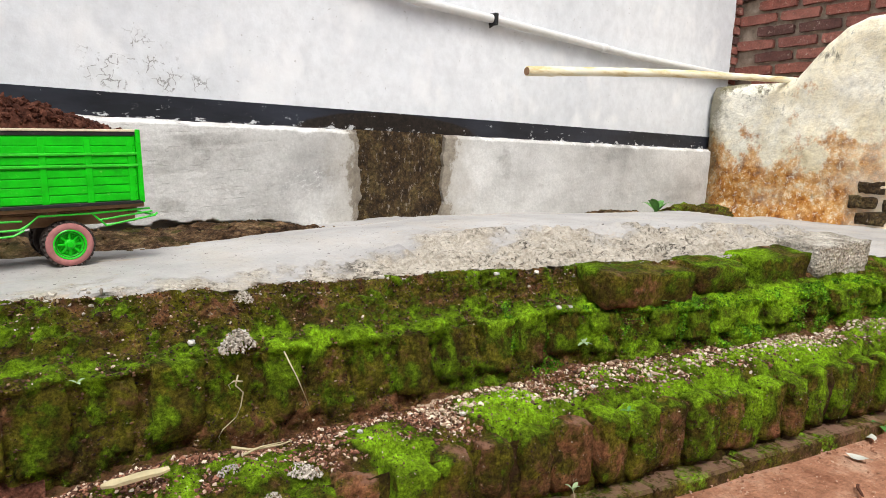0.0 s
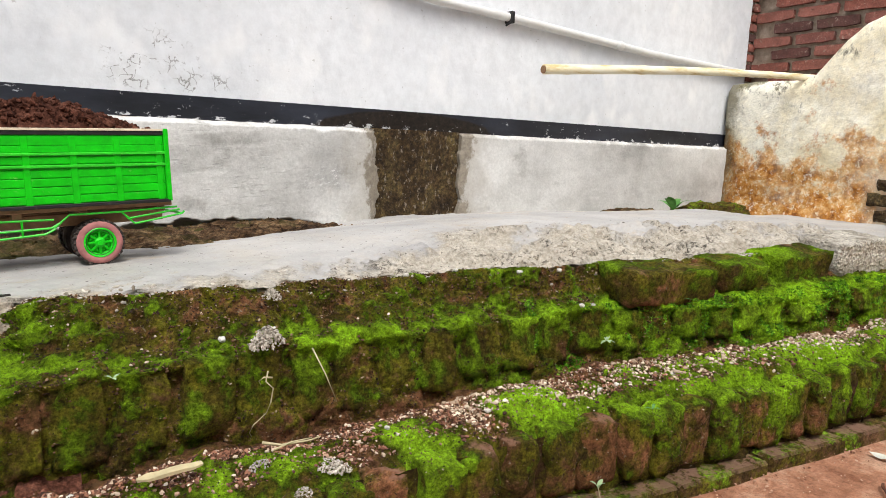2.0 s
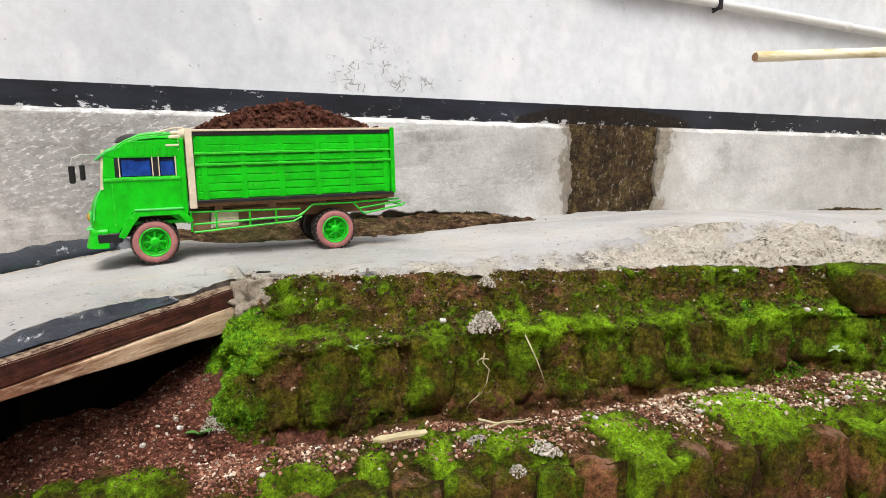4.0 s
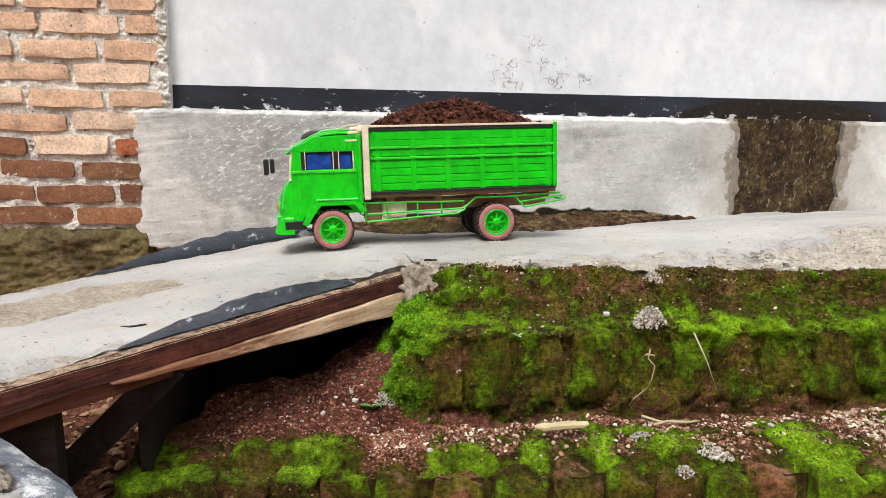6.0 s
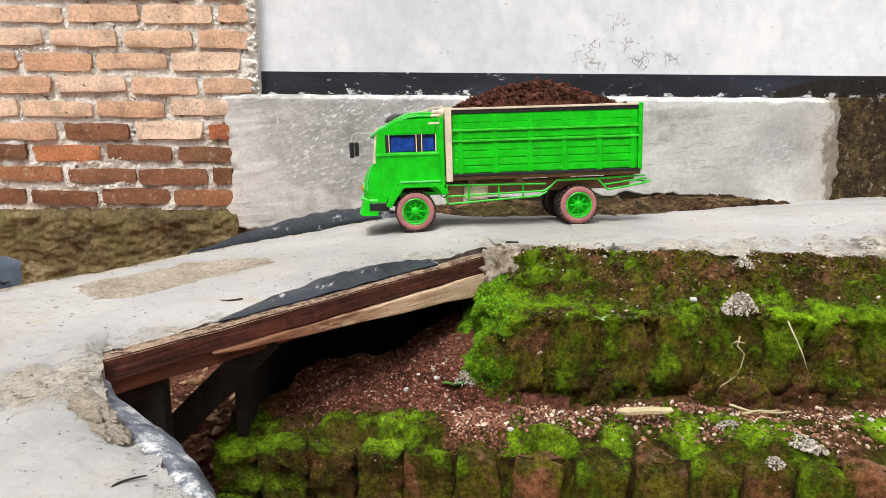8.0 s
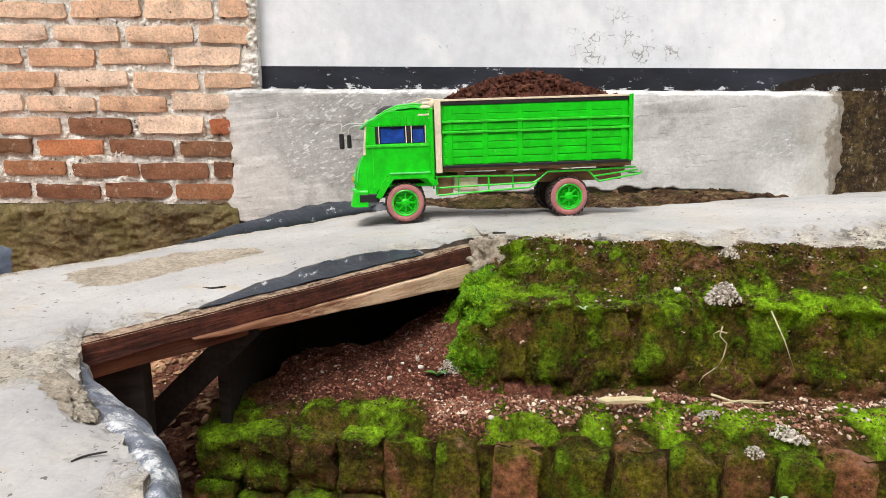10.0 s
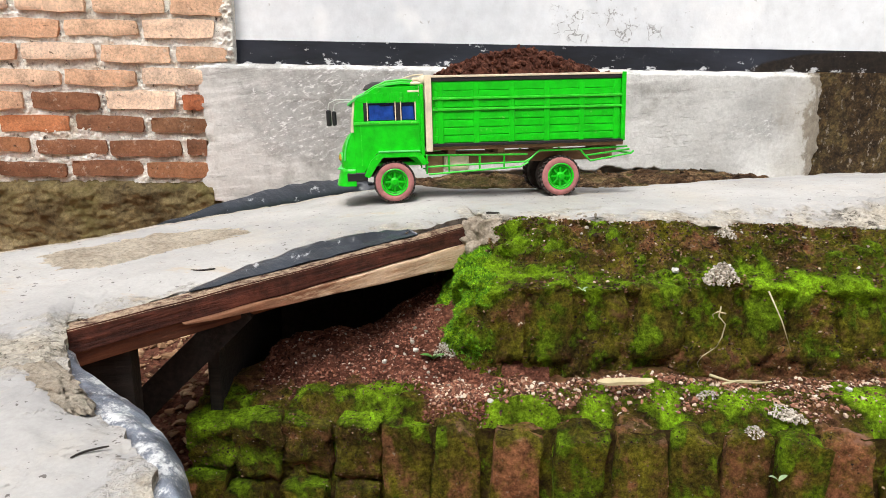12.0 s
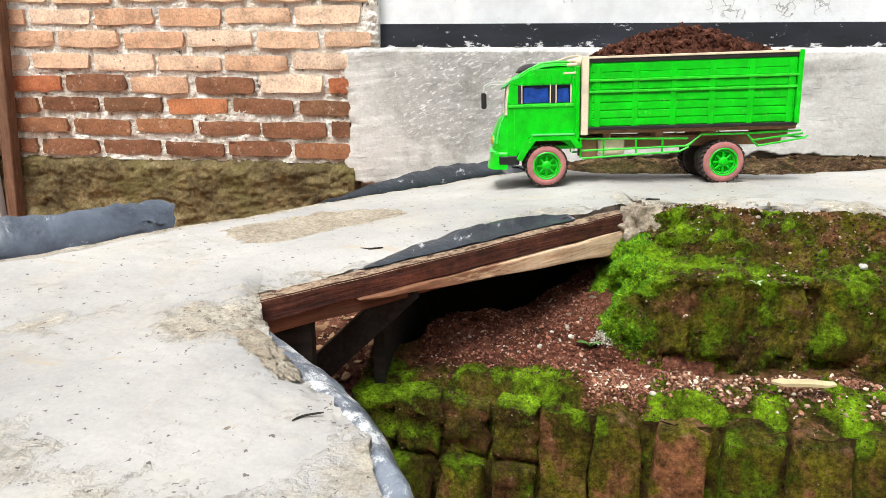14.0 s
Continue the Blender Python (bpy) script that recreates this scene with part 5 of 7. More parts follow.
def kerb_row():
    for i, (x, w) in enumerate(KERB):
        y, z = lerp(FRONT_Y, x), lerp(FRONT_Z, x)
        turn = math.degrees(math.atan2(lerp(FRONT_Y, x + 0.1) - y, 0.1))
        deep = lerp([(0.40, 0.08), (0.70, -0.042)], x)
        m = pose(x, y + 0.046 + RNG.uniform(-0.009, 0.009), z + 0.001 - (z + 0.012 + deep) / 2 + RNG.uniform(-0.007, 0.006), RNG.uniform(-3, 5), RNG.uniform(-2.5, 2.5), turn + RNG.uniform(-4, 4)) @ Matrix.Diagonal(((w + 0.006) / 0.060, 1, (z + 0.012 + deep) / 0.128, 1))
        if x < -0.1:
            # two courses at the kerb's end
            tall = RNG.uniform(0.070, 0.088)
            m = pose(x, y + 0.046 + RNG.uniform(-0.009, 0.009), z + 0.003 - tall / 2, RNG.uniform(-4, 6), RNG.uniform(-4, 4), turn + RNG.uniform(-7, 7)) @ Matrix.Diagonal(((w + 0.005) / 0.060, 1, tall / 0.128, 1))
            low = pose(x + RNG.uniform(-0.012, 0.012), y + 0.050 + RNG.uniform(-0.012, 0.006), z + 0.003 - tall - 0.052, RNG.uniform(-3, 5), RNG.uniform(-4, 4), turn + RNG.uniform(-6, 6)) @ Matrix.Diagonal((w / 0.058, 1, 0.80, 1))
            own_brick((0.060, 0.12, 0.128), 0.0100, i + 60, 0.26, M["moss_kerb"], kerb, low, lambda p, up: kerb_moss(p, up, -0.12))
        bias = BARE_BRICKS.get(x, RNG.uniform(-0.02, 0.14)) if x > -0.05 else RNG.uniform(-0.25, 0.05)
        own_brick((0.060, 0.090, 0.128), 0.0072 if x > -0.1 else 0.0100, i, RNG.uniform(0.20, 0.34) if x < 0.6 else RNG.uniform(0.36, 0.48), M["moss_kerb"], kerb, m, lambda p, up: kerb_moss(p, up, bias), 9)


def tier_row():
    x, i = 0.055, 0
    while x < 2.6:
        y, z0, z1 = lerp(TIER_Y, x), lerp(TIER_Z, x), lerp(LEDGE_Z, x)
        turn = math.degrees(math.atan2(lerp(TIER_Y, x + 0.1) - y, 0.1))
        h = z1 - z0 - 0.03
        m = pose(x, y + 0.035 + RNG.uniform(-0.006, 0.006), (z0 + z1) / 2 + 0.006 + RNG.uniform(-0.004, 0.004), RNG.uniform(-6, 0), RNG.uniform(-3, 3), turn + RNG.uniform(-4, 4)) @ Matrix.Diagonal((1 + RNG.uniform(-0.08, 0.05), 1, h / 0.112, 1))
        own_brick((0.060, 0.06, 0.112), 0.0085, i + 20, 0.22, M["moss_bank"], tier, m, lambda p, up: tier_moss(p), 7)
        x += 0.067 + RNG.random() * 0.012
        i += 1


# ---------------------------------------------------------------- bricks of the bare walls
def rough_brick(lx, ly, lz, seed):
    """A hand-made brick: flat face, chipped and uneven arrises."""
    bm = bmesh.new()
    bmesh.ops.create_cube(bm, size=1)
    bmesh.ops.subdivide_edges(bm, edges=bm.edges, cuts=5, use_grid_fill=True)
    for v in bm.verts:
        c = v.co * 2
        p = Vector((c.x * lx / 2, c.y * ly / 2, c.z * lz / 2))
        rim = max(abs(c.x), abs(c.z)) ** 6
        corner = (abs(c.x) * abs(c.z)) ** 5
        q = Vector((p.x * 26 + seed * 7.3, seed * 3.1, p.z * 40 + seed))
        w = noise.noise_vector(q) + noise.noise_vector(q * 3.1) * 0.6
        p.x += rim * (w.x * 0.0046 - math.copysign(corner * 0.003, c.x))
        p.z += rim * (w.z * 0.0046 - math.copysign(corner * 0.002, c.z))
        p.y += 0.0022 * w.y + (0.006 * rim * max(0.0, w.z) if c.y < 0 else 0.0)
        v.co = p
    me = bpy.data.meshes.new("brick")
    bm.to_mesh(me)
    bm.free()
    me.shade_smooth()
    me.set_sharp_from_angle(angle=radians(38))
    return me


def west_bricks():
    kinds = [rough_brick(0.203, 0.05, 0.0465, s) for s in range(6)]
    kinds_red = [rough_brick(0.203, 0.05, 0.0465, s + 9) for s in range(5)]
    for c in range(12):
        z = 0.268 + 0.0674 * c + 0.022
        x = (-0.765 if c % 2 == 0 else -0.882) + RNG.uniform(-0.012, 0.012)
        if c == 8:
            x -= 0.05
        limit = -0.692 if c < 5 else -0.622
        x += 0.2185
        while x > -2.3:
            right = min(x + 0.098, limit)
            left = x - 0.098
            if right - left > 0.045:
                s = (right - left) / 0.196
                m = pose((left + right) / 2, BY + 0.0122 + RNG.uniform(-0.004, 0.003), z + RNG.uniform(-0.004, 0.004), 0, RNG.uniform(-1.3, 1.3), RNG.uniform(-1.2, 1.2)) @ Matrix.Diagonal((s * RNG.uniform(0.95, 1.02), 1, RNG.uniform(0.92, 1.10), 1))
                low = c < 3 or (c == 3 and RNG.random() < 0.4)
                if low:
                    piece("brick", kinds_red[RNG.randrange(5)], M["brick_brown"] if c == 0 else M["brick_red"], brick_wall, m)
                else:
                    piece("brick", kinds[RNG.randrange(6)], M["brick"], brick_wall, m)
            x -= 0.2185


def back_bricks():
    kinds = [rough_brick(0.196, 0.05, 0.047, s + 30) for s in range(5)]
    for c in range(9):
        z = 0.90 + 0.066 * c
        y = 2.0 if c % 2 == 0 else 1.9
        while y > 1.0:
            m = pose(3.545 + RNG.uniform(-0.004, 0.004), y, z, 0, RNG.uniform(-1, 1), 90) @ Matrix.Diagonal((RNG.uniform(0.94, 1.0), 1, 1, 1))
            piece("brick", kinds[RNG.randrange(5)], M["brick_dark"], back_wall, m)
            y -= 0.2185
    # broken brick ends where the house wall's plaster stops
    part("broken_edge", boxes((3.476, 3.544, WALL_Y + 0.012, WALL_Y + 0.14, 0.70, 3.2)), M["rough_concrete"], house)
    for c in range(14):
        m = pose(3.508 + RNG.uniform(-0.008, 0.008), WALL_Y + 0.020 + RNG.uniform(-0.006, 0.006), 0.83 + 0.052 * c, 0, RNG.uniform(-4, 4), RNG.uniform(-6, 6)) @ Matrix.Diagonal((0.30 * RNG.uniform(0.8, 1.1), 1, 0.8, 1))
        piece("brick", kinds[RNG.randrange(5)], M["brick_dark"] if c % 3 else M["rough_concrete"], house, m)

# ---------------------------------------------------------------- toy truck
def lathe(profile, segs=32, bm=None, y0=0.0):
    """A turned shape round the y axis from (radius, y) pairs."""
    bm = bm or bmesh.new()
    rings = [[bm.verts.new((r * math.cos(a), y0 + y, r * math.sin(a))) for a in (2 * math.pi * k / segs for k in range(segs))] for r, y in profile]
    for a, b in zip(rings, rings[1:]):
        for k in range(segs):
            bm.faces.new((a[k], a[(k + 1) % segs], b[(k + 1) % segs], b[k]))
    bmesh.ops.recalc_face_normals(bm, faces=bm.faces)
    return bm


def place_verts(bm, start, m):
    bm.verts.ensure_lookup_table()
    for v in list(bm.verts)[start:]:
        v.co = m @ v.co


WR = 0.0375


def wheel(parent, x, y, face):
    """A knobbly tyre with a pink side and a green rim; face is +1 where the outer side looks to +y."""
    bm = lathe([(0.020, -0.011), (0.030, -0.0125), (0.0345, -0.011), (0.0355, -0.007), (0.0355, 0.007), (0.0345, 0.011), (0.030, 0.0125), (0.020, 0.011)], 40)
    for k in range(26):
        a = 2 * math.pi * k / 26
        for s in (-1, 1):
            n0 = len(bm.verts)
            box(bm, -0.0026, 0.0026, -0.0044, 0.0044, -0.0022, 0.0016)
            place_verts(bm, n0, Matrix.Rotation(a + 0.06 * s, 4, "Y") @ Matrix.Translation((0, s * 0.0066, WR - 0.0012)) @ Matrix.Rotation(0.35 * s, 4, "Z"))
    tyre = part("wheel", bm, M["tyre"], parent)
    tyre.location = (x, y, WR)
    f = face
    part("sidewall", lathe([(0.0240, 0.0132 * f), (0.0262, 0.0146 * f), (0.0310, 0.0142 * f), (0.0342, 0.0118 * f), (0.0347, 0.0105 * f)], 40), M["tyre_pink"], tyre, "pink painted tyre wall", True)
    bm = lathe([(0.0245, 0.0140 * f), (0.0232, 0.0148 * f), (0.0215, 0.0140 * f), (0.0205, 0.0088 * f), (0.0175, 0.0076 * f), (0.0165, 0.0092 * f)], 36)
    lathe([(0.0085, 0.0085 * f), (0.0080, 0.0115 * f), (0.0050, 0.0128 * f), (0.0046, 0.0155 * f), (0.0001, 0.0158 * f)], 20, bm)
    for k in range(8):
        n0 = len(bm.verts)
        box(bm, 0.0072, 0.0178, -0.0014, 0.0014, -0.0018, 0.0018, 0.0006)
        place_verts(bm, n0, Matrix.Rotation(2 * math.pi * k / 8, 4, "Y") @ Matrix.Translation((0, 0.0095 * f, 0)))
    for k in range(8):
        a = 2 * math.pi * (k + 0.5) / 8
        n0 = len(bm.verts)
        box(bm, -0.0011, 0.0011, -0.001, 0.001, -0.0011, 0.0011, 0.0004)
        place_verts(bm, n0, Matrix.Translation((0.0135 * math.cos(a), 0.0085 * f, 0.0135 * math.sin(a))))
    part("rim", bm, M["green_worn"], tyre, "bright green spoked rim")
    part("rim_back", lathe([(0.0205, 0.0055 * f), (0.0001, 0.0050 * f)], 24), M["green"], tyre)
    return tyre


REAR, FRONT = (0.197, 1.278), (-0.107, 1.260)
HEAD = math.atan2(FRONT[1] - REAR[1], FRONT[0] - REAR[0])
BASE = 0.305
fwd, left = Vector((math.cos(HEAD), math.sin(HEAD))), Vector((-math.sin(HEAD), math.cos(HEAD)))
mid = Vector(REAR) - left * 0.064


def wheel_ground(u, v):
    p = mid + fwd * u + left * v
    return ramp_z(p.x, p.y)


zr = (wheel_ground(0, 0.064) + wheel_ground(0, -0.064)) / 2
zf = (wheel_ground(BASE, 0.064) + wheel_ground(BASE, -0.064)) / 2
tilt = math.degrees(math.atan2(zr - zf, BASE))
roll_l = (wheel_ground(0, 0.064) + wheel_ground(BASE, 0.064)) / 2
roll_r = (wheel_ground(0, -0.064) + wheel_ground(BASE, -0.064)) / 2
bank = math.degrees(math.atan2(roll_l - roll_r, 0.128))
TRUCK = pose(mid.x, mid.y, zr + 0.0005, bank, tilt, math.degrees(HEAD))
truck = thing("toy_truck", "bright green handmade toy dump truck standing on the concrete ramp", "toy truck", m=TRUCK)
for u, v, f in ((0, 0.064, 1), (BASE, 0.064, 1), (0, -0.064, -1), (BASE, -0.064, -1)):
    wheel(truck, u, v, f)
for v in (0.036, -0.036):
    bm = lathe([(0.020, -0.010), (0.034, -0.011), (0.0362, -0.007), (0.0362, 0.007), (0.034, 0.011), (0.020, 0.010)], 28)
    ob = part("inner_wheel", bm, M["tyre"], truck)
    ob.location = (0, v, WR)
for u in (0, BASE):
    bm = tube([(u, -0.055, WR), (u, 0.055, WR)], 0.006, 10)
    n0 = len(bm.verts)
    lathe([(0.0135, -0.012), (0.0165, -0.006), (0.0165, 0.006), (0.0135, 0.012)], 14, bm)
    place_verts(bm, n0, Matrix.Translation((u, 0, WR)))
    part("axle", bm, M["black"], truck)
for v in (-0.028, 0.028):
    part("chassis_rail", boxes((-0.112, 0.395, v - 0.006, v + 0.006, 0.064, 0.084), bevel=0.001), M["truck_wood"], truck)
for u in (-0.10, 0.02, 0.11, 0.20):
    part("cross_beam", boxes((u - 0.007, u + 0.007, -0.070, 0.070, 0.082, 0.0925), bevel=0.001), M["truck_wood"], truck)
part("sub_frame", boxes((-0.118, 0.238, -0.074, 0.074, 0.0915, 0.0985), bevel=0.001), M["truck_wood"], truck, "unpainted brown wooden sub-frame")

# cargo bed
X0, X1, HW, Z0, Z1 = -0.114, 0.234, 0.080, 0.100, 0.2195
bed = part("cargo_bed", boxes((X0 + 0.002, X1 - 0.002, -HW + 0.003, HW - 0.003, Z0, Z0 + 0.006), bevel=0.001), M["truck_wood"], truck)
for s in (1, -1):
    y = s * HW
    lo, hi = sorted((y - s * 0.004, y - s * 0.0005))
    part("side_panel", boxes((X0, X1, lo, hi, Z0, Z1 - 0.004)), M["green"], bed)
    o0, o1 = sorted((y - s * 0.001, y + s * 0.0022))
    zs = [Z0 + 0.004, Z0 + 0.0175, Z0 + 0.031, Z0 + 0.0445, Z0 + 0.058]
    for a, b in zip(zs, zs[1:]):
        part("plank", boxes((X0 + 0.006, X1 - 0.004, o0, o1, a + 0.0006, b - 0.0007), bevel=0.0008), M["green_worn"], bed)
    for a, b in ((Z0 + 0.066, Z0 + 0.0775), (Z0 + 0.084, Z0 + 0.0945), (Z0 + 0.095, Z0 + 0.110)):
        part("plank", boxes((X0 + 0.006, X1 - 0.004, o0, o1, a, b), bevel=0.0008), M["green"], bed)
    r0, r1 = sorted((y + s * 0.0005, y + s * 0.0055))
    for i in range(6):
        u = X0 + 0.014 + (X1 - X0 - 0.028) * i / 5
        part("rib", boxes((u - 0.0050, u + 0.0050, *sorted((y, y + s * 0.0032)), Z0, Z1 - 0.011), bevel=0.0008), M["green"], bed)
    for z in (Z0 + 0.0625, Z0 + 0.0815):
        part("rail", boxes((X0 + 0.002, X1, r0, r1, z - 0.0022, z + 0.0022), bevel=0.0008), M["green_edge"], bed, "green rail with pale worn edges")
    part("sill", boxes((X0, X1, r0 - 0.001, r1, Z0 - 0.002, Z0 + 0.0035), bevel=0.0008), M["black"], bed, "black painted lower edge")
    part("top_strip", boxes((X0, X1, *sorted((y - s * 0.002, y + s * 0.0035)), Z1 - 0.0085, Z1 - 0.002), bevel=0.0006), M["black"], bed, "black strip under the top rail")
    part("top_rail", boxes((X0 - 0.001, X1 + 0.004, *sorted((y - s * 0.006, y + s * 0.0048)), Z1 - 0.002, Z1 + 0.0018), bevel=0.0006), M["cream"], bed, "cream top rail")
    part("corner_post", boxes((X1 + 0.001, X1 + 0.0125, *sorted((y - s * 0.008, y + s * 0.0055)), 0.090, Z1 + 0.003), bevel=0.0008), M["cream"], bed, "cream corner post")
    part("rear_post", boxes((X0 - 0.003, X0 + 0.005, *sorted((y - s * 0.006, y + s * 0.0055)), Z0, Z1 + 0.002), bevel=0.0008), M["green_worn"], bed)
part("head_board", boxes((X1 - 0.004, X1, -HW + 0.003, HW - 0.003, Z0, Z1 + 0.002), bevel=0.0006), M["black"], bed)
part("tailgate", boxes((X0, X0 + 0.004, -HW + 0.003, HW - 0.003, Z0, Z1), bevel=0.0006), M["green"], bed)
for i in range(4):
    z = Z0 + 0.012 + i * 0.027
    part("tailgate_slat", boxes((X0 - 0.003, X0, -HW + 0.008, HW - 0.008, z, z + 0.018), bevel=0.0008), M["green_worn"], bed)

# cab
CW = 0.070
cab = part("cab", boxes((0.262, 0.386, -CW + 0.004, CW - 0.004, 0.066, 0.072), (0.262, 0.266, -CW + 0.003, CW - 0.003, 0.07, 0.205), bevel=0.001), M["green"], truck)
for s in (1, -1):
    def ys(a, b):
        return sorted((s * a, s * b))
    part("door", slab_of([(0.264, 0.064), (0.300, 0.088), (0.348, 0.088), (0.372, 0.055), (0.387, 0.055), (0.388, 0.146), (0.264, 0.146)], *ys(CW - 0.004, CW), 0.0006), M["green"], cab)
    part("door_ledge", boxes((0.266, 0.387, *ys(CW - 0.001, CW + 0.0022), 0.1395, 0.1445), bevel=0.0008), M["green_edge"], cab)
    part("door_seam", boxes((0.374, 0.3755, *ys(CW - 0.001, CW + 0.001), 0.068, 0.139)), M["green_edge"], cab)
    part("window_pillar", boxes((0.262, 0.2715, *ys(CW - 0.004, CW), 0.146, 0.199), bevel=0.0006), M["green"], cab)
    part("window_pillar", boxes((0.3005, 0.3085, *ys(CW - 0.004, CW + 0.0005), 0.146, 0.183), bevel=0.0006), M["black"], cab, "dark window divider")
    part("window_pillar", slab_of([(0.366, 0.146), (0.388, 0.146), (0.383, 0.185), (0.367, 0.184)], *ys(CW - 0.004, CW), 0.0006), M["green"], cab)
    part("window_pillar", boxes((0.362, 0.3685, *ys(CW - 0.004, CW + 0.0008), 0.146, 0.186), bevel=0.0006), M["black"], cab, "black front window edge")
    for u0, u1 in ((0.2715, 0.2735), (0.2985, 0.3002), (0.3088, 0.3105), (0.3605, 0.362)):
        part("window_trim", boxes((u0, u1, *ys(CW - 0.003, CW + 0.001), 0.146, 0.1815)), M["cream"], cab, "bare cream window edging")
    part("window_header", slab_of([(0.266, 0.177), (0.367, 0.177), (0.382, 0.181), (0.380, 0.187), (0.364, 0.192), (0.347, 0.203), (0.266, 0.206)], *ys(CW - 0.005, CW + 0.001), 0.0008), M["green_worn"], cab)
    for i in range(8):
        u = 0.272 + i * 0.0118
        part("header_rib", boxes((u, u + 0.0055, *ys(CW, CW + 0.0022), 0.1795, 0.194), bevel=0.0006), M["green_worn"], cab)
    part("window_pane", boxes((0.270, 0.368, *ys(CW - 0.006, CW - 0.0045), 0.146, 0.180)), M["blue_glass"], cab, "dark blue side glazing")
    part("window_blind", slab_of([(0.312, 0.147), (0.358, 0.147), (0.358, 0.173), (0.340, 0.174), (0.337, 0.171), (0.314, 0.172)], *ys(CW - 0.0044, CW - 0.0028), 0.0005), M["blue_seat"], cab, "bright blue lining behind the window")
    part("window_blind", slab_of([(0.275, 0.147), (0.297, 0.147), (0.297, 0.170), (0.277, 0.171)], *ys(CW - 0.0044, CW - 0.0028), 0.0005), M["blue_seat"], cab, "bright blue lining behind the window")
    part("fender", slab_of([(0.250, 0.070), (0.262, 0.084), (0.268, 0.0905), (0.342, 0.0905), (0.358, 0.078), (0.372, 0.050), (0.362, 0.046), (0.349, 0.066), (0.336, 0.0815), (0.274, 0.0815), (0.262, 0.066)], *ys(CW - 0.012, CW + 0.012), 0.001), M["green_worn"], truck)
    part("fender_top", boxes((0.266, 0.344, *ys(CW - 0.004, CW + 0.0135), 0.0905, 0.0935), bevel=0.001), M["green_light"], truck, "pale green fender top")
    part("rear_guard", boxes((0.257, 0.2645, *ys(CW - 0.006, CW + 0.0085), 0.082, 0.207), bevel=0.0015), M["green"], truck)
    part("step_box", boxes((0.366, 0.404, *ys(CW - 0.020, CW + 0.002), 0.040, 0.056), bevel=0.002), M["black"], truck, "dark step box")
    part("headlamp", lathe([(0.0001, 0.0052), (0.0040, 0.0044), (0.0070, 0.0022), (0.0074, 0.0)], 18), M["amber"], truck, "amber headlamp with a yellow rim", True).matrix_local = pose(0.4140, s * 0.048, 0.083, 0, 0, -90 + s * 16)
    part("lamp_rim", lathe([(0.0072, 0.0022), (0.0092, 0.0028), (0.0098, 0.0006), (0.0086, -0.001)], 18), M["green_light"], truck, "", True).matrix_local = pose(0.4135, s * 0.048, 0.083, 0, 0, -90 + s * 16)
    arm = tube([(0.388, s * 0.062, 0.184), (0.418, s * 0.070, 0.184), (0.430, s * 0.074, 0.179), (0.433, s * 0.075, 0.166)], 0.0011, 6)
    ob = part("mirror", boxes((0.427, 0.4355, *ys(0.068, 0.084), 0.139, 0.167), bevel=0.002), M["black"], truck, "black mirror")
    part("mirror_arm", arm, M["wire"], ob, "bent bright wire")
    # guard rails between the wheels
    y = s * 0.074
    rails = [[(0.248, y, 0.0835), (0.062, y, 0.0795)], [(0.246, y, 0.0625), (0.066, y, 0.0665), (0.052, y, 0.0745)], [(0.243, y, 0.049), (0.075, y, 0.0575), (0.060, y, 0.0650)],
             [(0.062, y, 0.0665), (0.040, y, 0.0855), (-0.036, y, 0.0855), (-0.056, y, 0.0640)], [(-0.036, y, 0.0855), (-0.126, y, 0.0885)], [(-0.056, y, 0.0640), (-0.134, y, 0.0760), (-0.138, y, 0.0800)], [(-0.045, y, 0.0735), (-0.130, y, 0.0835)]]
    for r in rails:
        part("guard_rail", tube(r, 0.0019, 6), M["green_edge"], truck)
    for u, a, b in ((0.246, 0.050, 0.084), (0.206, 0.053, 0.084), (0.150, 0.056, 0.083), (0.105, 0.057, 0.081)):
        part("guard_post", tube([(u, y, a), (u, y, b)], 0.0018, 6), M["green_worn"], truck)
part("rear_bar", tube([(-0.134, -0.074, 0.076), (-0.134, 0.074, 0.076)], 0.0019, 6), M["green_worn"], truck)
part("fuel_tank", boxes((0.168, 0.214, 0.044, 0.066, 0.054, 0.082), bevel=0.003), M["cream"], truck, "cream card fuel tank")
part("battery_box", boxes((0.215, 0.246, 0.030, 0.064, 0.050, 0.083), bevel=0.002), M["truck_wood"], truck)


def roof_point(u, v):
    x = 0.262 + 0.122 * u
    w = 2 * v - 1
    z = lerp([(0.262, 0.211), (0.295, 0.2150), (0.325, 0.2125), (0.348, 0.2040), (0.366, 0.1930), (0.384, 0.1850)], x) + 0.006 * (1 - w * w)
    return x, w * (CW + 0.002) * (1 - 0.04 * u), z - 0.006 * abs(w) ** 6


v, f = sheet(24, 16, roof_point)
n = len(v)
raw("roof", v + [(x, y, z - 0.004) for x, y, z in v], f + [tuple(k + n for k in q[::-1]) for q in f], M["green_worn"], cab, True)
part("roof_dome", lathe([(0.0001, 0.012), (0.016, 0.0105), (0.028, 0.006), (0.034, 0.0)], 24), M["black"], cab, "black roof dome", True).matrix_local = pose(0.338, 0, 0.203, 90, 0, 0) @ Matrix.Diagonal((0.9, 1.25, 1.5, 1))
for s in (1, -1):
    part("roof_rail", tube([(0.268, s * 0.066, 0.2130), (0.295, s * 0.067, 0.2160), (0.325, s * 0.067, 0.2135), (0.348, s * 0.066, 0.2050), (0.366, s * 0.066, 0.1945), (0.383, s * 0.064, 0.1870)], 0.0018, 6), M["green_edge"], cab, "yellow-green roof edging")


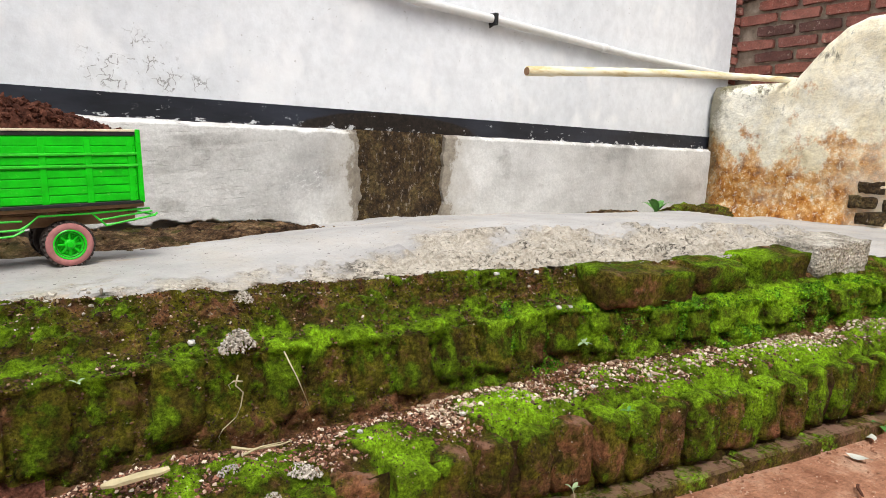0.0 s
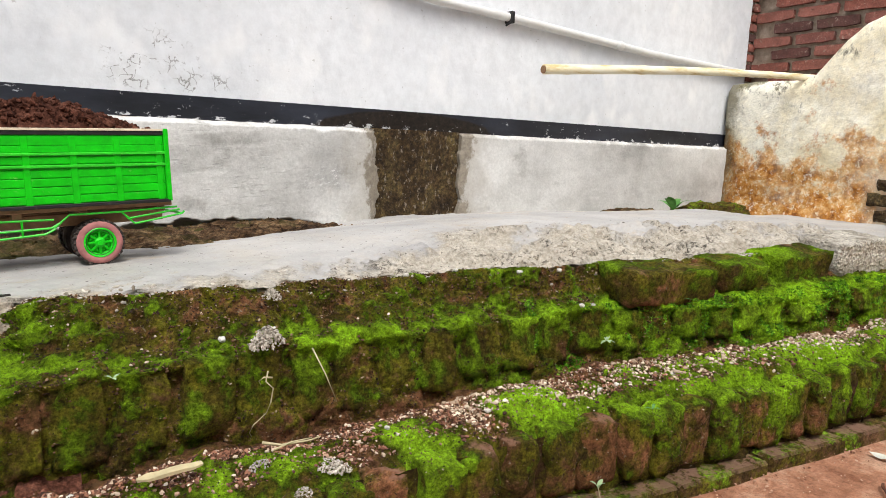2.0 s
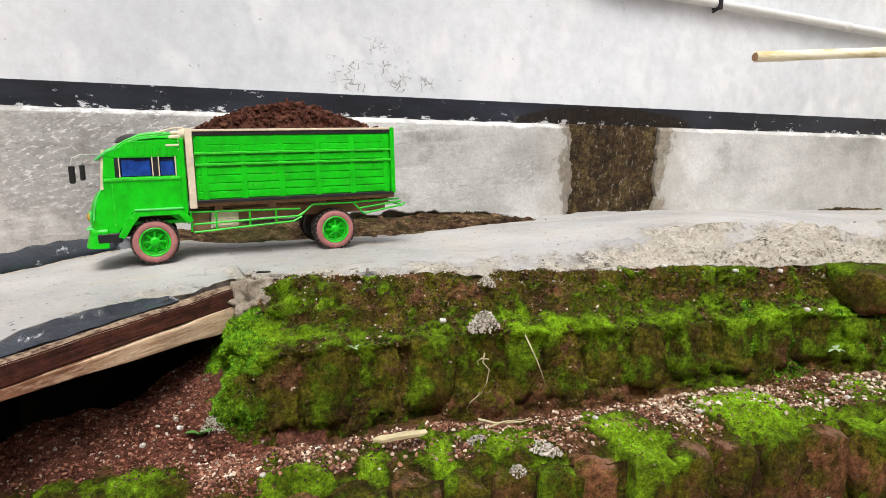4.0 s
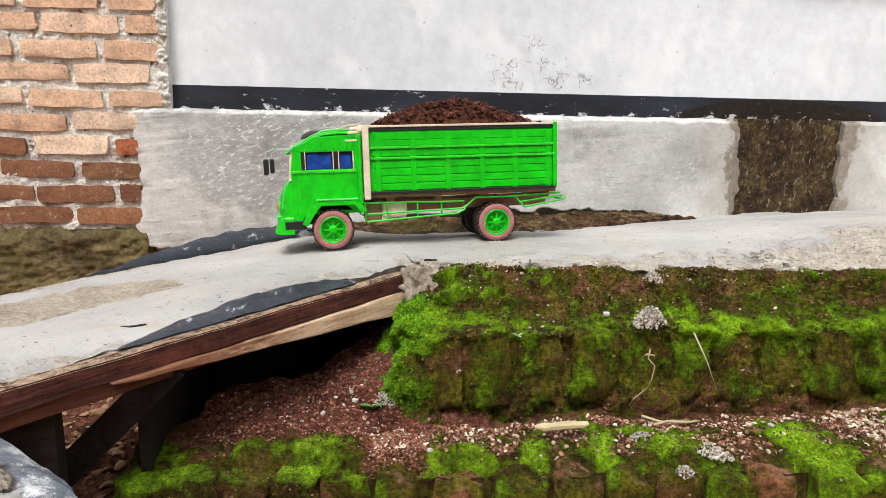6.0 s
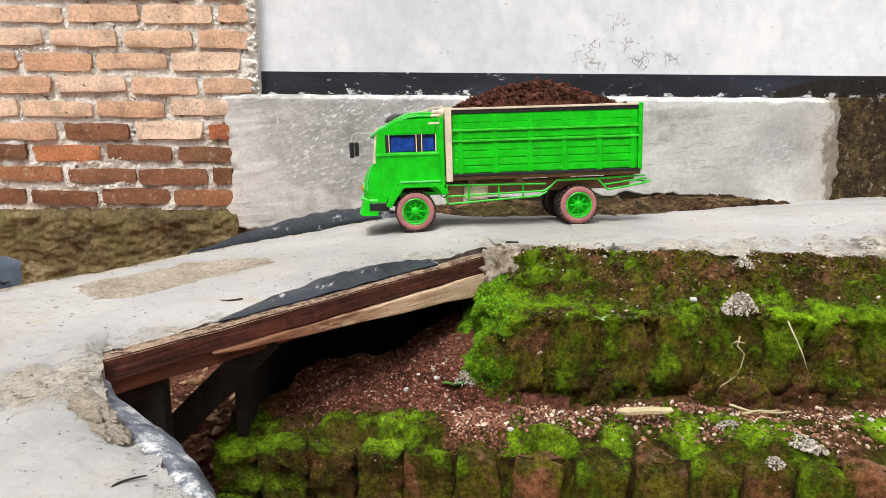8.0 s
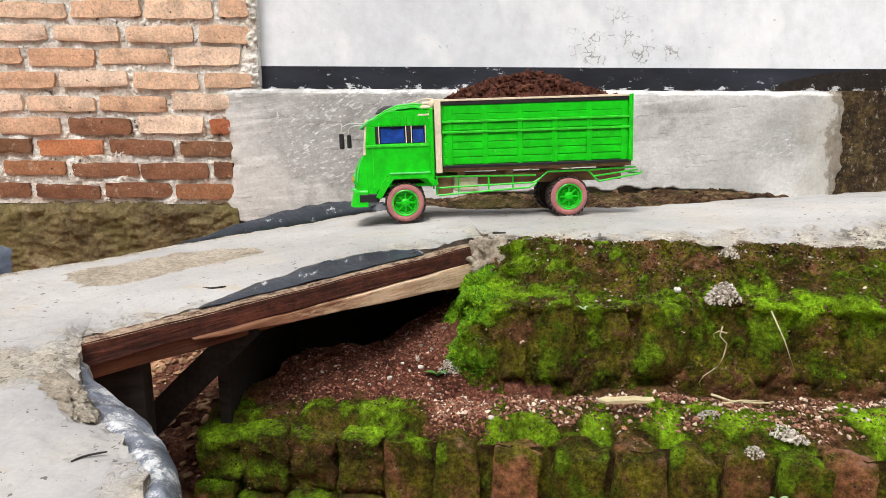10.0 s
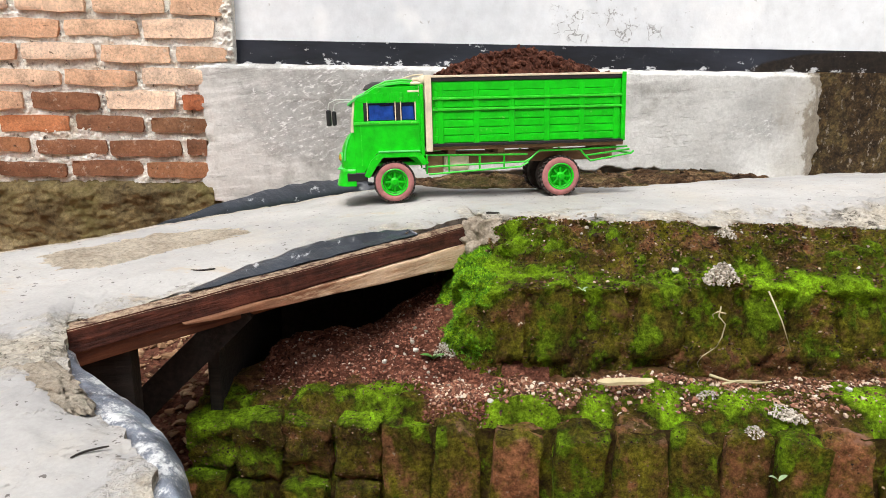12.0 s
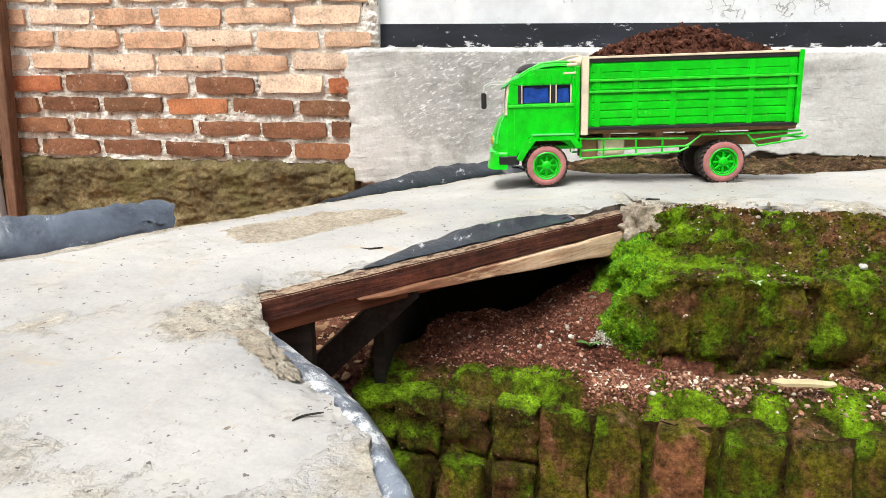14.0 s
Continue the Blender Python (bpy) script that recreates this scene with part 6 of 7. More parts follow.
def nose_point(u, v):
    a = (u - 0.5) * math.pi
    z = 0.060 + 0.070 * v
    out = lerp([(0.0, 0.029), (0.3, 0.032), (0.6, 0.027), (0.85, 0.018), (1.0, 0.006)], v)
    c = math.copysign(abs(math.sin(a)) ** 0.55, math.sin(a))
    return 0.386 + out * max(0.0, math.cos(a)) ** 0.62, c * (CW - 0.001 - 0.004 * v), z


v, f = sheet(28, 14, nose_point)
n = len(v)
raw("hood", v + [(0.386 + (x - 0.386) * 0.9 - 0.001, y * 0.96, z) for x, y, z in v], f + [tuple(k + n for k in q[::-1]) for q in f], M["green"], cab, True)
for s in (1, -1):
    pts = [nose_point(0.5 + s * 0.33, w) for w in (0.25, 0.5, 0.75, 0.98)]
    part("hood_beading", tube([(x + 0.0008, y + s * 0.0008, z) for x, y, z in pts], 0.0017, 6), M["green_light"], cab)
part("cowl", boxes((0.380, 0.3905, -CW + 0.004, CW - 0.004, 0.122, 0.1295), bevel=0.002), M["green"], cab)
part("windscreen", slab_of([(0.3865, 0.128), (0.3905, 0.128), (0.384, 0.190), (0.380, 0.190)], -CW + 0.006, CW - 0.006), M["blue_glass"], cab, "dark blue windscreen")
for y in (-CW + 0.003, 0.0, CW - 0.004):
    part("screen_frame", slab_of([(0.3875, 0.127), (0.3935, 0.127), (0.387, 0.191), (0.381, 0.191)], y - 0.0016, y + 0.0018, 0.0004), M["cream"], cab, "bare cream screen frame")
bm = slab_of([(0.364, 0.1950), (0.382, 0.188), (0.398, 0.176), (0.3965, 0.173), (0.381, 0.183), (0.364, 0.190)], -CW - 0.001, CW + 0.001, 0.0008)
part("sun_visor", bm, M["green_light"], cab, "pale green sun visor")
for s in (1, -1):
    part("wiper", tube([(0.3945, s * 0.030, 0.131), (0.3905, s * 0.012, 0.160)], 0.001, 5), M["wire"], cab)


def bumper_point(u, v):
    a = (u - 0.5) * math.pi
    c = math.copysign(abs(math.sin(a)) ** 0.5, math.sin(a))
    return 0.388 + (0.030 + 0.008 * (1 - v)) * max(0.0, math.cos(a)) ** 0.5, c * (CW + 0.001), 0.036 + 0.027 * v - 0.004 * abs(c) * (1 - v)


v, f = sheet(28, 5, bumper_point)
n = len(v)
raw("front_bumper", v + [(0.390 + (x - 0.390) * 0.88 - 0.001, y * 0.95, z) for x, y, z in v], f + [tuple(k + n for k in q[::-1]) for q in f] + [(i * 6 + 5, (i + 1) * 6 + 5, (i + 1) * 6 + 5 + n, i * 6 + 5 + n) for i in range(28)], M["green_worn"], truck, True)
part("bumper_bar", boxes((0.394, 0.4220, -0.058, 0.058, 0.0615, 0.0645), bevel=0.001), M["green_light"], truck)
part("underbody", boxes((0.30, 0.395, -0.048, 0.048, 0.046, 0.068), bevel=0.003), M["black"], truck)
# rolled cover between cab and bed
roll = part("rolled_cover", tube([(0.256, -0.070, 0.214), (0.256, 0.0, 0.216), (0.256, 0.071, 0.214)], 0.0095, 12), M["cream"], truck, "beige rolled cover behind the cab", True)
for i in range(5):
    z = 0.186 + i * 0.0068
    part("cover_fold", boxes((0.2635 - 0.001 * i, 0.291 - 0.0035 * i, -0.064, 0.0705 + 0.0012 * (i % 2), z, z + 0.0062), bevel=0.002), M["cream"], roll)
part("cover_strap", tube([(0.300, 0.060, 0.2165), (0.275, 0.064, 0.2235), (0.256, 0.066, 0.2245)], 0.0016, 6), M["cream"], roll)

# the cab sits close behind its bed
CAB_PARTS = [cab, *cab.children] + [o for o in truck.children if o.name.split(".")[0] in ("fender", "fender_top", "rear_guard", "step_box", "headlamp", "lamp_rim", "mirror", "front_bumper", "bumper_bar", "underbody", "rolled_cover")]
CAB_PARTS += [q for o in truck.children for q in o.children if q.name.split(".")[0] in ("mirror_arm", "cover_fold", "cover_strap")]
for ob in CAB_PARTS:
    if ob.location.x > 0.1:
        ob.location.x = 0.242 + (ob.location.x - 0.25) * 0.955
    else:
        for q in ob.data.vertices:
            q.co.x = 0.242 + (q.co.x - 0.25) * 0.955

# soil load
load = thing("soil_load", "heap of dark reddish brown soil filling the truck bed", "soil", m=TRUCK)


def heap_z(x, y):
    u = (x - X0) / (X1 - X0)
    w = y / HW
    ridge = lerp([(0.0, -0.010), (0.07, 0.008), (0.14, 0.020), (0.26, 0.034), (0.36, 0.050), (0.47, 0.056), (0.58, 0.053), (0.72, 0.044), (0.86, 0.028), (0.95, 0.014), (1.0, 0.002)], u)
    return Z1 - 0.008 + ridge * max(0.0, 1 - abs(w) ** 2.4) + 0.006 * fbm(x * 60, y * 60, 0) + 0.003 * fbm(x * 160, y * 160, 2)


v, f = sheet(110, 48, lambda a, b: (X0 + 0.005 + a * (X1 - X0 - 0.010), (2 * b - 1) * (HW - 0.005), heap_z(X0 + a * (X1 - X0), (2 * b - 1) * HW)))
raw("soil_core", v, f, M["cargo"], load, True)


def pebbles(name, count, spot, sizes, material, parent, seed, flat=0.7):
    """Many small angular stones in one mesh; spot(rng) gives a place or None."""
    rng = random.Random(seed)
    ico = bmesh.new()
    bmesh.ops.create_icosphere(ico, subdivisions=1, radius=1)
    ico.verts.ensure_lookup_table()
    base = [v.co.copy() for v in ico.verts]
    tris = [tuple(v.index for v in f.verts) for f in ico.faces]
    ico.free()
    vs, fs = [], []
    made = 0
    while made < count:
        p = spot(rng)
        if p is None:
            continue
        s = sizes[0] + (sizes[1] - sizes[0]) * rng.random() ** 3
        rot = Euler((rng.random() * 6, rng.random() * 6, rng.random() * 6)).to_matrix()
        sc = Vector((rng.uniform(0.6, 1.5), rng.uniform(0.6, 1.2), rng.uniform(0.35, 0.9)))
        k = len(vs)
        for b in base:
            q = rot @ Vector((b.x * sc.x, b.y * sc.y, b.z * sc.z)) * s * rng.uniform(0.62, 1.25)
            vs.append((p[0] + q.x, p[1] + q.y, p[2] + q.z * flat))
        fs += [(a + k, b + k, c + k) for a, b, c in tris]
        made += 1
    ob = raw(name, vs, fs, material, parent)
    return ob


def heap_spot(rng):
    a, b = rng.random(), rng.random()
    if abs(2 * b - 1) > 0.93:
        return None
    x, y = X0 + 0.01 + a * (X1 - X0 - 0.02), (2 * b - 1) * (HW - 0.008)
    return x, y, heap_z(x, y) + 0.001


tagged(pebbles("loose_soil", 1800, heap_spot, (0.0014, 0.0085), M["cargo"], load, 3, 0.9), kind="stuff")

# ---------------------------------------------------------------- edge timber, board and frame under the ramp
PA, PB = Vector((0.018, 1.103, 0.314)), Vector((-0.437, 0.724, 0.274))
ALONG = (PB - PA).normalized()
INWARD = Vector((ALONG.y, -ALONG.x, 0)).normalized()
if INWARD.y < 0:
    INWARD = -INWARD


def timber(name, label, category, start, length, along, width, height, material, wear, seed, drop0=0.0, taper=1.0):
    """A worn timber of rectangular section; its top outer edge runs from start along the given way."""
    x = along.normalized()
    y = INWARD - x * INWARD.dot(x)
    y.normalize()
    z = x.cross(y)
    if z.z < 0:
        z = -z
    m = Matrix(((x.x, y.x, z.x, start.x), (x.y, y.y, z.y, start.y), (x.z, y.z, z.z, start.z), (0, 0, 0, 1)))
    bm = bmesh.new()
    bmesh.ops.create_cube(bm, size=1)
    bmesh.ops.subdivide_edges(bm, edges=[e for e in bm.edges if abs((e.verts[0].co - e.verts[1].co).x) > 0.5], cuts=40)
    bmesh.ops.bevel(bm, geom=[e for e in bm.edges if abs((e.verts[0].co - e.verts[1].co).x) > 0.001 and len(e.link_faces) == 2 and e.calc_face_angle(0) > 0.5], offset=0.06, segments=2, affect="EDGES")
    for v in bm.verts:
        u = v.co.x + 0.5
        h = height * (1 + (taper - 1) * u)
        p = Vector((u * length, (v.co.y + 0.5) * width, (v.co.z - 0.5) * h))
        q = Vector((p.x * 14, p.y * 60, p.z * 60 + seed))
        v.co = p + noise.noise_vector(q) * wear
    ob = part(name, bm, material)
    ob.matrix_world = m
    return tagged(ob, label, category)


L = (PB - PA).length
timber("timber_beam", "dark weathered timber edging the concrete ramp", "timber", PA, L + 0.01, ALONG, 0.026, 0.0265, M["beam_wood"], 0.0022, 1)
timber("split_board", "pale split board nailed below the dark ramp timber", "board", PA + ALONG * -0.006 + Vector((0.002, -0.006, -0.0272)), 0.47, ALONG, 0.012, 0.035, M["pale_wood"], 0.0034, 5, 0, 0.03)
timber("lower_board", "reddish brown board below the ramp timber", "board", PA + ALONG * 0.18 + INWARD * 0.004 + Vector((0, 0, -0.0270)), L - 0.16, ALONG, 0.014, 0.017, M["old_wood"], 0.0018, 8)


def strut(name, label, a, b, w, h, seed):
    a, b = Vector(a), Vector(b)
    bm = bmesh.new()
    bmesh.ops.create_cube(bm, size=1)
    bmesh.ops.subdivide_edges(bm, edges=bm.edges, cuts=3, use_grid_fill=True)
    for v in bm.verts:
        p = Vector((v.co.x * w, v.co.y * h, (v.co.z + 0.5) * (b - a).length))
        v.co = p + noise.noise_vector(p * 40 + Vector((seed, 0, 0))) * 0.002
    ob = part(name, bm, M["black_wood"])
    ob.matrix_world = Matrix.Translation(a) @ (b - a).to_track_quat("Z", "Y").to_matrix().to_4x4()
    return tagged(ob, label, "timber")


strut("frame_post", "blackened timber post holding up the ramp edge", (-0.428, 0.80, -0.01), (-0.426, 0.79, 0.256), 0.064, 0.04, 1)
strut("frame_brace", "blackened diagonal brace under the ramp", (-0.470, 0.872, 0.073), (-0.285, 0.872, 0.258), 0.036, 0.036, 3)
# two black boards added to darken the hollow where only shade lies
strut("frame_board", "black board added in place of the shade beside the hollow", (-0.322, 1.22, 0.10), (-0.332, 0.880, 0.10), 0.016, 0.20, 9)
strut("frame_board", "black board added to keep the back of the hollow dark", (-0.33, 1.26, 0.14), (0.03, 1.33, 0.15), 0.016, 0.30, 10)
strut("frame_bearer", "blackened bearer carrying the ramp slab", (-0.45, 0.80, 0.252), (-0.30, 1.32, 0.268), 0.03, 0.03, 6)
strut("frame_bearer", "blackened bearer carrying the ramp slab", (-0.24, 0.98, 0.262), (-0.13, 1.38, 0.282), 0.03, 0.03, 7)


# ---------------------------------------------------------------- plastic sheeting under the concrete
def cloth(name, label, nu, nv, func, material="tarp"):
    v, f = sheet(nu, nv, func)
    n = len(v)
    vs = v + [(x, y, z - 0.0012) for x, y, z in v]
    ob = raw(name, vs, f + [tuple(k + n for k in q[::-1]) for q in f], M[material], None, True)
    return tagged(ob, label, "plastic sheet")


def sheet_edge(u, v):
    s = 0.16 + 0.60 * u
    p = PA + (PB - PA) * s
    w = 0.052 * max(0.0, math.sin(math.pi * u)) ** 0.6 * (0.75 + 0.45 * (1 - u))
    q = p + INWARD * (0.019 + w * v)
    bump = 0.010 * math.sin(math.pi * v) * math.sin(math.pi * u) + 0.002 * fbm(q.x * 30, q.y * 30, 0)
    return q.x, q.y, max(p.z + 0.001, ramp_z(q.x, q.y, p.z) + 0.0025) + bump


cloth("plastic_sheet", "dark grey plastic sheet showing along the ramp timber", 60, 10, sheet_edge, "dark_sheet")

FAR_BASE = [(-0.52, 1.165, 0.292, 0.002), (-0.46, 1.262, 0.295, 0.010), (-0.37, 1.36, 0.300, 0.024), (-0.27, 1.45, 0.304, 0.032), (-0.19, 1.495, 0.310, 0.028), (-0.13, 1.51, 0.318, 0.006)]
LEFT_BASE = [(-1.25, 0.50, 0.285, 0.05), (-0.85, 0.725, 0.285, 0.05), (-0.775, 0.79, 0.288, 0.050), (-0.728, 0.845, 0.290, 0.047), (-0.700, 0.905, 0.292, 0.044), (-0.658, 0.972, 0.294, 0.042)]


def along_base(base, u):
    f = u * (len(base) - 1)
    i = min(int(f), len(base) - 2)
    w = f - i
    return [a + (b - a) * w for a, b in zip(base[i], base[i + 1])]


def curl(base, lean):
    def point(u, v):
        x, y, z, h = along_base(base, u)
        g = v ** 0.8
        wr = (0.005 + 0.012 * max(0.0, u - 0.75) / 0.25) * fbm(x * 22, y * 22, v * 3)
        return x - lean * h * v * v - 0.003, y + lean * h * v * v + wr + 0.004, z - 0.012 + (h + 0.012) * g + wr
    return point


cloth("plastic_sheet", "dark grey plastic sheet curling up past the far ramp edge", 60, 10, curl(FAR_BASE, 0.8), "dark_sheet")
cloth("plastic_sheet", "folded grey plastic sheet standing up beside the ramp", 80, 12, curl(LEFT_BASE, 0.5))
NEAR_BASE = [(-0.445, 0.748, -0.440, 0.752), (-0.405, 0.662, -0.409, 0.711), (-0.366, 0.605, -0.354, 0.659), (-0.345, 0.566, -0.313, 0.619), (-0.296, 0.530, -0.275, 0.574), (-0.258, 0.486, -0.235, 0.508), (-0.226, 0.44, -0.202, 0.442), (-0.21, 0.30, -0.182, 0.30), (-0.215, 0.0, -0.185, 0.0)]


def near_sheet(u, v):
    x0, y0, x1, y1 = along_base(NEAR_BASE, u)
    w = v * 1.3 - 0.3
    wr = 0.0022 * fbm(x0 * 17, y0 * 17, v * 3)
    return x0 + (x1 - x0) * w + wr, y0 + (y1 - y0) * w + wr, 0.258 - 0.010 * max(0, w) - 0.008 * max(0, w) ** 3 + wr + 0.008 * math.sin(math.pi * max(0, w))


cloth("plastic_sheet", "silvery grey plastic sheet, cement-splashed, hanging out under the ramp edge", 90, 14, near_sheet, "silver_sheet")

# rough sand patch left on the concrete
_k = Mat("tan_spilled_sand", 0.95)
_k.color(_k.mix(0.9, _k.ramp(_k.noise(14, 7, 0.7), [(0.36, (0.42, 0.345, 0.265)), (0.62, (0.62, 0.545, 0.44))]), _k.ramp(_k.noise(130, 6, 0.8), [(0.36, 0.55), (0.5, 0.97), (0.64, 1.25)]), "MULTIPLY"))
M["sand"] = _k.bump(_k.noise(100, 7, 0.8), 0.008, 1.0).m
PATCH = [(-0.60, 0.965), (-0.545, 0.925), (-0.497, 0.918), (-0.455, 0.975), (-0.41, 1.03), (-0.345, 1.085), (-0.325, 1.125), (-0.37, 1.165), (-0.42, 1.172), (-0.49, 1.15), (-0.535, 1.085)]
pc = Vector((-0.465, 1.045))


def patch_point(u, v):
    a = u * 2 * math.pi
    k = u * len(PATCH)
    i = int(k) % len(PATCH)
    p = Vector(PATCH[i]).lerp(Vector(PATCH[(i + 1) % len(PATCH)]), k - int(k))
    r = v * (0.97 + 0.16 * fbm(math.cos(a) * 4, math.sin(a) * 4, 0) + 0.10 * fbm(math.cos(a) * 14, math.sin(a) * 14, 1))
    q = pc + (p - pc) * r
    return q.x, q.y, ramp_z(q.x, q.y) + (0.0045 + 0.0025 * fbm(q.x * 60, q.y * 60, 0)) * (1 - v ** 6) - 0.001 * v ** 6


v, f = sheet(180, 20, patch_point)
tagged(raw("sand_patch", v, f, M["sand"], None, True), "rough patch of spilled sandy mortar on the concrete", "mortar patch", kind="structure")


def crust(name, label, cx, cy, cz, rx, ry, rz, seed, turn=0, material=None, top=9.0):
    """A lump of crumbling concrete."""
    bm = bmesh.new()
    bmesh.ops.create_icosphere(bm, subdivisions=5, radius=1)
    for v in bm.verts:
        d = 1 + 0.30 * fbm(v.co.x * 1.6 + seed, v.co.y * 1.6, v.co.z * 1.6) + 0.20 * fbm(v.co.x * 5 + seed, v.co.y * 5, v.co.z * 5) + 0.10 * fbm(v.co.x * 16, v.co.y * 16, v.co.z * 16)
        v.co = Vector((v.co.x * rx, v.co.y * ry, v.co.z * rz)) * d
        v.co.z = min(v.co.z, top + 0.004 * fbm(v.co.x * 60, v.co.y * 60, 0))
    ob = part(name, bm, material or M["rough_concrete"], None, "", True)
    ob.matrix_world = pose(cx, cy, cz, 0, 0, turn)
    return tagged(ob, label, "concrete")


crust("concrete_spill", "crumbling concrete spill at the end of the ramp timber", 0.046, 1.108, 0.282, 0.048, 0.032, 0.056, 1, 20, M["sand"], 0.045)
crust("mortar_ridge", "crumbling ridge of sandy mortar at the edge of the concrete", -0.383, 0.606, 0.271, 0.072, 0.020, 0.011, 11, -45, M["sand"])
crust("concrete_spill", "pale crumb of spilled concrete on the mossy bank", 0.118, 1.062, 0.303, 0.034, 0.018, 0.008, 4, -15, M["sand"])
# dark lump added where a shaded, mossy crevice runs under the old wall
crust("soil_mound", "dark mossy lump standing in for the shaded crevice at the old wall's foot", 2.86, 1.84, 0.245, 0.30, 0.14, 0.085, 12, 0, M["dark_earth"])

# ---------------------------------------------------------------- apron beyond the ramp
v, f = sheet(40, 40, lambda a, b: (1.75 + a * 1.6, 0.84 - 0.14 * a + b * 1.0, 0.300 - 0.02 * a + 0.004 * fbm(a * 8, b * 8, 3)))
tagged(raw("apron", v, f, M["concrete"], None, True), "pale concrete apron beyond the end of the ramp", "pavement", kind="structure")

# loose bricks along the ramp edge
STONES = [(1.105, 0.848, 0.307, 0.246, 0.10, 0.068, -8, "mossy worn brick lying at the ramp edge"), (1.318, 0.828, 0.312, 0.150, 0.10, 0.062, -3, "half mossy brick tucked under the ramp edge"), (1.532, 0.815, 0.316, 0.196, 0.10, 0.068, -6, "moss-covered brick under the ramp edge")]
EDGE_STONES = []
for i, (x, y, z, a, b, c, t, text) in enumerate(STONES):
    ob = new("mossy_brick", worn_block(a, b, c, 0.008, 70 + i, 6, 0.26))
    ob.data.materials.append(M["moss_kerb"])
    ob.matrix_world = pose(x, y, z, 6, 2 - 2 * i, t)
    grown(ob, lambda p: clamp(0.36 + 0.6 * green_at(p) + 0.06 * i + 4.0 * (p.z - z)))
    EDGE_STONES.append(tagged(ob, text, "brick", "loose bricks at the ramp edge"))
ob = new("pale_block", worn_block(0.215, 0.11, 0.082, 0.006, 80, 9, 0.06))
ob.data.materials.append(M["rough_concrete"])
ob.matrix_world = pose(1.755, 0.792, 0.330, 3, -2, -6)
tagged(ob, "pale rough concrete block at the end of the ramp", "concrete block")

# ---------------------------------------------------------------- bamboo, pipe, door post
bm = bmesh.new()
B0, B1 = Vector((1.772, 1.896, 0.848)), Vector((3.42, 1.70, 0.952))
pts, rad = [], []
for i in range(61):
    w = i / 60
    pts.append(B0.lerp(B1, w) + Vector((0, 0, 0.012 * math.sin(w * 3.1))))
    knot = min(abs(w - q) for q in (0.06, 0.30, 0.54, 0.78))
    rad.append((1 - 0.22 * w) * (1.12 if knot < 0.008 else 1.0))
tube(pts, 0.0185, 14, bm, rad)
bamboo = tagged(part("bamboo_pole", bm, M["bamboo"], None, "", True), "dry yellow bamboo pole lying on top of the old wall", "bamboo pole")
part("cut_end", tube([B0 - Vector((0.003, 0, 0)), B0 + Vector((0.002, 0, 0))], 0.0145, 14), M["truck_wood"], bamboo, "darker hollow cut end")
pipe = thing("drain_pipe", "white plastic drain pipe fixed across the house wall", "pipe")
PIPE = [(1.10, 2.082, 1.105), (1.397, 2.082, 1.066), (1.759, 2.082, 1.054), (2.148, 2.082, 1.036), (2.605, 2.082, 1.014), (3.211, 2.082, 1.004), (3.52, 2.082, 1.0)]
part("pipe_run", tube(PIPE, 0.0165, 16), M["pvc"], pipe, "", True)
part("clip", boxes((1.745, 1.763, 2.060, 2.102, 1.031, 1.076), bevel=0.003), M["black"], pipe, "dark pipe clip")
part("clip_tail", tube([(1.748, 2.066, 1.034), (1.738, 2.085, 1.022)], 0.004, 6), M["black"], pipe)
bm = lathe([(0.0165, -0.02), (0.0195, -0.018), (0.0195, 0.018), (0.0165, 0.02)], 16)
part("pipe_socket", bm, M["pvc"], pipe, "", True).matrix_local = pose(2.40, 2.082, 1.0240, 0, 0, 90)
post = tagged(part("door_post", boxes((-1.850, -1.812, 2.02, 2.06, -0.01, 2.2), bevel=0.003), M["post_wood"]), "brown wooden door post against the brick wall", "door post", kind="structure")
for q in post.data.vertices:
    q.co.x += (q.co.z - 0.4) * 0.27 * 0.28
panel = tagged(part("door_panel", boxes((-2.38, -1.905, 2.025, 2.055, -0.01, 2.2), bevel=0.002), M["white"]), "pale painted door panel beside its post", "door", kind="structure")

# ---------------------------------------------------------------- small things
M["straw"] = mat_paint("dry_straw", (0.55, 0.47, 0.28), 0.3, 0.7)
M["leaf"] = mat_paint("weed_leaf_green", (0.10, 0.28, 0.05), 0.4, 0.5)
M["pale_leaf"] = mat_paint("pale_leaf", (0.34, 0.46, 0.24), 0.25, 0.6)
M["dry_leaf"] = mat_paint("dry_leaf", (0.60, 0.60, 0.52), 0.25, 0.6)
TIER_BVH = BVHTree.FromPolygons(TV, TF)
TERR_BVH = BVHTree.FromPolygons(EV, EF)
HOL_BVH = BVHTree.FromPolygons(HV, HF)


def drop(bvh, x, y, default=None):
    hit = bvh.ray_cast(Vector((x, y, 1.5)), Vector((0, 0, -1)))
    return hit[0].z if hit[0] else default


def crumb_pile(x, y, z, r, h, n, seed):
    """A crumbly lump of old mortar."""
    top = thing("mortar_lump", "crumbly whitish lump of old mortar resting on the moss", "mortar lump", "mortar lumps", pose(x, y, z, 0, 0, seed * 40))

    def spot(rng):
        a, q = rng.random() * 6.283, rng.random() ** 0.6
        return r * q * math.cos(a) * 1.25, r * q * math.sin(a) * 0.8, h * (1 - q * q) * rng.uniform(0.3, 1.0)
    tagged(pebbles("loose_mortar", n, spot, (r * 0.06, r * 0.15), M["lump"], top, seed, 0.9), kind="stuff")


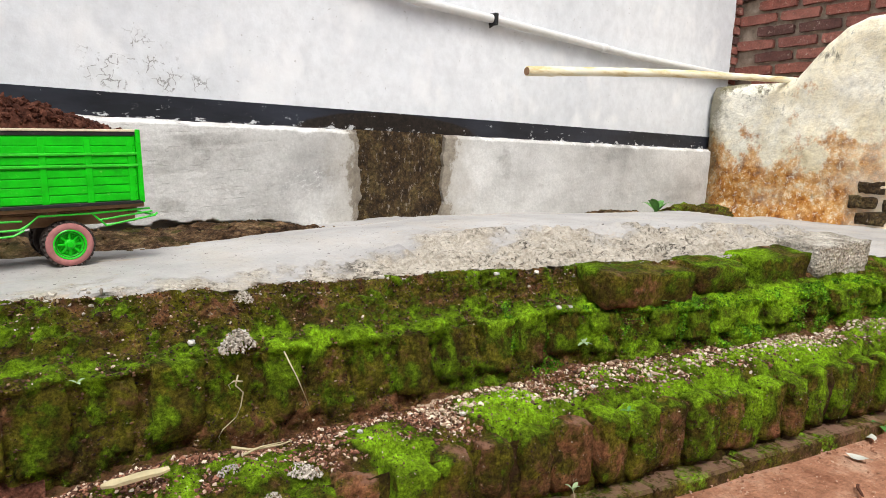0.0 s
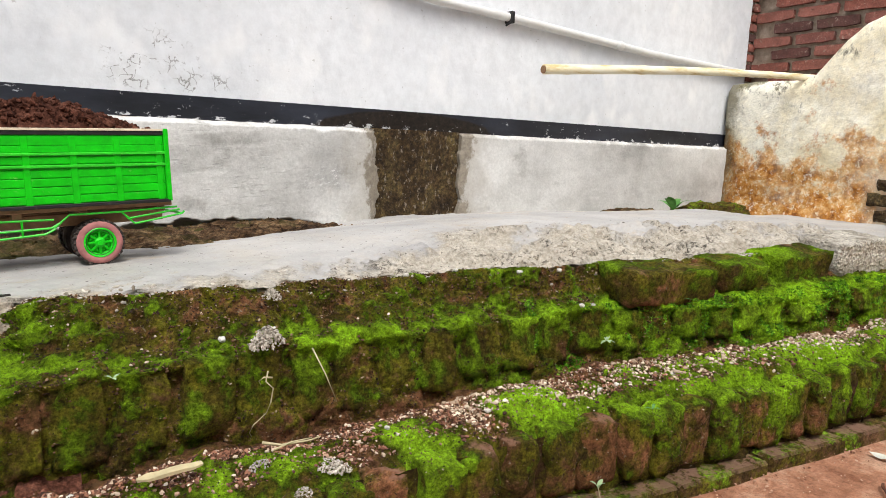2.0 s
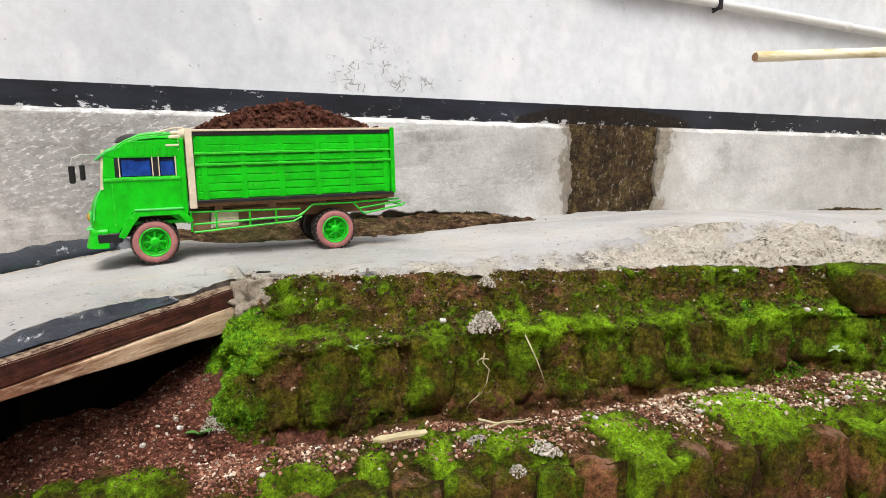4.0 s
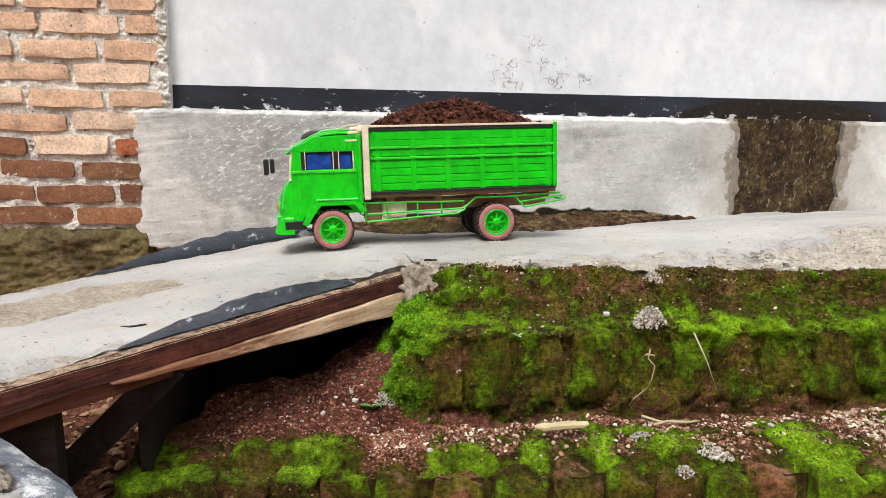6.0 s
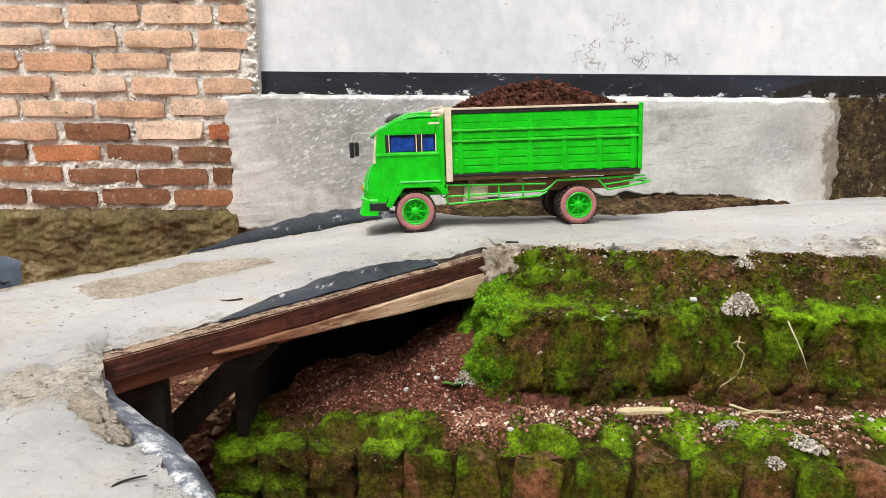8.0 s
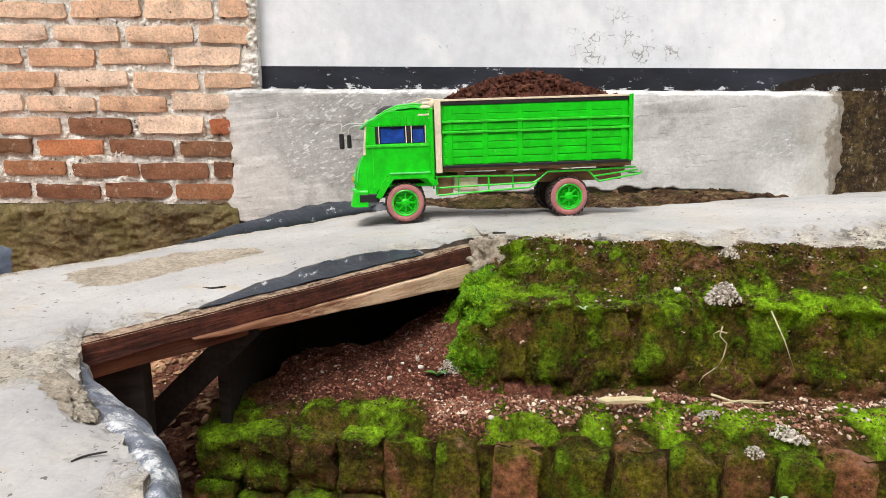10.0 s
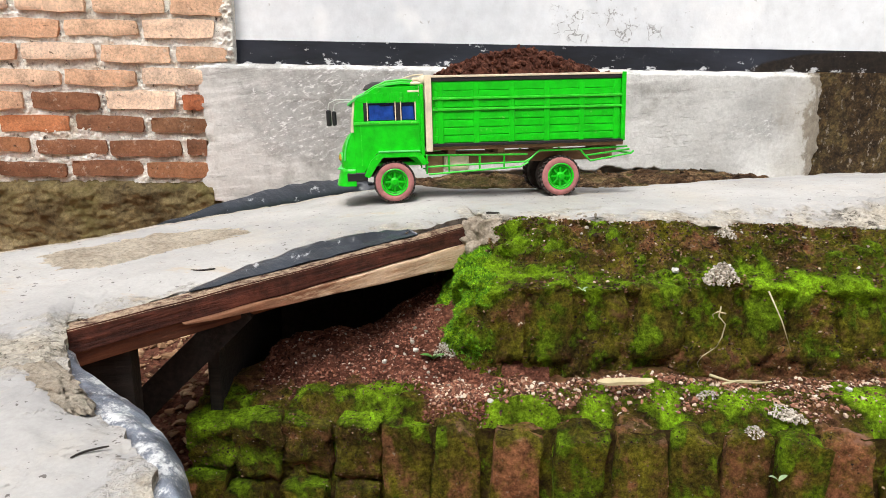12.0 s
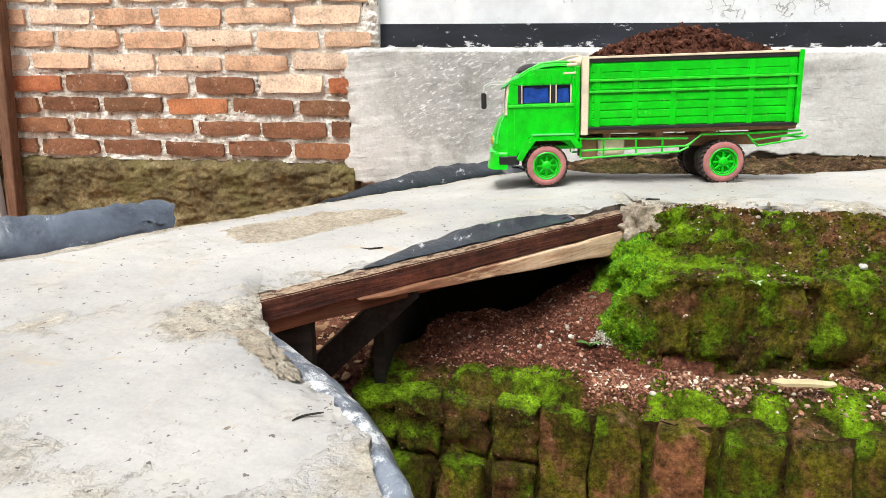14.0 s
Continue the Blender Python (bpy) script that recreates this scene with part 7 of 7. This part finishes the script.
for i, (x, y, z, r, h, n) in enumerate([(0.352, 0.932, 0.272, 0.026, 0.026, 170), (0.383, 0.995, 0.322, 0.017, 0.014, 90), (0.400, 0.822, 0.126, 0.022, 0.010, 110), (-0.028, 0.962, 0.150, 0.014, 0.022, 90), (0.315, 0.858, 0.134, 0.014, 0.008, 60), (0.345, 0.790, 0.118, 0.014, 0.008, 50)]):
    crumb_pile(x, y, z, r, h, n * 3, i + 1)


def splinter(x, y, z, length, width, turn, text, seed, material):
    bm = bmesh.new()
    bmesh.ops.create_cube(bm, size=1)
    bmesh.ops.subdivide_edges(bm, edges=bm.edges, cuts=5, use_grid_fill=True)
    for v in bm.verts:
        u = v.co.x * 2
        k = 1 - 0.35 * abs(u) ** 6
        p = Vector((v.co.x * length, v.co.y * width * k, v.co.z * width * 0.45 * k))
        if width < 0.008:
            p.y += length * 0.10 * (u * u - 0.5) * math.sin(seed * 1.7) + width * 0.18 * math.sin(u * 4 + seed)
        v.co = p + noise.noise_vector(p * 60 + Vector((seed, 0, 0))) * width * 0.25
    ob = part("wood_chip", bm, material)
    ob.matrix_world = pose(x, y, z, 8, 0, turn)
    return tagged(ob, text, "wood chip", "wood chips")


splinter(0.208, 0.872, 0.150, 0.078, 0.0105, 4, "pale split wood chip lying on the terrace gravel", 1, M["straw"])
splinter(-0.296, 0.497, ramp_z(-0.296, 0.497) + 0.002, 0.024, 0.0017, 35, "dark twig scrap on the concrete", 3, M["black_wood"])
splinter(0.055, 1.118, ramp_z(0.055, 1.118) + 0.001, 0.022, 0.006, 10, "dark scrap on the concrete by the timber end", 4, M["black_wood"])
splinter(-0.345, 0.905, ramp_z(-0.345, 0.905) + 0.001, 0.030, 0.003, 20, "dark twig scrap on the concrete ramp", 5, M["black_wood"])
splinter(1.262, 0.475, 0.006, 0.045, 0.005, 30, "dark dry stick on the red earth", 6, M["old_wood"])


def strand(name, text, pts, r, category, material):
    return tagged(part(name, tube(pts, r, 6, None, [1 - 0.6 * i / (len(pts) - 1) for i in range(len(pts))]), material, None, "", True), text, category)


strand("hanging_root", "thin pale root hanging down the mossy bricks", [(0.343, 0.905, 0.243), (0.337, 0.897, 0.232), (0.346, 0.894, 0.222), (0.342, 0.892, 0.204), (0.336, 0.892, 0.190), (0.318, 0.893, 0.176), (0.313, 0.894, 0.166), (0.316, 0.894, 0.160)], 0.0012, "root", M["straw"])
strand("hanging_root", "curl of pale root on the mossy bricks", [(0.346, 0.897, 0.236), (0.333, 0.893, 0.240), (0.326, 0.893, 0.236), (0.329, 0.893, 0.230)], 0.0013, "root", M["straw"])
strand("dry_stalk", "dry straw stalk leaning on the mossy bricks", [(0.412, 0.915, 0.262), (0.424, 0.895, 0.226), (0.438, 0.888, 0.186)], 0.0012, "stalk", M["straw"])
strand("dry_stalk", "dry straw lying on the terrace gravel", [(0.325, 0.880, 0.155), (0.348, 0.870, 0.150), (0.385, 0.862, 0.151), (0.402, 0.864, 0.152)], 0.0021, "stalk", M["straw"])
strand("dry_stalk", "dry straw lying on the terrace gravel", [(0.335, 0.862, 0.150), (0.360, 0.866, 0.153), (0.392, 0.870, 0.150)], 0.0016, "stalk", M["straw"])


def leafy(x, y, z, text, leaves, size, seed, material, lean=0.6):
    rng = random.Random(seed)
    top = thing("weed", text, "weed", "", pose(x, y, z))
    for i in range(leaves):
        a = i * 2.4 + rng.random()
        t = rng.uniform(0.35, 1.0) * lean

        def point(u, v):
            w = (2 * v - 1) * size * 0.20 * math.sin(math.pi * min(1, u * 0.94 + 0.06)) ** 0.8
            r = size * u * math.sin(t + 0.5 * u)
            return r * math.cos(a) - w * math.sin(a), r * math.sin(a) + w * math.cos(a), size * u * math.cos(t + 0.6 * u) + 0.1 * abs(w)
        lv, lf = sheet(8, 4, point)
        raw("leaf", lv, lf, material, top, True)
    return top


leafy(2.30, 1.66, 0.335, "small green weed growing from the wall foot", 6, 0.085, 1, M["leaf"], 0.7)
leafy(1.113, 0.818, 0.270, "small weed with a long leaf on the mossy bank", 4, 0.040, 2, M["leaf"], 0.9)
leafy(-0.045, 0.955, 0.148, "tiny green seedling in the red soil", 5, 0.022, 3, M["leaf"], 1.1)
leafy(0.158, 0.930, 0.258, "tiny pale seedling in the moss", 3, 0.011, 4, M["pale_leaf"], 1.3)
leafy(0.947, 0.832, 0.216, "small pale weed on the mossy brick face", 6, 0.016, 5, M["pale_leaf"], 1.2)
leafy(1.585, 0.560, 0.010, "small weed at the foot of the kerb", 5, 0.038, 6, M["leaf"], 1.0)
leafy(0.370, 0.768, 0.066, "tiny pale seedling on the kerb face", 2, 0.015, 7, M["pale_leaf"], 1.4)
leafy(0.778, 0.688, 0.048, "thin pale sprout at the kerb foot", 3, 0.018, 8, M["pale_leaf"], 0.4)
leafy(0.891, 0.684, 0.152, "tiny sprout on the kerb moss", 3, 0.014, 9, M["leaf"], 1.0)
for x, y, t in ((1.525, 0.555, 30), (1.40, 0.53, 100)):
    lv, lf = sheet(8, 4, lambda u, v: ((u - 0.5) * 0.045, (v - 0.5) * 0.018 * math.sin(math.pi * (u * 0.9 + 0.05)), 0.003 + 0.004 * math.cos(5 * u) * v))
    ob = raw("fallen_leaf", lv, lf, M["dry_leaf"], None, True)
    ob.matrix_world = pose(x, y, 0.003, 0, 0, t)
    tagged(ob, "dry pale leaf lying on the red earth", "leaf")

strand("dry_stalk", "thin pale sprout stem at the kerb foot", [(0.786, 0.680, 0.0), (0.783, 0.684, 0.026), (0.778, 0.688, 0.050)], 0.0013, "stalk", M["straw"])

# pale pebbles that stand out on moss and soil
PEBBLES = [(-0.070, 0.975, 0.0045), (-0.115, 0.958, 0.0042), (0.028, 0.868, 0.0040), (0.105, 0.915, 0.0042), (0.300, 0.965, 0.0060), (0.62, 1.000, 0.0055), (0.905, 0.920, 0.0060), (0.71, 0.980, 0.0045), (0.82, 0.935, 0.0050), (0.895, 0.850, 0.0055), (0.935, 0.860, 0.0050), (0.87, 0.775, 0.0050), (0.90, 0.765, 0.0045), (0.66, 0.815, 0.0045), (1.02, 0.740, 0.0045), (0.50, 0.850, 0.0040)]
STONE_MESHES = [worn_block(1.0, 0.75, 0.55, 0.10, 90 + i, 3, 0.55) for i in range(4)]
for i, (x, y, r) in enumerate(PEBBLES):
    z = max(drop(b, x, y, -1.0) for b in (TIER_BVH, TERR_BVH, HOL_BVH))
    ob = new("pebble", STONE_MESHES[i % 4])
    if not ob.data.materials:
        ob.data.materials.append(M["mortar"])
    ob.matrix_world = pose(x, y, z + r * 0.35, 0, 0, i * 67) @ Matrix.Diagonal((r * 2, r * 2, r * 2, 1))
    tagged(ob, "small pale pebble lying on the moss and gravel", "pebble", "pale pebbles")

# ---------------------------------------------------------------- gravel, rubble and moss
def terrace_spot(rng):
    x = -0.05 + 2.6 * rng.random() ** 1.2
    v = rng.random()
    y0, y1 = lerp(FRONT_Y, x) + 0.045, lerp(TIER_Y, x) - 0.004
    y = y0 + (y1 - y0) * v
    z = drop(TERR_BVH, x, y)
    if z is None:
        return None
    bare = 1 - terrace_moss((x, y, z)) * 1.7
    keep = clamp(bare + 0.5 * fbm(x * 22, y * 22, 3)) + 0.06
    return None if keep < rng.random() else (x, y, z + 0.0010)


tagged(pebbles("gravel", 15000, terrace_spot, (0.0006, 0.0044), M["gravel"], None, 11), "pink and grey gravel along the terrace", "gravel", kind="stuff")


def far_gravel_spot(rng):
    x = 0.62 + 1.9 * rng.random() ** 1.3
    y0, y1 = lerp(FRONT_Y, x) + 0.05, lerp(TIER_Y, x) - 0.004
    v = rng.random() ** 0.6
    y = y0 + (y1 - y0) * v
    if fbm(x * 12, y * 20, 5) < rng.uniform(-0.5, 0.6) - 0.5 * (v - 0.6):
        return None
    z = drop(TERR_BVH, x, y)
    return None if z is None else (x, y, z + 0.0012)


tagged(pebbles("pale_gravel", 4200, far_gravel_spot, (0.0010, 0.0058), M["tan_gravel"], None, 22), "pale tan gravel and mortar bits lying along the mossy terrace", "gravel", kind="stuff")


def rubble_spot(rng):
    if rng.random() < 0.30:
        # the tongue of rubble that spills over the kerb
        x = rng.gauss(-0.01, 0.05)
        y = lerp(FRONT_Y, x) + rng.uniform(0.02, 0.12)
        z = drop(TERR_BVH, x, y)
        return None if z is None or cushion(x) > rng.uniform(0.1, 0.9) + 2 * max(0.0, y - lerp(FRONT_Y, x) - 0.06) * 8 else (x, y, z + 0.0012)
    x, y = rng.uniform(-0.30, 0.05), rng.uniform(0.86, 1.15)
    if x > -0.03 and y > 0.98:
        return None
    if x < -0.20 and y < 0.92 and rng.random() < 0.8:
        return None
    z = drop(HOL_BVH, x, y)
    return None if z is None else (x, y, z + 0.001)


tagged(pebbles("red_rubble", 17000, rubble_spot, (0.0006, 0.0036), M["red_gravel"], None, 12), "crushed red brick rubble on the soil slope", "rubble", kind="stuff")


tagged(pebbles("pale_stones", 80, rubble_spot, (0.0024, 0.0060), M["lump"], None, 21), "pale stones and mortar bits lying in the red rubble", "rubble", kind="stuff")


def litter_spot(rng):
    x, y = rng.uniform(-0.80, -0.34), rng.uniform(0.90, 1.55)
    z = drop(HOL_BVH, x, y, 0.0)
    return (x, y, max(z, 0.0) + 0.003) if z < 0.06 else None


tagged(pebbles("brick_litter", 1500, litter_spot, (0.002, 0.014), M["litter"], None, 19, 0.5), "tan brick chips and dry litter on the ground under the ramp", "rubble", kind="stuff")


def grain_spot(rng):
    f = TF[rng.randrange(len(TF))]
    a, b, c, d = (Vector(TV[k]) for k in f)
    p = a.lerp(c, rng.random())
    if p.x > 1.9 or p.z > 0.335 or tier_moss(p) > rng.uniform(0.25, 0.75):
        return None
    return p.x, p.y - 0.0006, p.z + 0.0006


tagged(pebbles("soil_grains", 15000, grain_spot, (0.0006, 0.0030), M["grain"], None, 14), "grains of soil and sand caught on the mossy terrace wall", "soil", kind="stuff")


def lip_spot(rng):
    x = 0.03 + 1.8 * rng.random() ** 1.3
    y = lerp(EDGE_Y, x) + rng.gauss(-0.004, 0.012)
    if fbm(x * 14, 4, 2) < rng.uniform(-0.5, 0.5):
        return None
    z = max(drop(TIER_BVH, x, y, -1.0), ramp_z(x, y, -1.0))
    return None if z < 0 else (x, y, z + 0.0008)


tagged(pebbles("concrete_crumbs", 600, lip_spot, (0.0007, 0.0048), M["lump"], None, 18), "pale crumbs of concrete along the ramp's broken lip", "concrete", kind="stuff")


def earth_spot(rng):
    x = rng.uniform(0.60, 2.2)
    return x, lerp(FRONT_Y, x) - 0.01 - 0.26 * rng.random() ** 1.6, 0.001


tagged(pebbles("earth_grit", 2600, earth_spot, (0.0006, 0.0036), M["earth_grit"], None, 20), "reddish grit and small chips strewn on the bare earth", "grit", kind="stuff")


def kerb_grain_spot(rng):
    x = rng.uniform(-0.3, 1.9)
    y = lerp(FRONT_Y, x) + rng.uniform(0.012, 0.14)
    z = drop(TERR_BVH, x, y)
    return None if z is None or y > lerp(TIER_Y, x) else (x, y, z + 0.0012)


tagged(pebbles("soil_grains", 5000, kerb_grain_spot, (0.0006, 0.0024), M["grain"], None, 15), "grains of soil and sand strewn over the kerb moss", "soil", kind="stuff")


def gutter_spot(rng):
    u, v = rng.random() * 0.6, rng.random()
    p = gutter_point(u, v)
    return p if rng.random() < 0.6 else None


tagged(pebbles("soil_clods", 2600, gutter_spot, (0.002, 0.011), M["brown_soil"], None, 13), "brown soil clods along the wall foot", "soil", kind="stuff")


def face_pool(vs, fs, field, least=0.34):
    """Faces where moss grows, with weight, corners, normal and thickness."""
    pool = []
    for f in fs:
        a, b, c, d = (Vector(vs[k]) for k in f)
        n = (c - a).cross(d - b)
        area = n.length / 2
        if area < 1e-9:
            continue
        n.normalize()
        m = (a + b + c + d) / 4
        w = field(m, n)
        if w > least:
            pool.append(((w - least + 0.06) * area, a, b, c, d, n, w))
    return pool


def tufts(name, text, pool, count, size, seed, droop=0.5, slim=0.16, material="blades"):
    """Fine upright moss shoots over faces of the terraces, in one mesh."""
    rng = random.Random(seed)
    picks = rng.choices(pool, weights=[q[0] for q in pool], k=count)
    vs, fs, lush = [], [], []
    for _, a, b, c, d, n, w in picks:
        u, v = rng.random(), rng.random()
        p = a.lerp(b, u).lerp(d.lerp(c, u), v)
        out = n if n.z > -0.2 else -n
        way = (out + Vector((rng.uniform(-1, 1), rng.uniform(-1, 1), rng.uniform(-0.6, 1.0) - droop * rng.random())) * 0.6).normalized()
        h = size * rng.uniform(0.45, 1.0) * (0.55 + 0.6 * w)
        sidew = way.cross(Vector((rng.uniform(-1, 1), rng.uniform(-1, 1), rng.uniform(-1, 1)))).normalized() * h * slim
        k = len(vs)
        root = p - out * 0.0012
        vs += [tuple(root - sidew), tuple(root + sidew), tuple(root + way * h * 0.6 + sidew * 0.8), tuple(root + way * h)]
        fs += [(k, k + 1, k + 2, k + 3)]
        lush += [w] * 4
    ob = raw(name, vs, fs, M[material], None)
    ob.data.attributes.new("moss", "FLOAT", "POINT").data.foreach_set("value", lush)
    return tagged(ob, text, "moss", kind="stuff")


def clump_want(m, n):
    if m.x < 0.80 or m.z > lerp(LEDGE_Z, m.x) + 0.006:
        return 0.0
    k = fbm(m.x * 14, m.y * 14, m.z * 10) + 0.6 * fbm(m.x * 40, m.y * 40, m.z * 40)
    down = (lerp(LEDGE_Z, m.x) - m.z) / 0.10
    return clamp(0.42 + k - 0.22 * down - 0.5 * max(0.0, 1.05 - m.x), 0.0, 0.75)


def end_want(m, n):
    edge = 0.034 + 0.020 * fbm(m.y * 20, m.z * 20, 3)
    return 0.85 if m.x < edge and m.y < 1.09 and m.z > 0.15 and green_at(m) > -0.22 else 0.0


tufts("moss", "fine bright green moss growing over the terrace wall", face_pool(TV, TF, lambda m, n: tier_moss(m)), 190000, 0.0036, 21)
tufts("moss", "fine green moss growing on the terrace soil", face_pool(EV, EF, lambda m, n: terrace_moss(m)), 170000, 0.0036, 22, 0.2)
tufts("moss", "long bright moss strands hanging down the terrace end", face_pool(TV, TF, end_want), 15000, 0.0070, 26, 1.4, 0.10, "leafy")
tufts("moss", "leafy moss hanging in clumps down the terrace wall", face_pool(TV, TF, clump_want), 34000, 0.0080, 24, 0.9, 0.26, "leafy")

# ---------------------------------------------------------------- pieces of walls and kerbs
kerb_row()
tier_row()
west_bricks()
back_bricks()

# moss and grains clinging to the bricks of the kerb and the terrace wall
def brick_faces(pieces, least=0.34):
    vs, fs, pool = [], [], []
    for o in pieces:
        m, turn = o.matrix_world, o.matrix_world.to_3x3().inverted().transposed()
        pts = [m @ q.co for q in o.data.vertices]
        lush = [q.value for q in o.data.attributes["moss"].data]
        k0 = len(vs)
        vs += [tuple(q) for q in pts]
        for f in o.data.polygons:
            fs.append(tuple(k0 + i for i in f.vertices))
            n = (turn @ f.normal).normalized()
            w = sum(lush[i] for i in f.vertices) / 4
            if w > least and (n.y < 0.3 or n.z > 0.4):
                a, b, c, d = (pts[i] for i in f.vertices)
                pool.append(((w - least + 0.06) * ((c - a).cross(d - b)).length / 2, a, b, c, d, n, w))
    return vs, fs, pool


KERB_PIECES = [o for o in kerb.children if o.name.startswith("brick")]
TIER_PIECES = [o for o in tier.children if o.name.startswith("brick")]
BV, BF, kerb_pool = brick_faces(KERB_PIECES)
tufts("moss", "short green moss patches clinging to the kerb bricks", kerb_pool, 120000, 0.0034, 25, 0.3)
tufts("moss", "short moss clinging to the bricks of the terrace wall", brick_faces(TIER_PIECES)[2], 45000, 0.0032, 27, 0.4)


tufts("moss", "short moss on the loose bricks at the ramp edge", brick_faces(EDGE_STONES)[2], 16000, 0.0036, 28, 0.3)


def brick_grain_spot(rng):
    f = BF[rng.randrange(len(BF))]
    a, b, c, d = (Vector(BV[k]) for k in f)
    p = a.lerp(c, rng.random())
    if p.y > lerp(FRONT_Y, p.x) + 0.05 or p.z < -0.07 or fbm(p.x * 14, p.y * 14, p.z * 14) < rng.uniform(-0.4, 0.3):
        return None
    return p.x, p.y - 0.0005, p.z


tagged(pebbles("soil_grains", 9000, brick_grain_spot, (0.0007, 0.0022), M["grain"], None, 16), "grains of soil and sand caught on the kerb bricks", "soil", kind="stuff")
